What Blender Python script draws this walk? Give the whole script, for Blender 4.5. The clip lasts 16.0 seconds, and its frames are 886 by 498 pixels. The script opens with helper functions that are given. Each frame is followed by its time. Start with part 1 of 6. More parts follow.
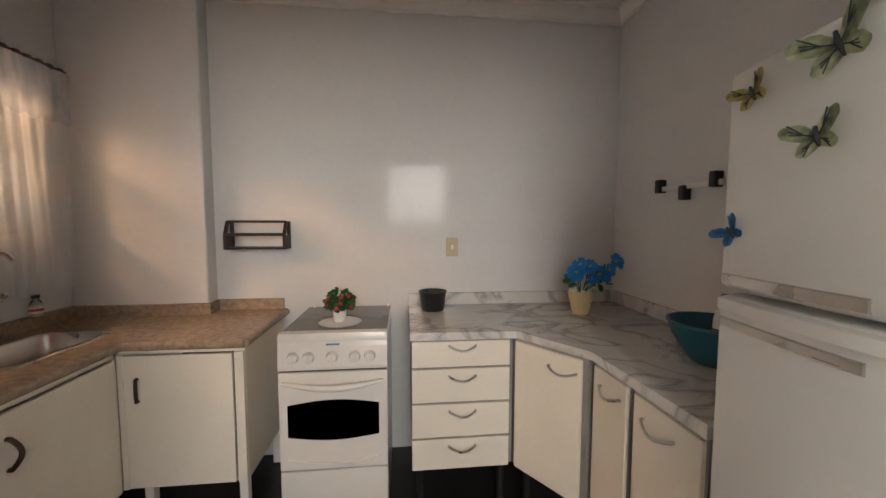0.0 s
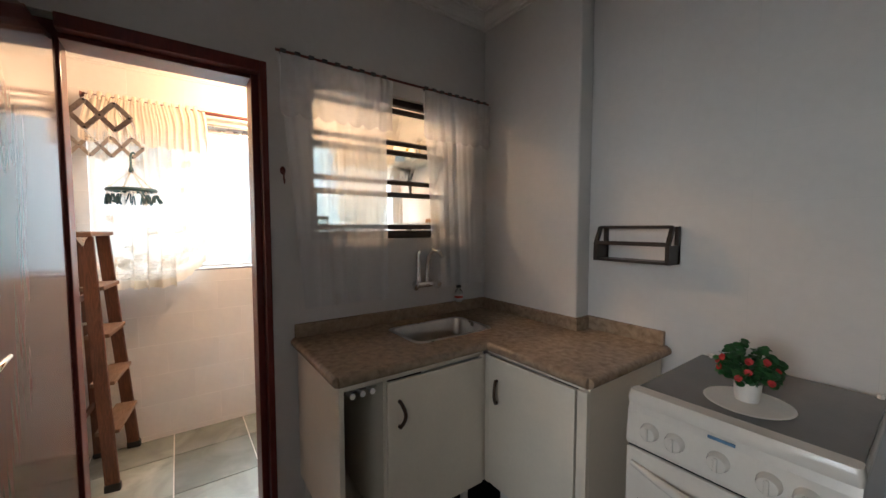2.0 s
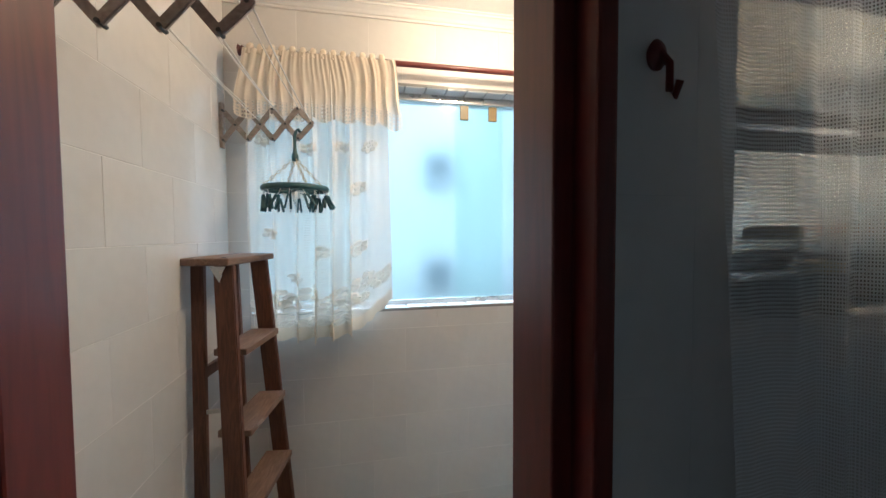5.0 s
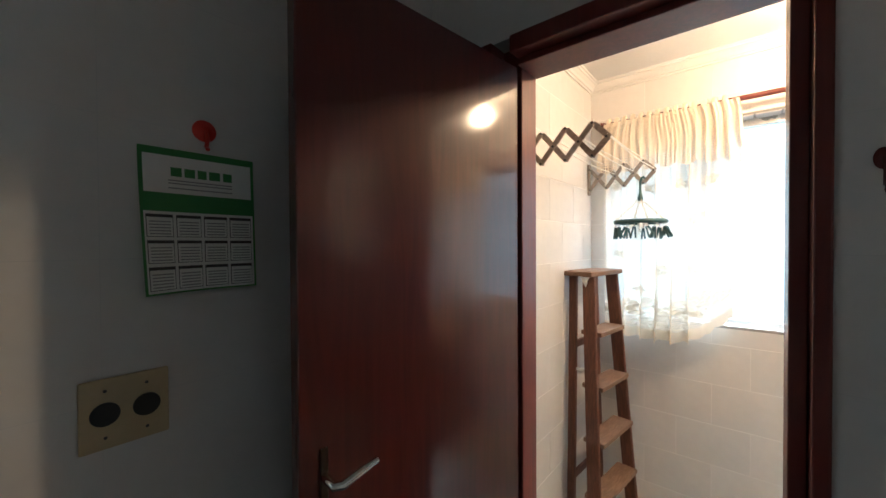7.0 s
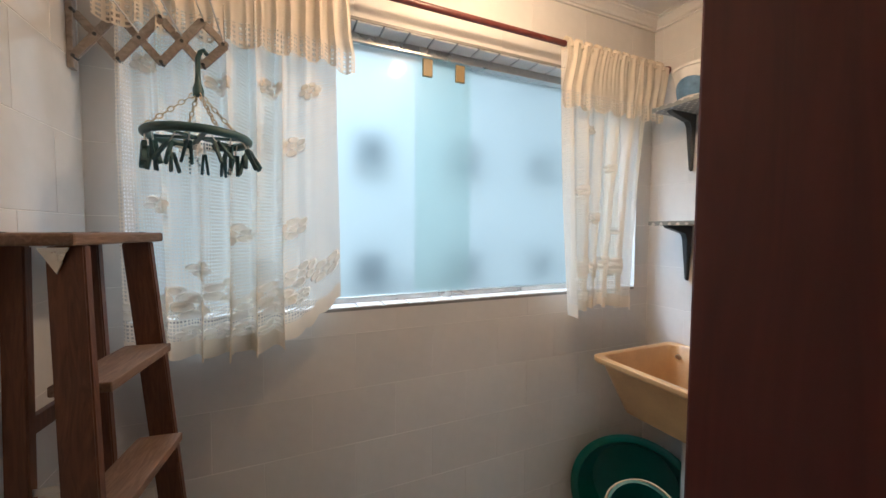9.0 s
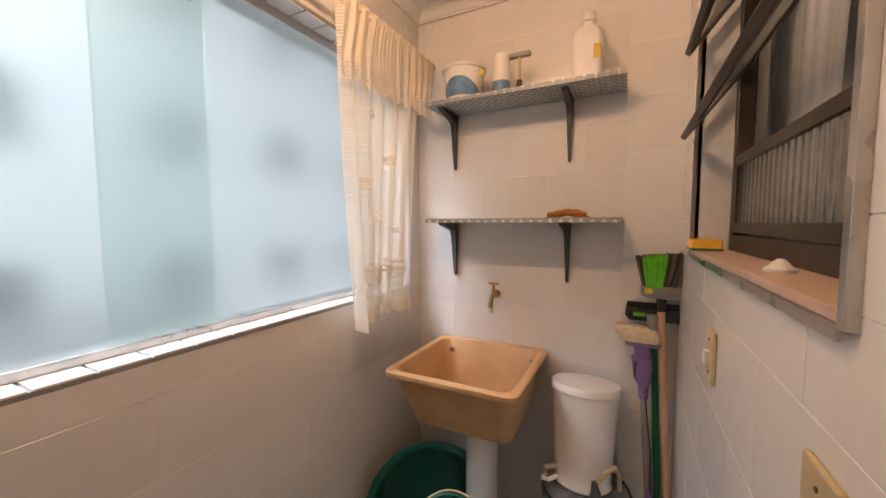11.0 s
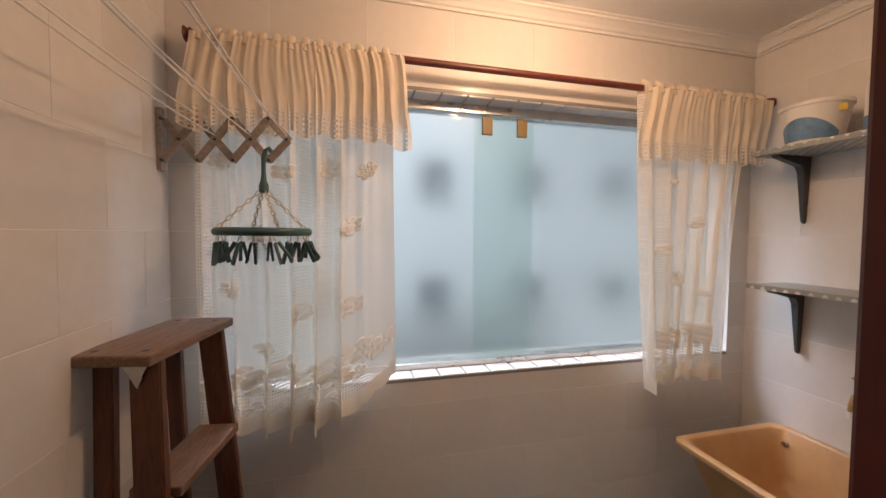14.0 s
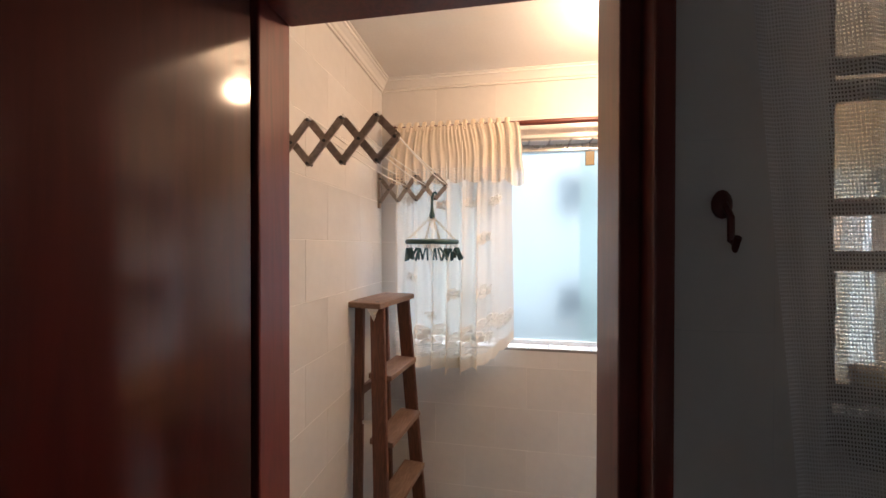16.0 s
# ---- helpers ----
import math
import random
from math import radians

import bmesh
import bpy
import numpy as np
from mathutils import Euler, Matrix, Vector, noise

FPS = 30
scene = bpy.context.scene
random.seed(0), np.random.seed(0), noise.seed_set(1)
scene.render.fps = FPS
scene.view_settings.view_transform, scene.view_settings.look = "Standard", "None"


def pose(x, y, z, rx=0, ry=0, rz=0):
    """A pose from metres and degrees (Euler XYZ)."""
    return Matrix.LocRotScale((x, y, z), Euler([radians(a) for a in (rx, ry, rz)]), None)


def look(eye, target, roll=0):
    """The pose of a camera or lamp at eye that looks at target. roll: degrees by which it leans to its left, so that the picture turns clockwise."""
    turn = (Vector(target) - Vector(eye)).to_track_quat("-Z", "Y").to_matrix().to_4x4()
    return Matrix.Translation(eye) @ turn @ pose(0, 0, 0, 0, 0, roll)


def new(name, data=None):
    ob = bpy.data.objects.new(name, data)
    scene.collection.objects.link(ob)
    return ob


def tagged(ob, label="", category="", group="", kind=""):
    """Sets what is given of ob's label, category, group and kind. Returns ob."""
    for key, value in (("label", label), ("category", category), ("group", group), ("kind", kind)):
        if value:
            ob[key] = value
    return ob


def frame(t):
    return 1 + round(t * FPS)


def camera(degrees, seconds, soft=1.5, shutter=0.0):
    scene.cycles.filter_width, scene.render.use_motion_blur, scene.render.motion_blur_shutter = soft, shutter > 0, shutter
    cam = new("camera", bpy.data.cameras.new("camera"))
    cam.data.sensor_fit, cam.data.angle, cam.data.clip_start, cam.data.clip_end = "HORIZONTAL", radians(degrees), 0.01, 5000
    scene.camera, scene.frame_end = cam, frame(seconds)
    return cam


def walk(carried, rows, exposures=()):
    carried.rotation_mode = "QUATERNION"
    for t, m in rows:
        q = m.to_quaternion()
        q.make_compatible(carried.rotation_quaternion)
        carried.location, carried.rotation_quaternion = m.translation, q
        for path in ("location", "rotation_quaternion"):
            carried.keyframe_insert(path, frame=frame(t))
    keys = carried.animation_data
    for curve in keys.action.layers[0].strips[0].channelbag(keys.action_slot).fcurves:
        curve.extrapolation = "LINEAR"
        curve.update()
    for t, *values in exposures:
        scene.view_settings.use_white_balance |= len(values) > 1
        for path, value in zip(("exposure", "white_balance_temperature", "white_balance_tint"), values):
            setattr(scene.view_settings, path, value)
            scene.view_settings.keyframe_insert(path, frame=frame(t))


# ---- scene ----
cam = camera(100.5, 16.0)
PATH = [
    (0, (0.002, 0.846, 1.423), (0.209, 2.83, 1.281), 0.1),
    (0.5, (0.023, 0.939, 1.391), (-0.257, 2.917, 1.292), 0.1),
    (1, (0.015, 1.109, 1.394), (-0.75, 2.955, 1.296), 0.1),
    (1.5, (0.005, 1.273, 1.411), (-1.219, 2.852, 1.305), 0.1),
    (2, (0.004, 1.398, 1.425), (-1.616, 2.566, 1.31), -0.0),
    (2.5, (0.005, 1.468, 1.463), (-1.913, 2.017, 1.317), -0.1),
    (3, (-0.194, 1.49, 1.463), (-2.163, 1.792, 1.289), 0.1),
    (5.5, (-1.494, 1.455, 1.484), (-3.438, 1.857, 1.417), -0.4),
    (6, (-1.148, 1.587, 1.527), (-3.04, 1.211, 1.537), -0.5),
    (6.5, (-0.845, 1.588, 1.549), (-2.529, 0.534, 1.551), -0.3),
    (7, (-0.838, 1.631, 1.543), (-2.365, 0.34, 1.517), -0.3),
    (7.5, (-1.052, 1.606, 1.492), (-2.629, 0.378, 1.428), 0.1),
    (8, (-1.378, 1.524, 1.463), (-3.213, 0.869, 1.334), -0.1),
    (8.5, (-1.59, 1.452, 1.424), (-3.611, 1.449, 1.31), 0.2),
    (9, (-1.768, 1.38, 1.41), (-3.601, 2.183, 1.317), 0.4),
    (9.5, (-1.907, 1.37, 1.409), (-3.39, 2.704, 1.332), -0.2),
    (10, (-2.024, 1.479, 1.453), (-3.211, 3.087, 1.39), -0.0),
    (12.5, (-2.155, 1.485, 1.423), (-2.968, 3.304, 1.243), -0.2),
    (13, (-2.052, 1.405, 1.475), (-3.398, 2.873, 1.291), -0.2),
    (13.5, (-1.925, 1.362, 1.539), (-3.713, 2.252, 1.435), 0.1),
    (14, (-1.822, 1.424, 1.649), (-3.764, 1.895, 1.568), 0.4),
    (14.5, (-1.736, 1.421, 1.662), (-3.711, 1.723, 1.6), 0.5),
    (15, (-1.655, 1.386, 1.633), (-3.652, 1.51, 1.587), 0.3),
    (15.5, (-1.495, 1.432, 1.619), (-3.502, 1.354, 1.578), 0.2),
    (16, (-1.266, 1.524, 1.63), (-3.249, 1.18, 1.617), 0.1),
]
EXPOSURES = [
    (0.0, 1.35, 6300, 10), (0.5, 1.1, 6200, 9), (1.0, 0.9, 6100, 9), (1.5, 0.5, 5700, 4), (2.0, 0.5, 5600, 5), (3.0, 0.5, 5600, 5),
    (5.5, -0.72, 4300, -10), (6.0, -0.35, 4600, -6), (6.5, 0.25, 4900, -6), (7.0, 0.38, 5000, -5), (8.0, 0.1, 4550, -8), (8.5, -0.45, 4150, -11),
    (9.0, -0.9, 5000, -2), (9.5, -0.85, 5850, 7), (10.0, -0.9, 5900, 11), (12.5, -0.8, 5800, 9), (13.0, -0.98, 5950, 12), (13.5, -1.1, 5850, 12),
    (14.0, -1.35, 5750, 10), (14.5, -1.28, 5550, 8), (15.5, -0.95, 5550, 10), (16.0, -0.55, 5350, 6),
]
walk(cam, [(t, look(eye, target, roll)) for t, eye, target, roll in PATH], EXPOSURES)

# ---- world and lights ----
world = bpy.data.worlds.new("sky")
scene.world = world
world.use_nodes = True
wn = world.node_tree
sky = wn.nodes.new("ShaderNodeTexSky")
sky.sky_type = "NISHITA"
sky.sun_disc = False
sky.sun_elevation = radians(38)
sky.sun_rotation = radians(100)
sky.air_density, sky.dust_density, sky.ozone_density = 1.0, 3.0, 1.0
wn.links.new(sky.outputs[0], wn.nodes["Background"].inputs[0])
wn.nodes["Background"].inputs[1].default_value = 0.15
sun_data = bpy.data.lights.new("sun", "SUN")
sun_data.energy, sun_data.angle, sun_data.color = 4.6, radians(12), (0.95, 0.93, 1.0)
sun_lamp = new("sun", sun_data)
sun_lamp.matrix_world = look((6, -1, 5), (0, 0, 0))
bulb_data = bpy.data.lights.new("bulb", "POINT")
bulb_data.energy, bulb_data.color, bulb_data.shadow_soft_size = 35.0, (1.0, 0.58, 0.3), 0.035
bulb_lamp = new("bulb_light", bulb_data)
bulb_lamp.location = (-2.56, 1.985, 2.325)
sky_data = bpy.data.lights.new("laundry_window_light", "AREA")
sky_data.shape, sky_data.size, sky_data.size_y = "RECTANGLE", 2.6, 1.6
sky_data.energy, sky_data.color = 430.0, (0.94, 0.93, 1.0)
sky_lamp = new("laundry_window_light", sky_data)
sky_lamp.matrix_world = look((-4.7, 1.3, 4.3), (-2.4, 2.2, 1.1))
back_data = bpy.data.lights.new("hall_window_light", "AREA")
back_data.shape, back_data.size, back_data.size_y = "RECTANGLE", 1.2, 1.15
back_data.energy, back_data.color = 41.0, (1.0, 0.94, 0.87)
back_lamp = new("hall_window_light", back_data)
back_lamp.matrix_world = look((0.25, -2.06, 1.98), (0.25, 3.0, 1.7))

# ---- materials ----
def nodes_of(name):
    m = bpy.data.materials.new(name)
    m.use_nodes = True
    t = m.node_tree
    return m, t.nodes, t.links, t.nodes["Principled BSDF"]


def shade(c, f):
    return tuple(min(1.0, v * f) for v in c[:3]) + (1.0,)


def mat(name, col, rough=0.5, metal=0.0, var=0.1, scale=6.0, fine=90.0, bump=0.04, coat=0.0, rand=0.0):
    """A surface with stains at one scale, grain at another, and fine relief."""
    m, n, l, p = nodes_of(name)
    tc = n.new("ShaderNodeTexCoord")
    big, small = n.new("ShaderNodeTexNoise"), n.new("ShaderNodeTexNoise")
    big.inputs["Scale"].default_value, big.inputs["Detail"].default_value = scale, 6
    small.inputs["Scale"].default_value, small.inputs["Detail"].default_value = fine, 3
    l.new(tc.outputs["Object"], big.inputs["Vector"])
    l.new(tc.outputs["Object"], small.inputs["Vector"])
    mix = n.new("ShaderNodeMath")
    mix.operation = "MULTIPLY_ADD"
    mix.inputs[1].default_value = 0.35
    l.new(small.outputs[0], mix.inputs[0])
    l.new(big.outputs[0], mix.inputs[2])
    ramp = n.new("ShaderNodeValToRGB")
    ramp.color_ramp.elements[0].position, ramp.color_ramp.elements[1].position = 0.45, 0.9
    ramp.color_ramp.elements[0].color, ramp.color_ramp.elements[1].color = shade(col, 1 - var), shade(col, 1 + var)
    l.new(mix.outputs[0], ramp.inputs[0])
    out = ramp.outputs[0]
    if rand:
        info, hsv = n.new("ShaderNodeObjectInfo"), n.new("ShaderNodeHueSaturation")
        rng = n.new("ShaderNodeMapRange")
        rng.inputs[3].default_value, rng.inputs[4].default_value = 1 - rand, 1 + rand
        l.new(info.outputs["Random"], rng.inputs[0])
        l.new(rng.outputs[0], hsv.inputs["Value"])
        l.new(out, hsv.inputs["Color"])
        out = hsv.outputs[0]
    l.new(out, p.inputs["Base Color"])
    rr = n.new("ShaderNodeMapRange")
    rr.inputs[3].default_value, rr.inputs[4].default_value = max(0.02, rough * 0.8), min(1.0, rough * 1.25)
    l.new(big.outputs[0], rr.inputs[0])
    l.new(rr.outputs[0], p.inputs["Roughness"])
    p.inputs["Metallic"].default_value = metal
    p.inputs["Coat Weight"].default_value = coat
    p.inputs["Coat Roughness"].default_value = 0.12
    if bump:
        b = n.new("ShaderNodeBump")
        b.inputs["Strength"].default_value, b.inputs["Distance"].default_value = bump, 0.004
        l.new(mix.outputs[0], b.inputs["Height"])
        l.new(b.outputs[0], p.inputs["Normal"])
    return m


def ramp_mat(name, cols, rough, scale, stretch=(1, 1, 1), distort=1.5, bump=0.1, coat=0.0, kind="noise", detail=8, coat_rough=0.1):
    """Colours along a ramp over a stretched noise, wave or cell pattern."""
    m, n, l, p = nodes_of(name)
    tc, mp = n.new("ShaderNodeTexCoord"), n.new("ShaderNodeMapping")
    mp.inputs["Scale"].default_value = stretch
    l.new(tc.outputs["Object"], mp.inputs["Vector"])
    if kind == "wave":
        tex = n.new("ShaderNodeTexWave")
        tex.inputs["Detail"].default_value, tex.inputs["Distortion"].default_value = detail, distort
        tex.inputs["Detail Scale"].default_value = 1.6
    else:
        tex = n.new("ShaderNodeTexNoise")
        tex.inputs["Detail"].default_value, tex.inputs["Distortion"].default_value = detail, distort
    tex.inputs["Scale"].default_value = scale
    l.new(mp.outputs[0], tex.inputs["Vector"])
    ramp = n.new("ShaderNodeValToRGB")
    els = ramp.color_ramp.elements
    for i, (pos, c) in enumerate(cols):
        e = els[i] if i < 2 else els.new(pos)
        e.position, e.color = pos, (*c, 1)
    fac = tex.outputs["Fac"]
    l.new(fac, ramp.inputs[0])
    l.new(ramp.outputs[0], p.inputs["Base Color"])
    p.inputs["Roughness"].default_value = rough
    p.inputs["Coat Weight"].default_value = coat
    p.inputs["Coat Roughness"].default_value = coat_rough
    b = n.new("ShaderNodeBump")
    b.inputs["Strength"].default_value, b.inputs["Distance"].default_value = bump, 0.003
    l.new(fac, b.inputs["Height"])
    l.new(b.outputs[0], p.inputs["Normal"])
    return m


def tone_by_piece(m, low, high, shift=0.0):
    """Gives each piece its own tone, and moves the pattern from piece to piece."""
    n, l = m.node_tree.nodes, m.node_tree.links
    p = n["Principled BSDF"]
    old = p.inputs["Base Color"].links[0].from_socket
    info, hsv, rng = n.new("ShaderNodeObjectInfo"), n.new("ShaderNodeHueSaturation"), n.new("ShaderNodeMapRange")
    rng.inputs[3].default_value, rng.inputs[4].default_value = low, high
    l.new(info.outputs["Random"], rng.inputs[0])
    l.new(rng.outputs[0], hsv.inputs["Value"])
    l.new(old, hsv.inputs["Color"])
    l.new(hsv.outputs[0], p.inputs["Base Color"])
    for node in list(n):
        if shift and node.bl_idname == "ShaderNodeMapping":
            off = n.new("ShaderNodeMath")
            off.operation = "MULTIPLY"
            off.inputs[1].default_value = shift
            l.new(info.outputs["Random"], off.inputs[0])
            l.new(off.outputs[0], node.inputs["Location"])


def glass_mat(name, col, rough, ior=1.45, ribs=0.0):
    m, n, l, p = nodes_of(name)
    p.inputs["Base Color"].default_value = (*col, 1)
    p.inputs["Roughness"].default_value = rough
    p.inputs["IOR"].default_value = ior
    p.inputs["Transmission Weight"].default_value = 1.0
    noise_tex = n.new("ShaderNodeTexNoise")
    noise_tex.inputs["Scale"].default_value = 60.0
    b = n.new("ShaderNodeBump")
    b.inputs["Strength"].default_value, b.inputs["Distance"].default_value = 0.06, 0.002
    l.new(noise_tex.outputs[0], b.inputs["Height"])
    if ribs:
        tc, wave = n.new("ShaderNodeTexCoord"), n.new("ShaderNodeTexWave")
        wave.bands_direction = "Y"
        wave.inputs["Scale"].default_value = ribs
        l.new(tc.outputs["Object"], wave.inputs["Vector"])
        l.new(wave.outputs["Fac"], b.inputs["Height"])
        b.inputs["Strength"].default_value, b.inputs["Distance"].default_value = 0.22, 0.004
    l.new(b.outputs[0], p.inputs["Normal"])
    return m


def cloth_mat(name, col, cover, pitch=(0.0, 0.0), holes=0.1, open_at=0.6, glow=0.5, var=0.12):
    """A thin cloth: threads that scatter light both ways; a net of square holes where a pitch is given, in metres of cloth."""
    m, n, l, p = nodes_of(name)
    out = n["Material Output"]
    n.remove(p)
    tc = n.new("ShaderNodeTexCoord")
    dif, tra, clear = n.new("ShaderNodeBsdfDiffuse"), n.new("ShaderNodeBsdfTranslucent"), n.new("ShaderNodeBsdfTransparent")
    dif.inputs[0].default_value = tra.inputs[0].default_value = (*col, 1)
    body, mix = n.new("ShaderNodeMixShader"), n.new("ShaderNodeMixShader")
    body.inputs[0].default_value = glow
    l.new(dif.outputs[0], body.inputs[1])
    l.new(tra.outputs[0], body.inputs[2])
    l.new(clear.outputs[0], mix.inputs[1])
    l.new(body.outputs[0], mix.inputs[2])
    l.new(mix.outputs[0], out.inputs[0])
    noise_tex = n.new("ShaderNodeTexNoise")
    noise_tex.inputs["Scale"].default_value = 14.0
    l.new(tc.outputs["Object"], noise_tex.inputs["Vector"])
    base = n.new("ShaderNodeMapRange")
    base.inputs[1].default_value, base.inputs[2].default_value = 0.25, 0.75
    base.inputs[3].default_value, base.inputs[4].default_value = cover - var, cover + var
    l.new(noise_tex.outputs[0], base.inputs[0])
    fac = base.outputs[0]
    if pitch[0]:
        grid = n.new("ShaderNodeMath")
        grid.operation = "MAXIMUM"
        for k, direction in enumerate(("X", "Y")):
            wave = n.new("ShaderNodeTexWave")
            wave.bands_direction = direction
            wave.inputs["Scale"].default_value = math.pi / 10 / pitch[k]
            l.new(tc.outputs["UV"], wave.inputs["Vector"])
            l.new(wave.outputs["Fac"], grid.inputs[k])
        rng, mul = n.new("ShaderNodeMapRange"), n.new("ShaderNodeMath")
        rng.inputs[1].default_value, rng.inputs[2].default_value = open_at - 0.1, open_at + 0.1
        rng.inputs[3].default_value, rng.inputs[4].default_value = holes, 1.0
        l.new(grid.outputs[0], rng.inputs[0])
        mul.operation = "MULTIPLY"
        l.new(rng.outputs[0], mul.inputs[0])
        l.new(fac, mul.inputs[1])
        fac = mul.outputs[0]
    clamp = n.new("ShaderNodeClamp")
    l.new(fac, clamp.inputs[0])
    l.new(clamp.outputs[0], mix.inputs[0])
    return m


def glow_mat(name, col, strength):
    m, n, l, p = nodes_of(name)
    p.inputs["Emission Color"].default_value = (*col, 1)
    p.inputs["Emission Strength"].default_value = strength
    return m


M_TILE = mat("glazed_white_tile", (0.72, 0.69, 0.66), 0.22, var=0.05, scale=2.5, fine=30, bump=0.015, rand=0.03)
M_KTILE = mat("glazed_kitchen_tile", (0.68, 0.66, 0.64), 0.1, var=0.05, scale=2.0, fine=30, bump=0.006)
M_KTILE.node_tree.nodes["Principled BSDF"].inputs["Specular IOR Level"].default_value = 0.11
M_GROUT = mat("grout", (0.8, 0.77, 0.73), 0.8, var=0.12, bump=0.1)
M_KGROUT = mat("kitchen_grout", (0.6, 0.59, 0.58), 0.7, var=0.1, bump=0.1)
M_PLASTER = mat("ceiling_plaster", (0.75, 0.72, 0.68), 0.75, var=0.05, scale=3, bump=0.03)
M_HALL = mat("hall_paint", (0.6, 0.59, 0.57), 0.7, var=0.06, scale=2)
M_DARKWOOD = ramp_mat("red_varnished_wood", [(0.25, (0.042, 0.0042, 0.0034)), (0.75, (0.07, 0.007, 0.005)), (0.5, (0.055, 0.0055, 0.0042))], 0.5, 3.0, (9, 9, 0.7), 2.0, 0.012, 1.0, coat_rough=0.095)
M_DARKWOOD.node_tree.nodes["Principled BSDF"].inputs["Coat IOR"].default_value = 1.6
M_DARKWOOD.node_tree.nodes["Principled BSDF"].inputs["Specular IOR Level"].default_value = 0.15
M_FRAMEWOOD = ramp_mat("dark_frame_wood", [(0.25, (0.09, 0.0095, 0.0075)), (0.75, (0.155, 0.018, 0.012))], 0.5, 4.0, (9, 9, 0.7), 2.0, 0.03, 0.28, coat_rough=0.14)
M_LADDER = ramp_mat("aged_ladder_wood", [(0.2, (0.07, 0.024, 0.012)), (0.8, (0.19, 0.075, 0.035)), (0.5, (0.12, 0.045, 0.022))], 0.55, 5.0, (10, 10, 1.2), 2.5, 0.15)
M_TREAD = ramp_mat("worn_tread_wood", [(0.2, (0.13, 0.07, 0.042)), (0.8, (0.29, 0.18, 0.12)), (0.5, (0.2, 0.12, 0.075))], 0.65, 6.0, (1.5, 10, 10), 2.5, 0.2)
M_GREYWOOD = ramp_mat("weathered_grey_wood", [(0.2, (0.23, 0.19, 0.165)), (0.8, (0.46, 0.4, 0.35))], 0.7, 20.0, (6, 1.5, 1.5), 2.0, 0.15)
M_POLE = ramp_mat("turned_pine_wood", [(0.2, (0.42, 0.24, 0.13)), (0.8, (0.6, 0.38, 0.22))], 0.5, 5.0, (10, 10, 1), 2.0, 0.08)
M_RODWOOD = mat("red_brown_rod", (0.12, 0.028, 0.02), 0.35, var=0.2, scale=30)
M_GRANITE = ramp_mat("brown_granite", [(0.26, (0.21, 0.15, 0.1)), (0.78, (0.42, 0.32, 0.225)), (0.46, (0.3, 0.22, 0.15)), (0.6, (0.35, 0.26, 0.18))], 0.2, 34.0, (1, 1, 1), 0.4, 0.02, 0.0, "noise", 12)
M_MARBLE = ramp_mat("grey_veined_laminate", [(0.25, (0.52, 0.5, 0.47)), (0.75, (0.6, 0.57, 0.53)), (0.42, (0.64, 0.61, 0.57)), (0.465, (0.46, 0.44, 0.415)), (0.482, (0.34, 0.32, 0.3)), (0.5, (0.47, 0.45, 0.425)), (0.56, (0.66, 0.63, 0.585))], 0.2, 3.0, (1, 1.5, 1), 0.9, 0.01, 0.0, "noise", 5)
M_LEDGE = mat("tan_ledge_stone", (0.5, 0.36, 0.28), 0.4, var=0.1, scale=14, fine=120, bump=0.03)
M_CABINET = mat("cream_cabinet_laminate", (0.78, 0.71, 0.6), 0.35, var=0.05, scale=3, fine=60, bump=0.01)
M_CABGREY = mat("grey_cabinet_trim", (0.24, 0.23, 0.22), 0.4, var=0.1)
# near-black colour standing in for the shade inside the cream cabinets
M_INSIDESHADE = mat("cabinet_inside_shade", (0.05, 0.042, 0.035), 0.7, var=0.2)
M_ENAMEL = mat("white_enamel", (0.72, 0.68, 0.62), 0.2, var=0.04, scale=3, bump=0.006, coat=0.3)
M_FRIDGE = mat("white_fridge_paint", (0.66, 0.65, 0.62), 0.24, var=0.04, scale=2, fine=200, bump=0.012, coat=0.3)
M_STEEL = mat("brushed_steel", (0.55, 0.53, 0.5), 0.28, 1.0, var=0.12, scale=10)
M_CHROME = mat("chrome", (0.75, 0.74, 0.72), 0.1, 1.0, var=0.05)
M_OVEN = mat("oven_black_glass", (0.008, 0.008, 0.009), 0.08, var=0.3)
M_HOB = mat("grey_hob_glass", (0.13, 0.13, 0.125), 0.12, var=0.1)
M_BLACK = mat("black_plastic", (0.015, 0.015, 0.016), 0.4, var=0.2)
M_BLACKWOOD = mat("black_painted_wood", (0.02, 0.014, 0.012), 0.45, var=0.3, scale=20)
M_IRON = mat("dark_iron_paint", (0.055, 0.058, 0.06), 0.45, var=0.2)
M_LOUVRE = mat("brown_steel_frame", (0.03, 0.02, 0.016), 0.4, var=0.25)
M_WHITEPL = mat("white_plastic", (0.75, 0.72, 0.68), 0.35, var=0.05, bump=0.01)
M_BINWHITE = mat("white_bin_enamel", (0.74, 0.7, 0.66), 0.25, var=0.05, bump=0.01)
M_BEIGEPL = mat("yellowed_beige_plastic", (0.5, 0.4, 0.23), 0.35, var=0.08)
M_CLIP = mat("dull_olive_brass", (0.26, 0.19, 0.08), 0.35, var=0.15)
M_BRONZE = mat("dark_bronze", (0.09, 0.06, 0.045), 0.35, 1.0, var=0.2, scale=30)
M_HOOKRED = mat("dark_red_plastic", (0.09, 0.012, 0.01), 0.4, var=0.2)
M_BRASS = mat("aged_brass", (0.45, 0.3, 0.12), 0.3, 1.0, var=0.2, scale=30)
M_TANK = mat("caramel_polyester_tank", (0.5, 0.29, 0.12), 0.3, var=0.12, scale=9, fine=140, bump=0.03)
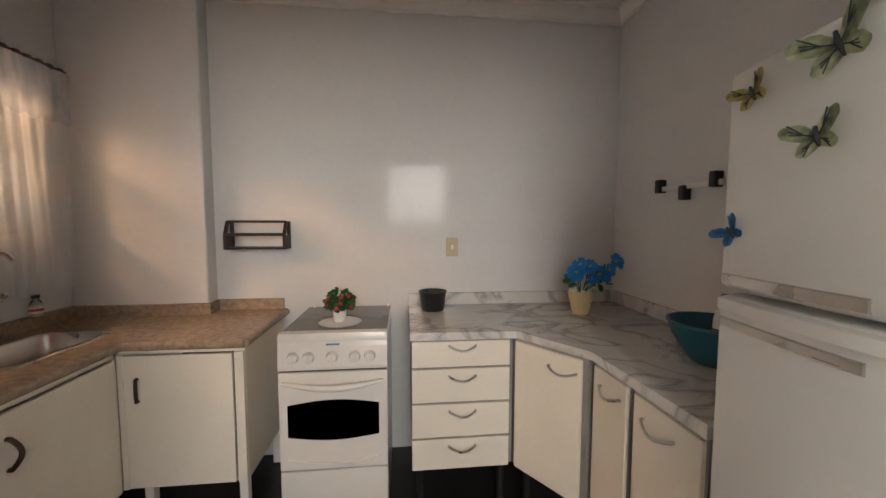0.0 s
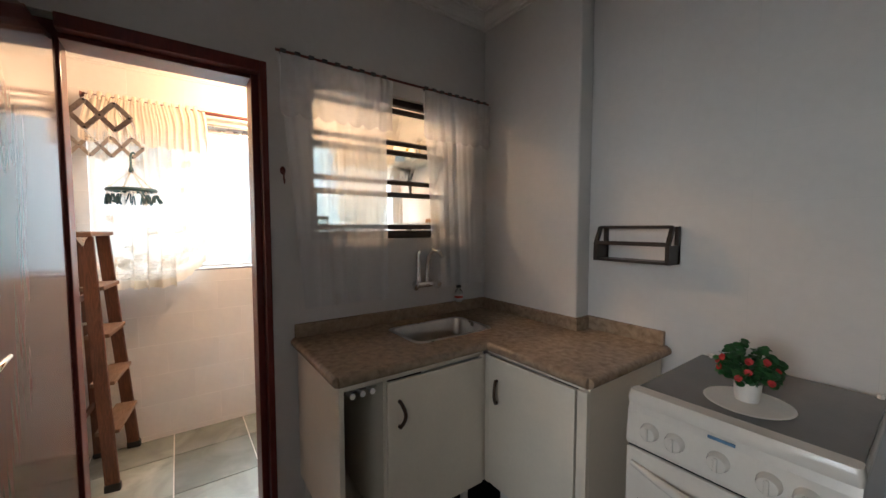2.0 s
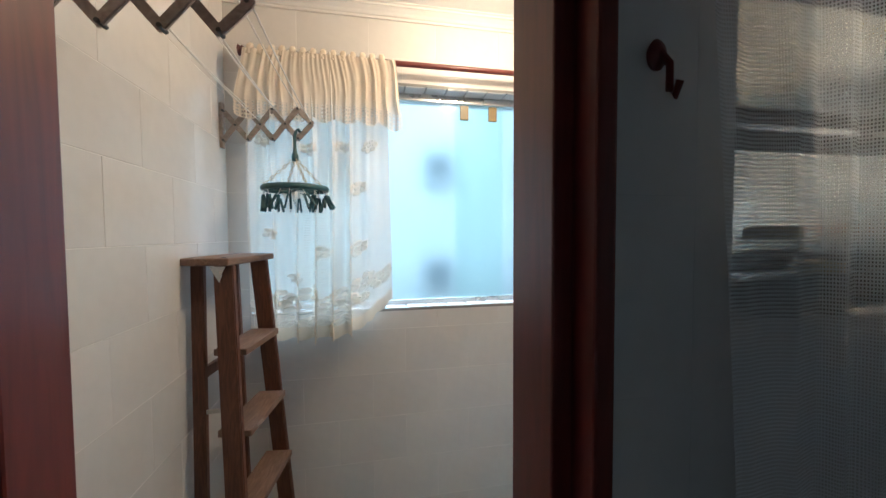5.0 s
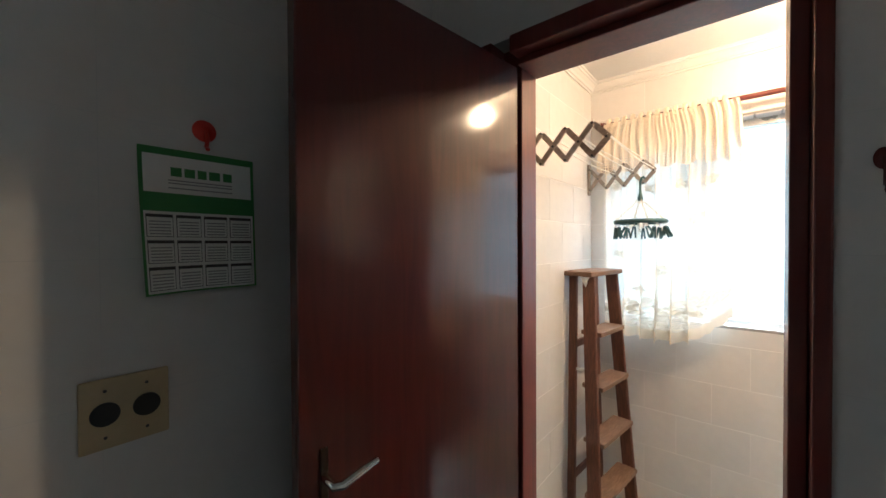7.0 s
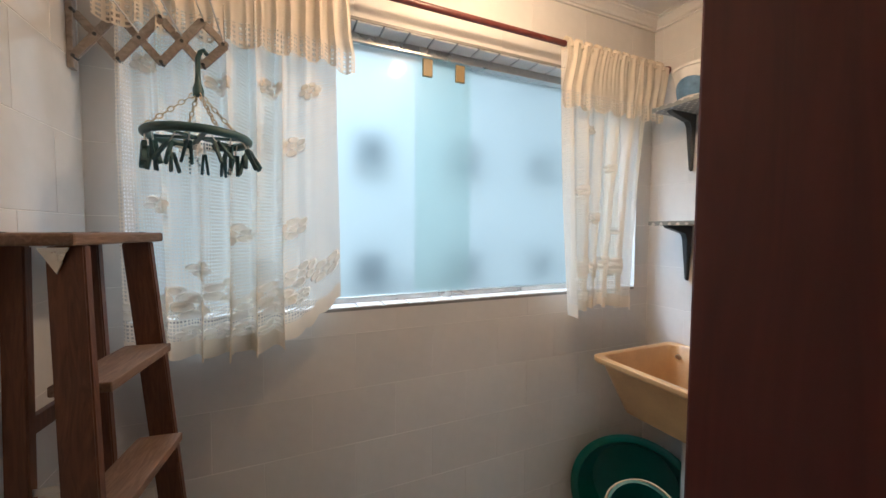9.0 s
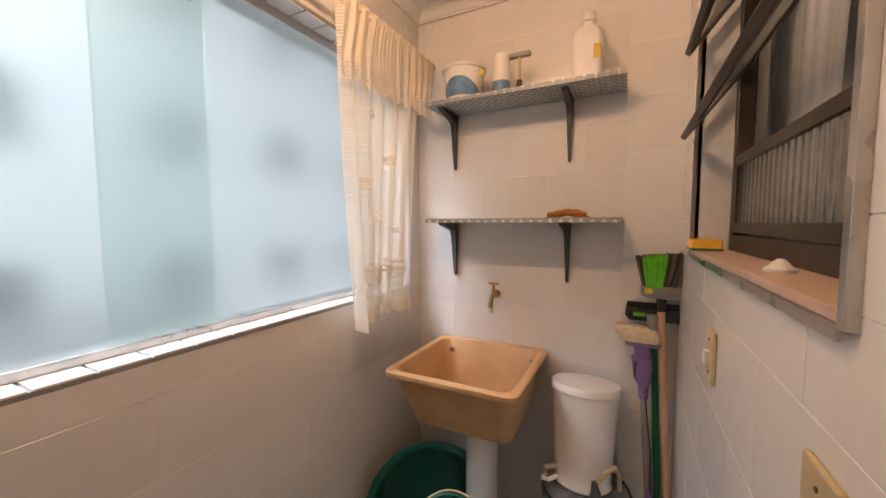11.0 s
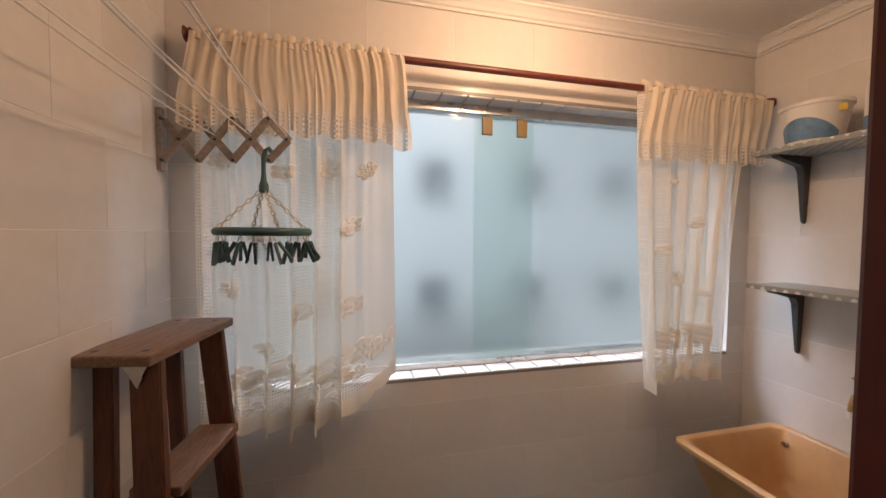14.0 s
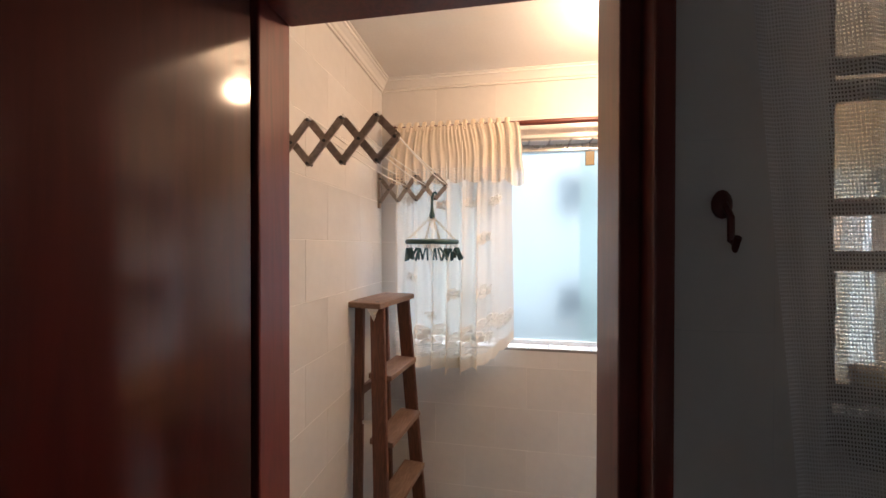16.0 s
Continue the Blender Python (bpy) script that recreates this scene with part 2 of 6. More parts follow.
M_TEAL = mat("teal_plastic", (0.006, 0.1, 0.075), 0.35, var=0.12)
M_PEGTEAL = mat("dull_teal_plastic", (0.045, 0.1, 0.105), 0.4, var=0.2, scale=20)
M_BOWLBLUE = mat("teal_blue_bowl", (0.015, 0.1, 0.15), 0.35, var=0.1)
M_GREENBR = mat("green_bristles", (0.14, 0.5, 0.02), 0.6, var=0.25, scale=40)
M_GREYBR = mat("grey_bristles", (0.11, 0.1, 0.095), 0.7, var=0.3, scale=40)
M_PURPLE = mat("purple_plastic", (0.2, 0.12, 0.28), 0.35, var=0.12)
M_GREENPL = mat("green_painted_pole", (0.01, 0.16, 0.06), 0.35, var=0.15)
M_SPONGEY = mat("yellow_foam", (0.75, 0.42, 0.03), 0.9, var=0.15, scale=60, bump=0.3)
M_CREAMFOAM = mat("cream_sponge_mop", (0.66, 0.55, 0.36), 0.9, var=0.15, scale=60, bump=0.3)
M_CLOTH = mat("ochre_cloth", (0.32, 0.13, 0.03), 0.9, var=0.25, scale=30, bump=0.3)
M_MESH = mat("grey_mesh_cloth", (0.16, 0.16, 0.165), 0.7, var=0.3, scale=50, bump=0.3)
M_ROPE = mat("pale_rope", (0.44, 0.33, 0.19), 0.8, var=0.2, scale=80, bump=0.4)
M_RED = mat("red_plastic", (0.55, 0.03, 0.015), 0.3, var=0.1)
M_LEAF = mat("green_leaf", (0.02, 0.09, 0.02), 0.5, var=0.3, scale=30)
M_BLUEPETAL = mat("blue_silk_petal", (0.008, 0.19, 0.6), 0.6, var=0.25, scale=40)
M_REDPETAL = mat("red_silk_petal", (0.4, 0.02, 0.02), 0.6, var=0.3, scale=40)
M_CREAMPOT = mat("cream_ribbed_pot", (0.6, 0.48, 0.28), 0.5, var=0.1)
M_PAPER = mat("white_paper", (0.78, 0.77, 0.74), 0.6, var=0.04)
M_CALGREEN = mat("green_printed_paper", (0.06, 0.24, 0.06), 0.55, var=0.06)
M_INK = mat("dark_ink", (0.03, 0.035, 0.04), 0.6, var=0.1)
M_GREYINK = mat("grey_ink", (0.3, 0.3, 0.3), 0.6, var=0.1)
M_LINE = mat("white_nylon_line", (0.7, 0.68, 0.64), 0.4, var=0.05)
M_SOAPGLASS = glass_mat("clear_jar_glass", (0.9, 0.92, 0.9), 0.05)
M_FROST = glass_mat("frosted_sheet_glass", (0.79, 0.87, 0.83), 0.37, 1.18)
M_FROST.node_tree.nodes["Principled BSDF"].inputs["Coat Weight"].default_value = 0.22
M_FROST.node_tree.nodes["Principled BSDF"].inputs["Coat Roughness"].default_value = 0.05
M_RIBBED = glass_mat("ribbed_glass", (0.86, 0.9, 0.86), 0.14, 1.25, 10.0)
M_SHEER = cloth_mat("white_voile", (0.93, 0.93, 0.94), 0.74, (0.003, 0.0046), 0.3, 0.55, glow=0.38, var=0.03)
M_SHEERHEM = cloth_mat("white_voile_band", (0.9, 0.9, 0.92), 0.48, glow=0.35, var=0.06)
M_LACE = cloth_mat("cream_lace", (0.85, 0.78, 0.67), 0.98, (0.0074, 0.0104), 0.06, 0.52, glow=0.2, var=0.02)
M_LACEDENSE = cloth_mat("cream_lace_band", (0.88, 0.78, 0.64), 0.93, glow=0.3, var=0.05)
M_LACEEDGE = cloth_mat("open_lace_edge", (0.88, 0.78, 0.64), 0.92, (0.017, 0.015), 0.12, 0.5, glow=0.26, var=0.04)
M_LACEMOTIF = cloth_mat("lace_flower", (0.92, 0.86, 0.77), 0.93, glow=0.34, var=0.03)
M_FLOOR = ramp_mat("grey_green_slate_tile", [(0.25, (0.15, 0.165, 0.145)), (0.75, (0.38, 0.4, 0.36)), (0.5, (0.26, 0.28, 0.25))], 0.3, 3.0, (1, 1, 1), 1.5, 0.08)
tone_by_piece(M_FLOOR, 0.55, 1.35, 3.0)
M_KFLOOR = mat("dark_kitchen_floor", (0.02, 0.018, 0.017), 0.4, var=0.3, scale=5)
M_FACADE = mat("pale_rendered_facade", (0.56, 0.56, 0.545), 0.9, var=0.04, scale=0.8, bump=0.1)
M_FWIN = mat("dark_window_pane", (0.13, 0.14, 0.15), 0.3, var=0.3)
M_BULB = glow_mat("warm_bulb", (1.0, 0.6, 0.3), 25.0)
M_YELLOWINK = mat("yellow_print", (0.6, 0.42, 0.03), 0.5)
M_BLUEINK = mat("blue_print", (0.12, 0.22, 0.36), 0.5, var=0.3, scale=30)
M_BUTTERG = mat("green_butterfly_wing", (0.36, 0.4, 0.24), 0.5, var=0.6, scale=50)
M_BUTTERY = mat("yellow_butterfly_wing", (0.45, 0.37, 0.12), 0.5, var=0.4, scale=50)
M_BUTTERB = mat("blue_butterfly_wing", (0.01, 0.16, 0.42), 0.45, var=0.3, scale=50)


def shelf_material():
    """White shelf film printed with a grey lattice."""
    m, n, l, p = nodes_of("patterned_shelf_film")
    tc, mp = n.new("ShaderNodeTexCoord"), n.new("ShaderNodeMapping")
    mp.inputs["Rotation"].default_value = (0, 0, radians(45))
    l.new(tc.outputs["Object"], mp.inputs["Vector"])
    chk, noi = n.new("ShaderNodeTexVoronoi"), n.new("ShaderNodeTexNoise")
    chk.distance = "MANHATTAN"
    chk.inputs["Randomness"].default_value = 0.15
    chk.inputs["Scale"].default_value, noi.inputs["Scale"].default_value = 38, 70
    l.new(mp.outputs[0], chk.inputs["Vector"])
    l.new(tc.outputs["Object"], noi.inputs["Vector"])
    add = n.new("ShaderNodeMath")
    add.operation = "MULTIPLY_ADD"
    add.inputs[1].default_value = 0.25
    l.new(noi.outputs[0], add.inputs[0])
    l.new(chk.outputs["Distance"], add.inputs[2])
    ramp = n.new("ShaderNodeValToRGB")
    e = ramp.color_ramp.elements
    e[0].position, e[0].color = 0.5, (0.74, 0.72, 0.68, 1)
    e[1].position, e[1].color = 0.7, (0.3, 0.31, 0.3, 1)
    l.new(add.outputs[0], ramp.inputs[0])
    l.new(ramp.outputs[0], p.inputs["Base Color"])
    p.inputs["Roughness"].default_value = 0.4
    return m


M_SHELF = shelf_material()

# ---- building helpers ----
def part(name, bm, material, parent=None, label="", smooth=False):
    """Links a bmesh as one mesh object, under a thing or a part."""
    me = bpy.data.meshes.new(name)
    bmesh.ops.recalc_face_normals(bm, faces=bm.faces[:])
    bm.to_mesh(me)
    bm.free()
    me.materials.append(material)
    if smooth:
        me.polygons.foreach_set("use_smooth", [True] * len(me.polygons))
        me.set_sharp_from_angle(angle=radians(40))
    ob = new(name, me)
    if parent is not None:
        ob.parent = parent
    if label:
        tagged(ob, label=label)
    return ob


def thing(name, label, category, x=0.0, y=0.0, z=0.0, rz=0.0, group="", rx=0.0, ry=0.0):
    ob = new(name)
    ob.empty_display_size = 0.05
    ob.matrix_world = pose(x, y, z, rx, ry, rz)
    return tagged(ob, label, category, group)


def place_thing(ob, label, category, group="", kind=""):
    return tagged(ob, label, category, group, kind)


def box(x0, x1, y0, y1, z0, z1, b=0.0, bm=None, seg=2):
    bm = bm or bmesh.new()
    vs = bmesh.ops.create_cube(bm, size=1.0)["verts"]
    for v in vs:
        v.co = Vector((x0 + (v.co.x + 0.5) * (x1 - x0), y0 + (v.co.y + 0.5) * (y1 - y0), z0 + (v.co.z + 0.5) * (z1 - z0)))
    if b:
        es = list({e for v in vs for e in v.link_edges})
        bmesh.ops.bevel(bm, geom=es, offset=b, segments=seg, affect="EDGES", profile=0.5)
    return bm


def tube(points, r, n=10, bm=None, caps=True, closed=False):
    """A round bar along a line of points; r is one radius, or one for each point."""
    bm = bm or bmesh.new()
    pts = [Vector(p) for p in points]
    rs = r if isinstance(r, (list, tuple)) else [r] * len(pts)
    rings, up = [], None
    for i, p in enumerate(pts):
        if closed:
            d = (pts[(i + 1) % len(pts)] - pts[i - 1]).normalized()
        else:
            d = (pts[min(i + 1, len(pts) - 1)] - pts[max(i - 1, 0)]).normalized()
        if up is None:
            up = Vector((0, 0, 1)) if abs(d.z) < 0.9 else Vector((1, 0, 0))
        side = d.cross(up).normalized()
        up = side.cross(d).normalized()
        rings.append([bm.verts.new(p + rs[i] * (math.cos(2 * math.pi * k / n) * side + math.sin(2 * math.pi * k / n) * up)) for k in range(n)])
    m = len(rings)
    for i in range(m if closed else m - 1):
        a, b2 = rings[i], rings[(i + 1) % m]
        for k in range(n):
            bm.faces.new((a[k], a[(k + 1) % n], b2[(k + 1) % n], b2[k]))
    if caps and not closed:
        bm.faces.new(rings[0])
        bm.faces.new(rings[-1])
    return bm


def lathe(profile, n=28, bm=None, at=(0, 0, 0), close=True):
    """A turned shape from (radius, height) pairs."""
    bm = bm or bmesh.new()
    rings = []
    for r, z in profile:
        if r < 1e-5:
            rings.append([bm.verts.new((at[0], at[1], at[2] + z))])
        else:
            rings.append([bm.verts.new((at[0] + r * math.cos(2 * math.pi * k / n), at[1] + r * math.sin(2 * math.pi * k / n), at[2] + z)) for k in range(n)])
    for a, b2 in zip(rings, rings[1:]):
        for k in range(n):
            k2 = (k + 1) % n
            if len(a) == 1 and len(b2) == 1:
                continue
            if len(a) == 1:
                bm.faces.new((a[0], b2[k], b2[k2]))
            elif len(b2) == 1:
                bm.faces.new((a[k], a[k2], b2[0]))
            else:
                bm.faces.new((a[k], a[k2], b2[k2], b2[k]))
    return bm


def prism(poly, z0, z1, bm=None, b=0.0):
    """A plan outline raised from z0 to z1."""
    bm = bm or bmesh.new()
    lo = [bm.verts.new((x, y, z0)) for x, y in poly]
    hi = [bm.verts.new((x, y, z1)) for x, y in poly]
    bm.faces.new(lo[::-1])
    top = bm.faces.new(hi)
    n = len(poly)
    for i in range(n):
        bm.faces.new((lo[i], lo[(i + 1) % n], hi[(i + 1) % n], hi[i]))
    if b:
        bmesh.ops.bevel(bm, geom=list(top.edges), offset=b, segments=3, affect="EDGES", profile=0.5)
    return bm


def bar(p, q, w, t, bm=None, up=(0, 0, 1), b=0.0):
    """A flat strip from p to q: w across along up, t thick."""
    bm = bm or bmesh.new()
    p, q = Vector(p), Vector(q)
    d = (q - p).normalized()
    u = Vector(up)
    s = d.cross(u).normalized()
    u = s.cross(d).normalized()
    vs = []
    for c in (p, q):
        for a, c2 in ((-1, -1), (1, -1), (1, 1), (-1, 1)):
            vs.append(bm.verts.new(c + u * (a * w / 2) + s * (c2 * t / 2)))
    fs = [bm.faces.new(f) for f in ((vs[0], vs[1], vs[2], vs[3]), (vs[7], vs[6], vs[5], vs[4]), (vs[0], vs[4], vs[5], vs[1]), (vs[1], vs[5], vs[6], vs[2]), (vs[2], vs[6], vs[7], vs[3]), (vs[3], vs[7], vs[4], vs[0]))]
    if b:
        bmesh.ops.bevel(bm, geom=list({e for f in fs for e in f.edges}), offset=b, segments=2, affect="EDGES")
    return bm


def cut_rects(rect, holes):
    """Rectangles (u0, u1, v0, v1) left of rect once the holes are taken out."""
    left = [rect]
    for h in holes:
        nxt = []
        for u0, u1, v0, v1 in left:
            a0, a1, b0, b1 = max(u0, h[0]), min(u1, h[1]), max(v0, h[2]), min(v1, h[3])
            if a0 >= a1 or b0 >= b1:
                nxt.append((u0, u1, v0, v1))
                continue
            if b0 > v0:
                nxt.append((u0, u1, v0, b0))
            if b1 < v1:
                nxt.append((u0, u1, b1, v1))
            if a0 > u0:
                nxt.append((u0, a0, b0, b1))
            if a1 < u1:
                nxt.append((a1, u1, b0, b1))
        left = nxt
    return [r for r in left if r[1] - r[0] > 1e-4 and r[3] - r[2] > 1e-4]


def wall(name, label, axis, w0, w1, rect, holes, material):
    """A wall slab between w0 and w1 along axis, with openings that go through."""
    bm = bmesh.new()
    for u0, u1, v0, v1 in cut_rects(rect, holes):
        if axis == "x":
            box(w0, w1, u0, u1, v0, v1, bm=bm)
        else:
            box(u0, u1, w0, w1, v0, v1, bm=bm)
    bmesh.ops.remove_doubles(bm, verts=bm.verts[:], dist=1e-5)
    ob = part(name, bm, material)
    return tagged(ob, label, "wall", kind="structure")


TILE_MESHES = {}


def tile_mesh(w, h, t, c, material):
    key = (round(w, 3), round(h, 3), material.name)
    if key not in TILE_MESHES:
        bm = bmesh.new()
        lo = [bm.verts.new(p) for p in ((0, 0, 0), (w, 0, 0), (w, h, 0), (0, h, 0))]
        mid = [bm.verts.new(p) for p in ((0, 0, t - c), (w, 0, t - c), (w, h, t - c), (0, h, t - c))]
        hi = [bm.verts.new(p) for p in ((c, c, t), (w - c, c, t), (w - c, h - c, t), (c, h - c, t))]
        for a, b2 in ((lo, mid), (mid, hi)):
            for i in range(4):
                bm.faces.new((a[i], a[(i + 1) % 4], b2[(i + 1) % 4], b2[i]))
        bm.faces.new(hi)
        me = bpy.data.meshes.new("tile")
        bm.to_mesh(me)
        bm.free()
        me.materials.append(material)
        TILE_MESHES[key] = me
    return TILE_MESHES[key]


def tile_wall(parent, basis, rect, holes, tw, th, u_start, v_start, material, gap=0.0025, t=0.006, c=0.0012, jitter=0.0004, bond=0.0, side_gap=None):
    """Tiles on a wall: basis carries (u, v, out) into the world."""
    u0, u1, v0, v1 = rect
    i0, i1 = math.floor((u0 - u_start) / tw) - 1, math.ceil((u1 - u_start) / tw) + 1
    j0, j1 = math.floor((v0 - v_start) / th), math.ceil((v1 - v_start) / th)
    for i in range(i0, i1):
        for j in range(j0, j1):
            us = u_start + (bond * tw if j % 2 else 0.0)
            cell = (max(u0, us + i * tw), min(u1, us + (i + 1) * tw), max(v0, v_start + j * th), min(v1, v_start + (j + 1) * th))
            if cell[1] - cell[0] < 0.006 or cell[3] - cell[2] < 0.006:
                continue
            for a0, a1, b0, b1 in cut_rects(cell, holes):
                w, h = a1 - a0 - (gap if side_gap is None else side_gap), b1 - b0 - gap
                if w < 0.006 or h < 0.006:
                    continue
                ob = new("tile", tile_mesh(w, h, t, c, material))
                ob.parent = parent
                ob.matrix_world = basis @ Matrix.Translation((a0 + (gap if side_gap is None else side_gap) / 2, b0 + gap / 2, random.uniform(-jitter, jitter) - 0.0005))


def axes(u, v, out, origin):
    m = Matrix((Vector(u), Vector(v), Vector(out))).transposed().to_4x4()
    return Matrix.Translation(origin) @ m


def crown(name, path, prof, material, label):
    """A moulding run along plan points; prof gives (in from the wall, height)."""
    bm = bmesh.new()
    n = len(path)
    rows = []
    for i in range(n):
        a, p, c = Vector(path[i - 1]), Vector(path[i]), Vector(path[(i + 1) % n])
        d1, d2 = (p - a).normalized(), (c - p).normalized()
        n1, n2 = Vector((-d1.y, d1.x)), Vector((-d2.y, d2.x))
        k = (n1 + n2) / max(0.3, 1 + n1.dot(n2))
        rows.append([bm.verts.new((p.x + k.x * o, p.y + k.y * o, h)) for o, h in prof])
    for i in range(n):
        r1, r2 = rows[i], rows[(i + 1) % n]
        for j in range(len(prof) - 1):
            bm.faces.new((r1[j], r2[j], r2[j + 1], r1[j + 1]))
    ob = part(name, bm, material)
    return tagged(ob, label, "moulding", kind="structure")


# ---- the plan, in metres ----
KW, KE, KN, KS = -1.80, 1.37, 3.13, 0.775          # kitchen faces
LW, LE, LN, LS = -3.095, -1.955, 3.13, 0.885         # laundry faces
KH, LH = 2.745, 2.475                              # ceilings
D0, D1, DTOP = 1.03, 1.712, 2.098                   # clear doorway between kitchen and laundry
WY0, WY1, WZ0, WZ1 = 1.918, 2.805, 1.365, 2.135       # kitchen window opening
GY0, GY1, GZ0, GZ1 = 0.97, 3.03, 1.133, 2.147       # laundry window opening
GX = -3.20                                         # its glass

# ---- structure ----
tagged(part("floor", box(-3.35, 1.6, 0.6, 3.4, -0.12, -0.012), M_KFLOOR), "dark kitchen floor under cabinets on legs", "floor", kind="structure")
tagged(part("floor_hall", box(-1.6, 1.9, -2.3, 0.6, -0.12, -0.012), M_HALL), "plain hall floor behind the kitchen entrance", "floor", kind="structure")
w_mid = wall("wall_middle", "tiled partition wall between kitchen and laundry with door and window openings", "x", LE + 0.0013, KW - 0.0006, (0.6, 3.3, -0.1, 2.9),
             [(D0 - 0.06, D1 + 0.027, -0.2, DTOP + 0.05), (WY0, WY1, WZ0, WZ1)], M_KGROUT)
w_north = wall("wall_north", "white tiled kitchen wall behind the stove", "y", KN + 0.0006, KN + 0.16, (-1.806, 1.6, -0.1, 2.9), [], M_KGROUT)
w_lnorth = wall("wall_laundry_north", "white tiled laundry wall with shelves and washing tank", "y", LN + 0.0013, LN + 0.16, (-3.4, LE + 0.0013, -0.1, 2.9), [], M_GROUT)
w_east = wall("wall_east", "grey-white tiled kitchen wall beside the fridge", "x", KE + 0.0006, KE + 0.16, (0.0, 3.3, -0.1, 2.9), [], M_KGROUT)
w_south = wall("wall_south", "grey-white kitchen wall with calendar and entrance opening", "y", KS - 0.15, KS - 0.0006, (KW - 0.0006, 1.6, -0.1, 2.9), [(-0.61, 0.70, -0.2, 2.12)], M_KGROUT)
w_lsouth = wall("wall_laundry_south", "white tiled laundry wall behind the step ladder", "y", LS - 0.16, LS - 0.0013, (-3.4, LE + 0.0013, -0.1, 2.9), [], M_GROUT)
w_lwest = wall("wall_laundry_west", "white tiled outer wall under the wide laundry window", "x", LW - 0.22, LW - 0.0013, (0.7, 3.3, -0.1, 2.9), [(GY0, GY1, GZ0, GZ1)], M_GROUT)
wall("wall_hall_south", "plain hall wall with a window", "y", -2.3, -2.12, (-1.7, 1.9, -0.1, 2.9), [(-0.36, 0.86, 1.4, 2.56)], M_HALL)
wall("wall_hall_west", "plain hall wall", "x", -1.7, -1.55, (-2.12, 0.62, -0.1, 2.9), [], M_HALL)
wall("wall_hall_east", "plain hall wall", "x", 1.6, 1.75, (-2.12, 0.62, -0.1, 2.9), [], M_HALL)
tagged(part("ceiling", box(KW - 0.07, 1.6, 0.62, 3.3, KH, KH + 0.12), M_PLASTER), "white plaster kitchen ceiling", "ceiling", kind="structure")
tagged(part("ceiling_laundry", box(-3.4, LE + 0.06, 0.71, 3.3, LH, LH + 0.12), M_PLASTER), "white plaster laundry ceiling", "ceiling", kind="structure")
tagged(part("ceiling_hall", box(-1.7, 1.9, -2.3, 0.62, 2.7, 2.82), M_PLASTER), "plain hall ceiling", "ceiling", kind="structure")
# shallow pier on the kitchen's north wall
tagged(part("wall_pier", box(KW, -1.10, KN - 0.105, KN + 0.004, -0.01, KH + 0.003, 0.009), M_KTILE), "white tiled pier behind the sink counter", "wall", kind="structure")
PX, PY = -2.148, LN - 0.028
w_lpier = tagged(part("wall_laundry_pier", box(PX + 0.0013, LE + 0.0013, PY + 0.0013, LN + 0.004, -0.01, LH + 0.003), M_GROUT), "shallow tiled pier in the laundry corner beside the shelves", "wall", kind="structure")
PROF = [(0.0, -0.085), (0.012, -0.085), (0.012, -0.07), (0.022, -0.066), (0.03, -0.05), (0.05, -0.03), (0.062, -0.026), (0.062, -0.014), (0.075, -0.012), (0.075, 0.0)]
PC = KN - 0.105
crown("trim_kitchen_crown", [(KW, KS), (KE, KS), (KE, KN), (-1.10, KN), (-1.10, PC), (KW, PC)], [(o, KH + h) for o, h in PROF], M_PLASTER, "white plaster crown moulding round the kitchen ceiling")
crown("trim_laundry_crown", [(LW, LS), (LE, LS), (LE, LN), (LW, LN)], [(o * 0.72, LH + 0.004 + h * 0.66) for o, h in PROF], M_PLASTER, "white stepped plaster crown moulding round the laundry ceiling")

# window of the hall, behind the entrance
hw = thing("window_3", "white framed hall window behind the entrance", "window", 0.25, -2.0, 1.98)
tagged(hw, kind="structure")
for a in ((-0.62, -0.56, -0.6, 0.6), (0.56, 0.62, -0.6, 0.6), (0.06, 0.1, -0.54, 0.54), (-0.56, 0.06, 0.2, 0.25), (0.1, 0.56, 0.2, 0.25), (-0.56, 0.56, 0.54, 0.6), (-0.56, 0.56, -0.6, -0.54)):
    part("window_bar", box(a[0], a[1], -0.02, 0.02, a[2], a[3], 0.004), M_PLASTER, hw)
# door frame and leaf
door_frame = tagged(part("trim_door_frame", box(-1.959, -1.785, D1, D1 + 0.027, 0.0, DTOP + 0.05, 0.004), M_FRAMEWOOD), "dark varnished wooden door frame", "door frame", kind="structure")
part("left_jamb", box(-1.959, -1.862, D0 - 0.06, D0 + 0.055, 0.0, DTOP + 0.05, 0.004), M_FRAMEWOOD, door_frame)
part("hinge_jamb", box(-1.862, -1.785, D0 - 0.06, D0 - 0.006, 0.0, DTOP + 0.05, 0.003), M_FRAMEWOOD, door_frame)
part("head", box(-1.959, -1.785, D0 + 0.055, D1, DTOP, DTOP + 0.05, 0.004), M_FRAMEWOOD, door_frame)
part("door_stop", box(-1.959, -1.83, D1 - 0.03, D1 - 0.001, 0.0, DTOP, 0.003), M_FRAMEWOOD, door_frame)
part("door_stop", box(-1.959, -1.83, D0 + 0.056, D1 - 0.031, DTOP - 0.02, DTOP - 0.001, 0.003), M_FRAMEWOOD, door_frame)
door = thing("door_1", "dark red varnished wooden door standing open beside the wall", "door", -1.857, 1.074, 0.0, -6.4)
tagged(door, kind="structure")
leaf = part("leaf", box(0.0, 0.685, -0.035, 0.0, 0.008, 2.085, 0.003), M_DARKWOOD, door)
part("escutcheon", box(0.629, 0.645, 0.0, 0.004, 0.985, 1.155, 0.0015), M_BRONZE, leaf, "narrow dark bronze escutcheon")
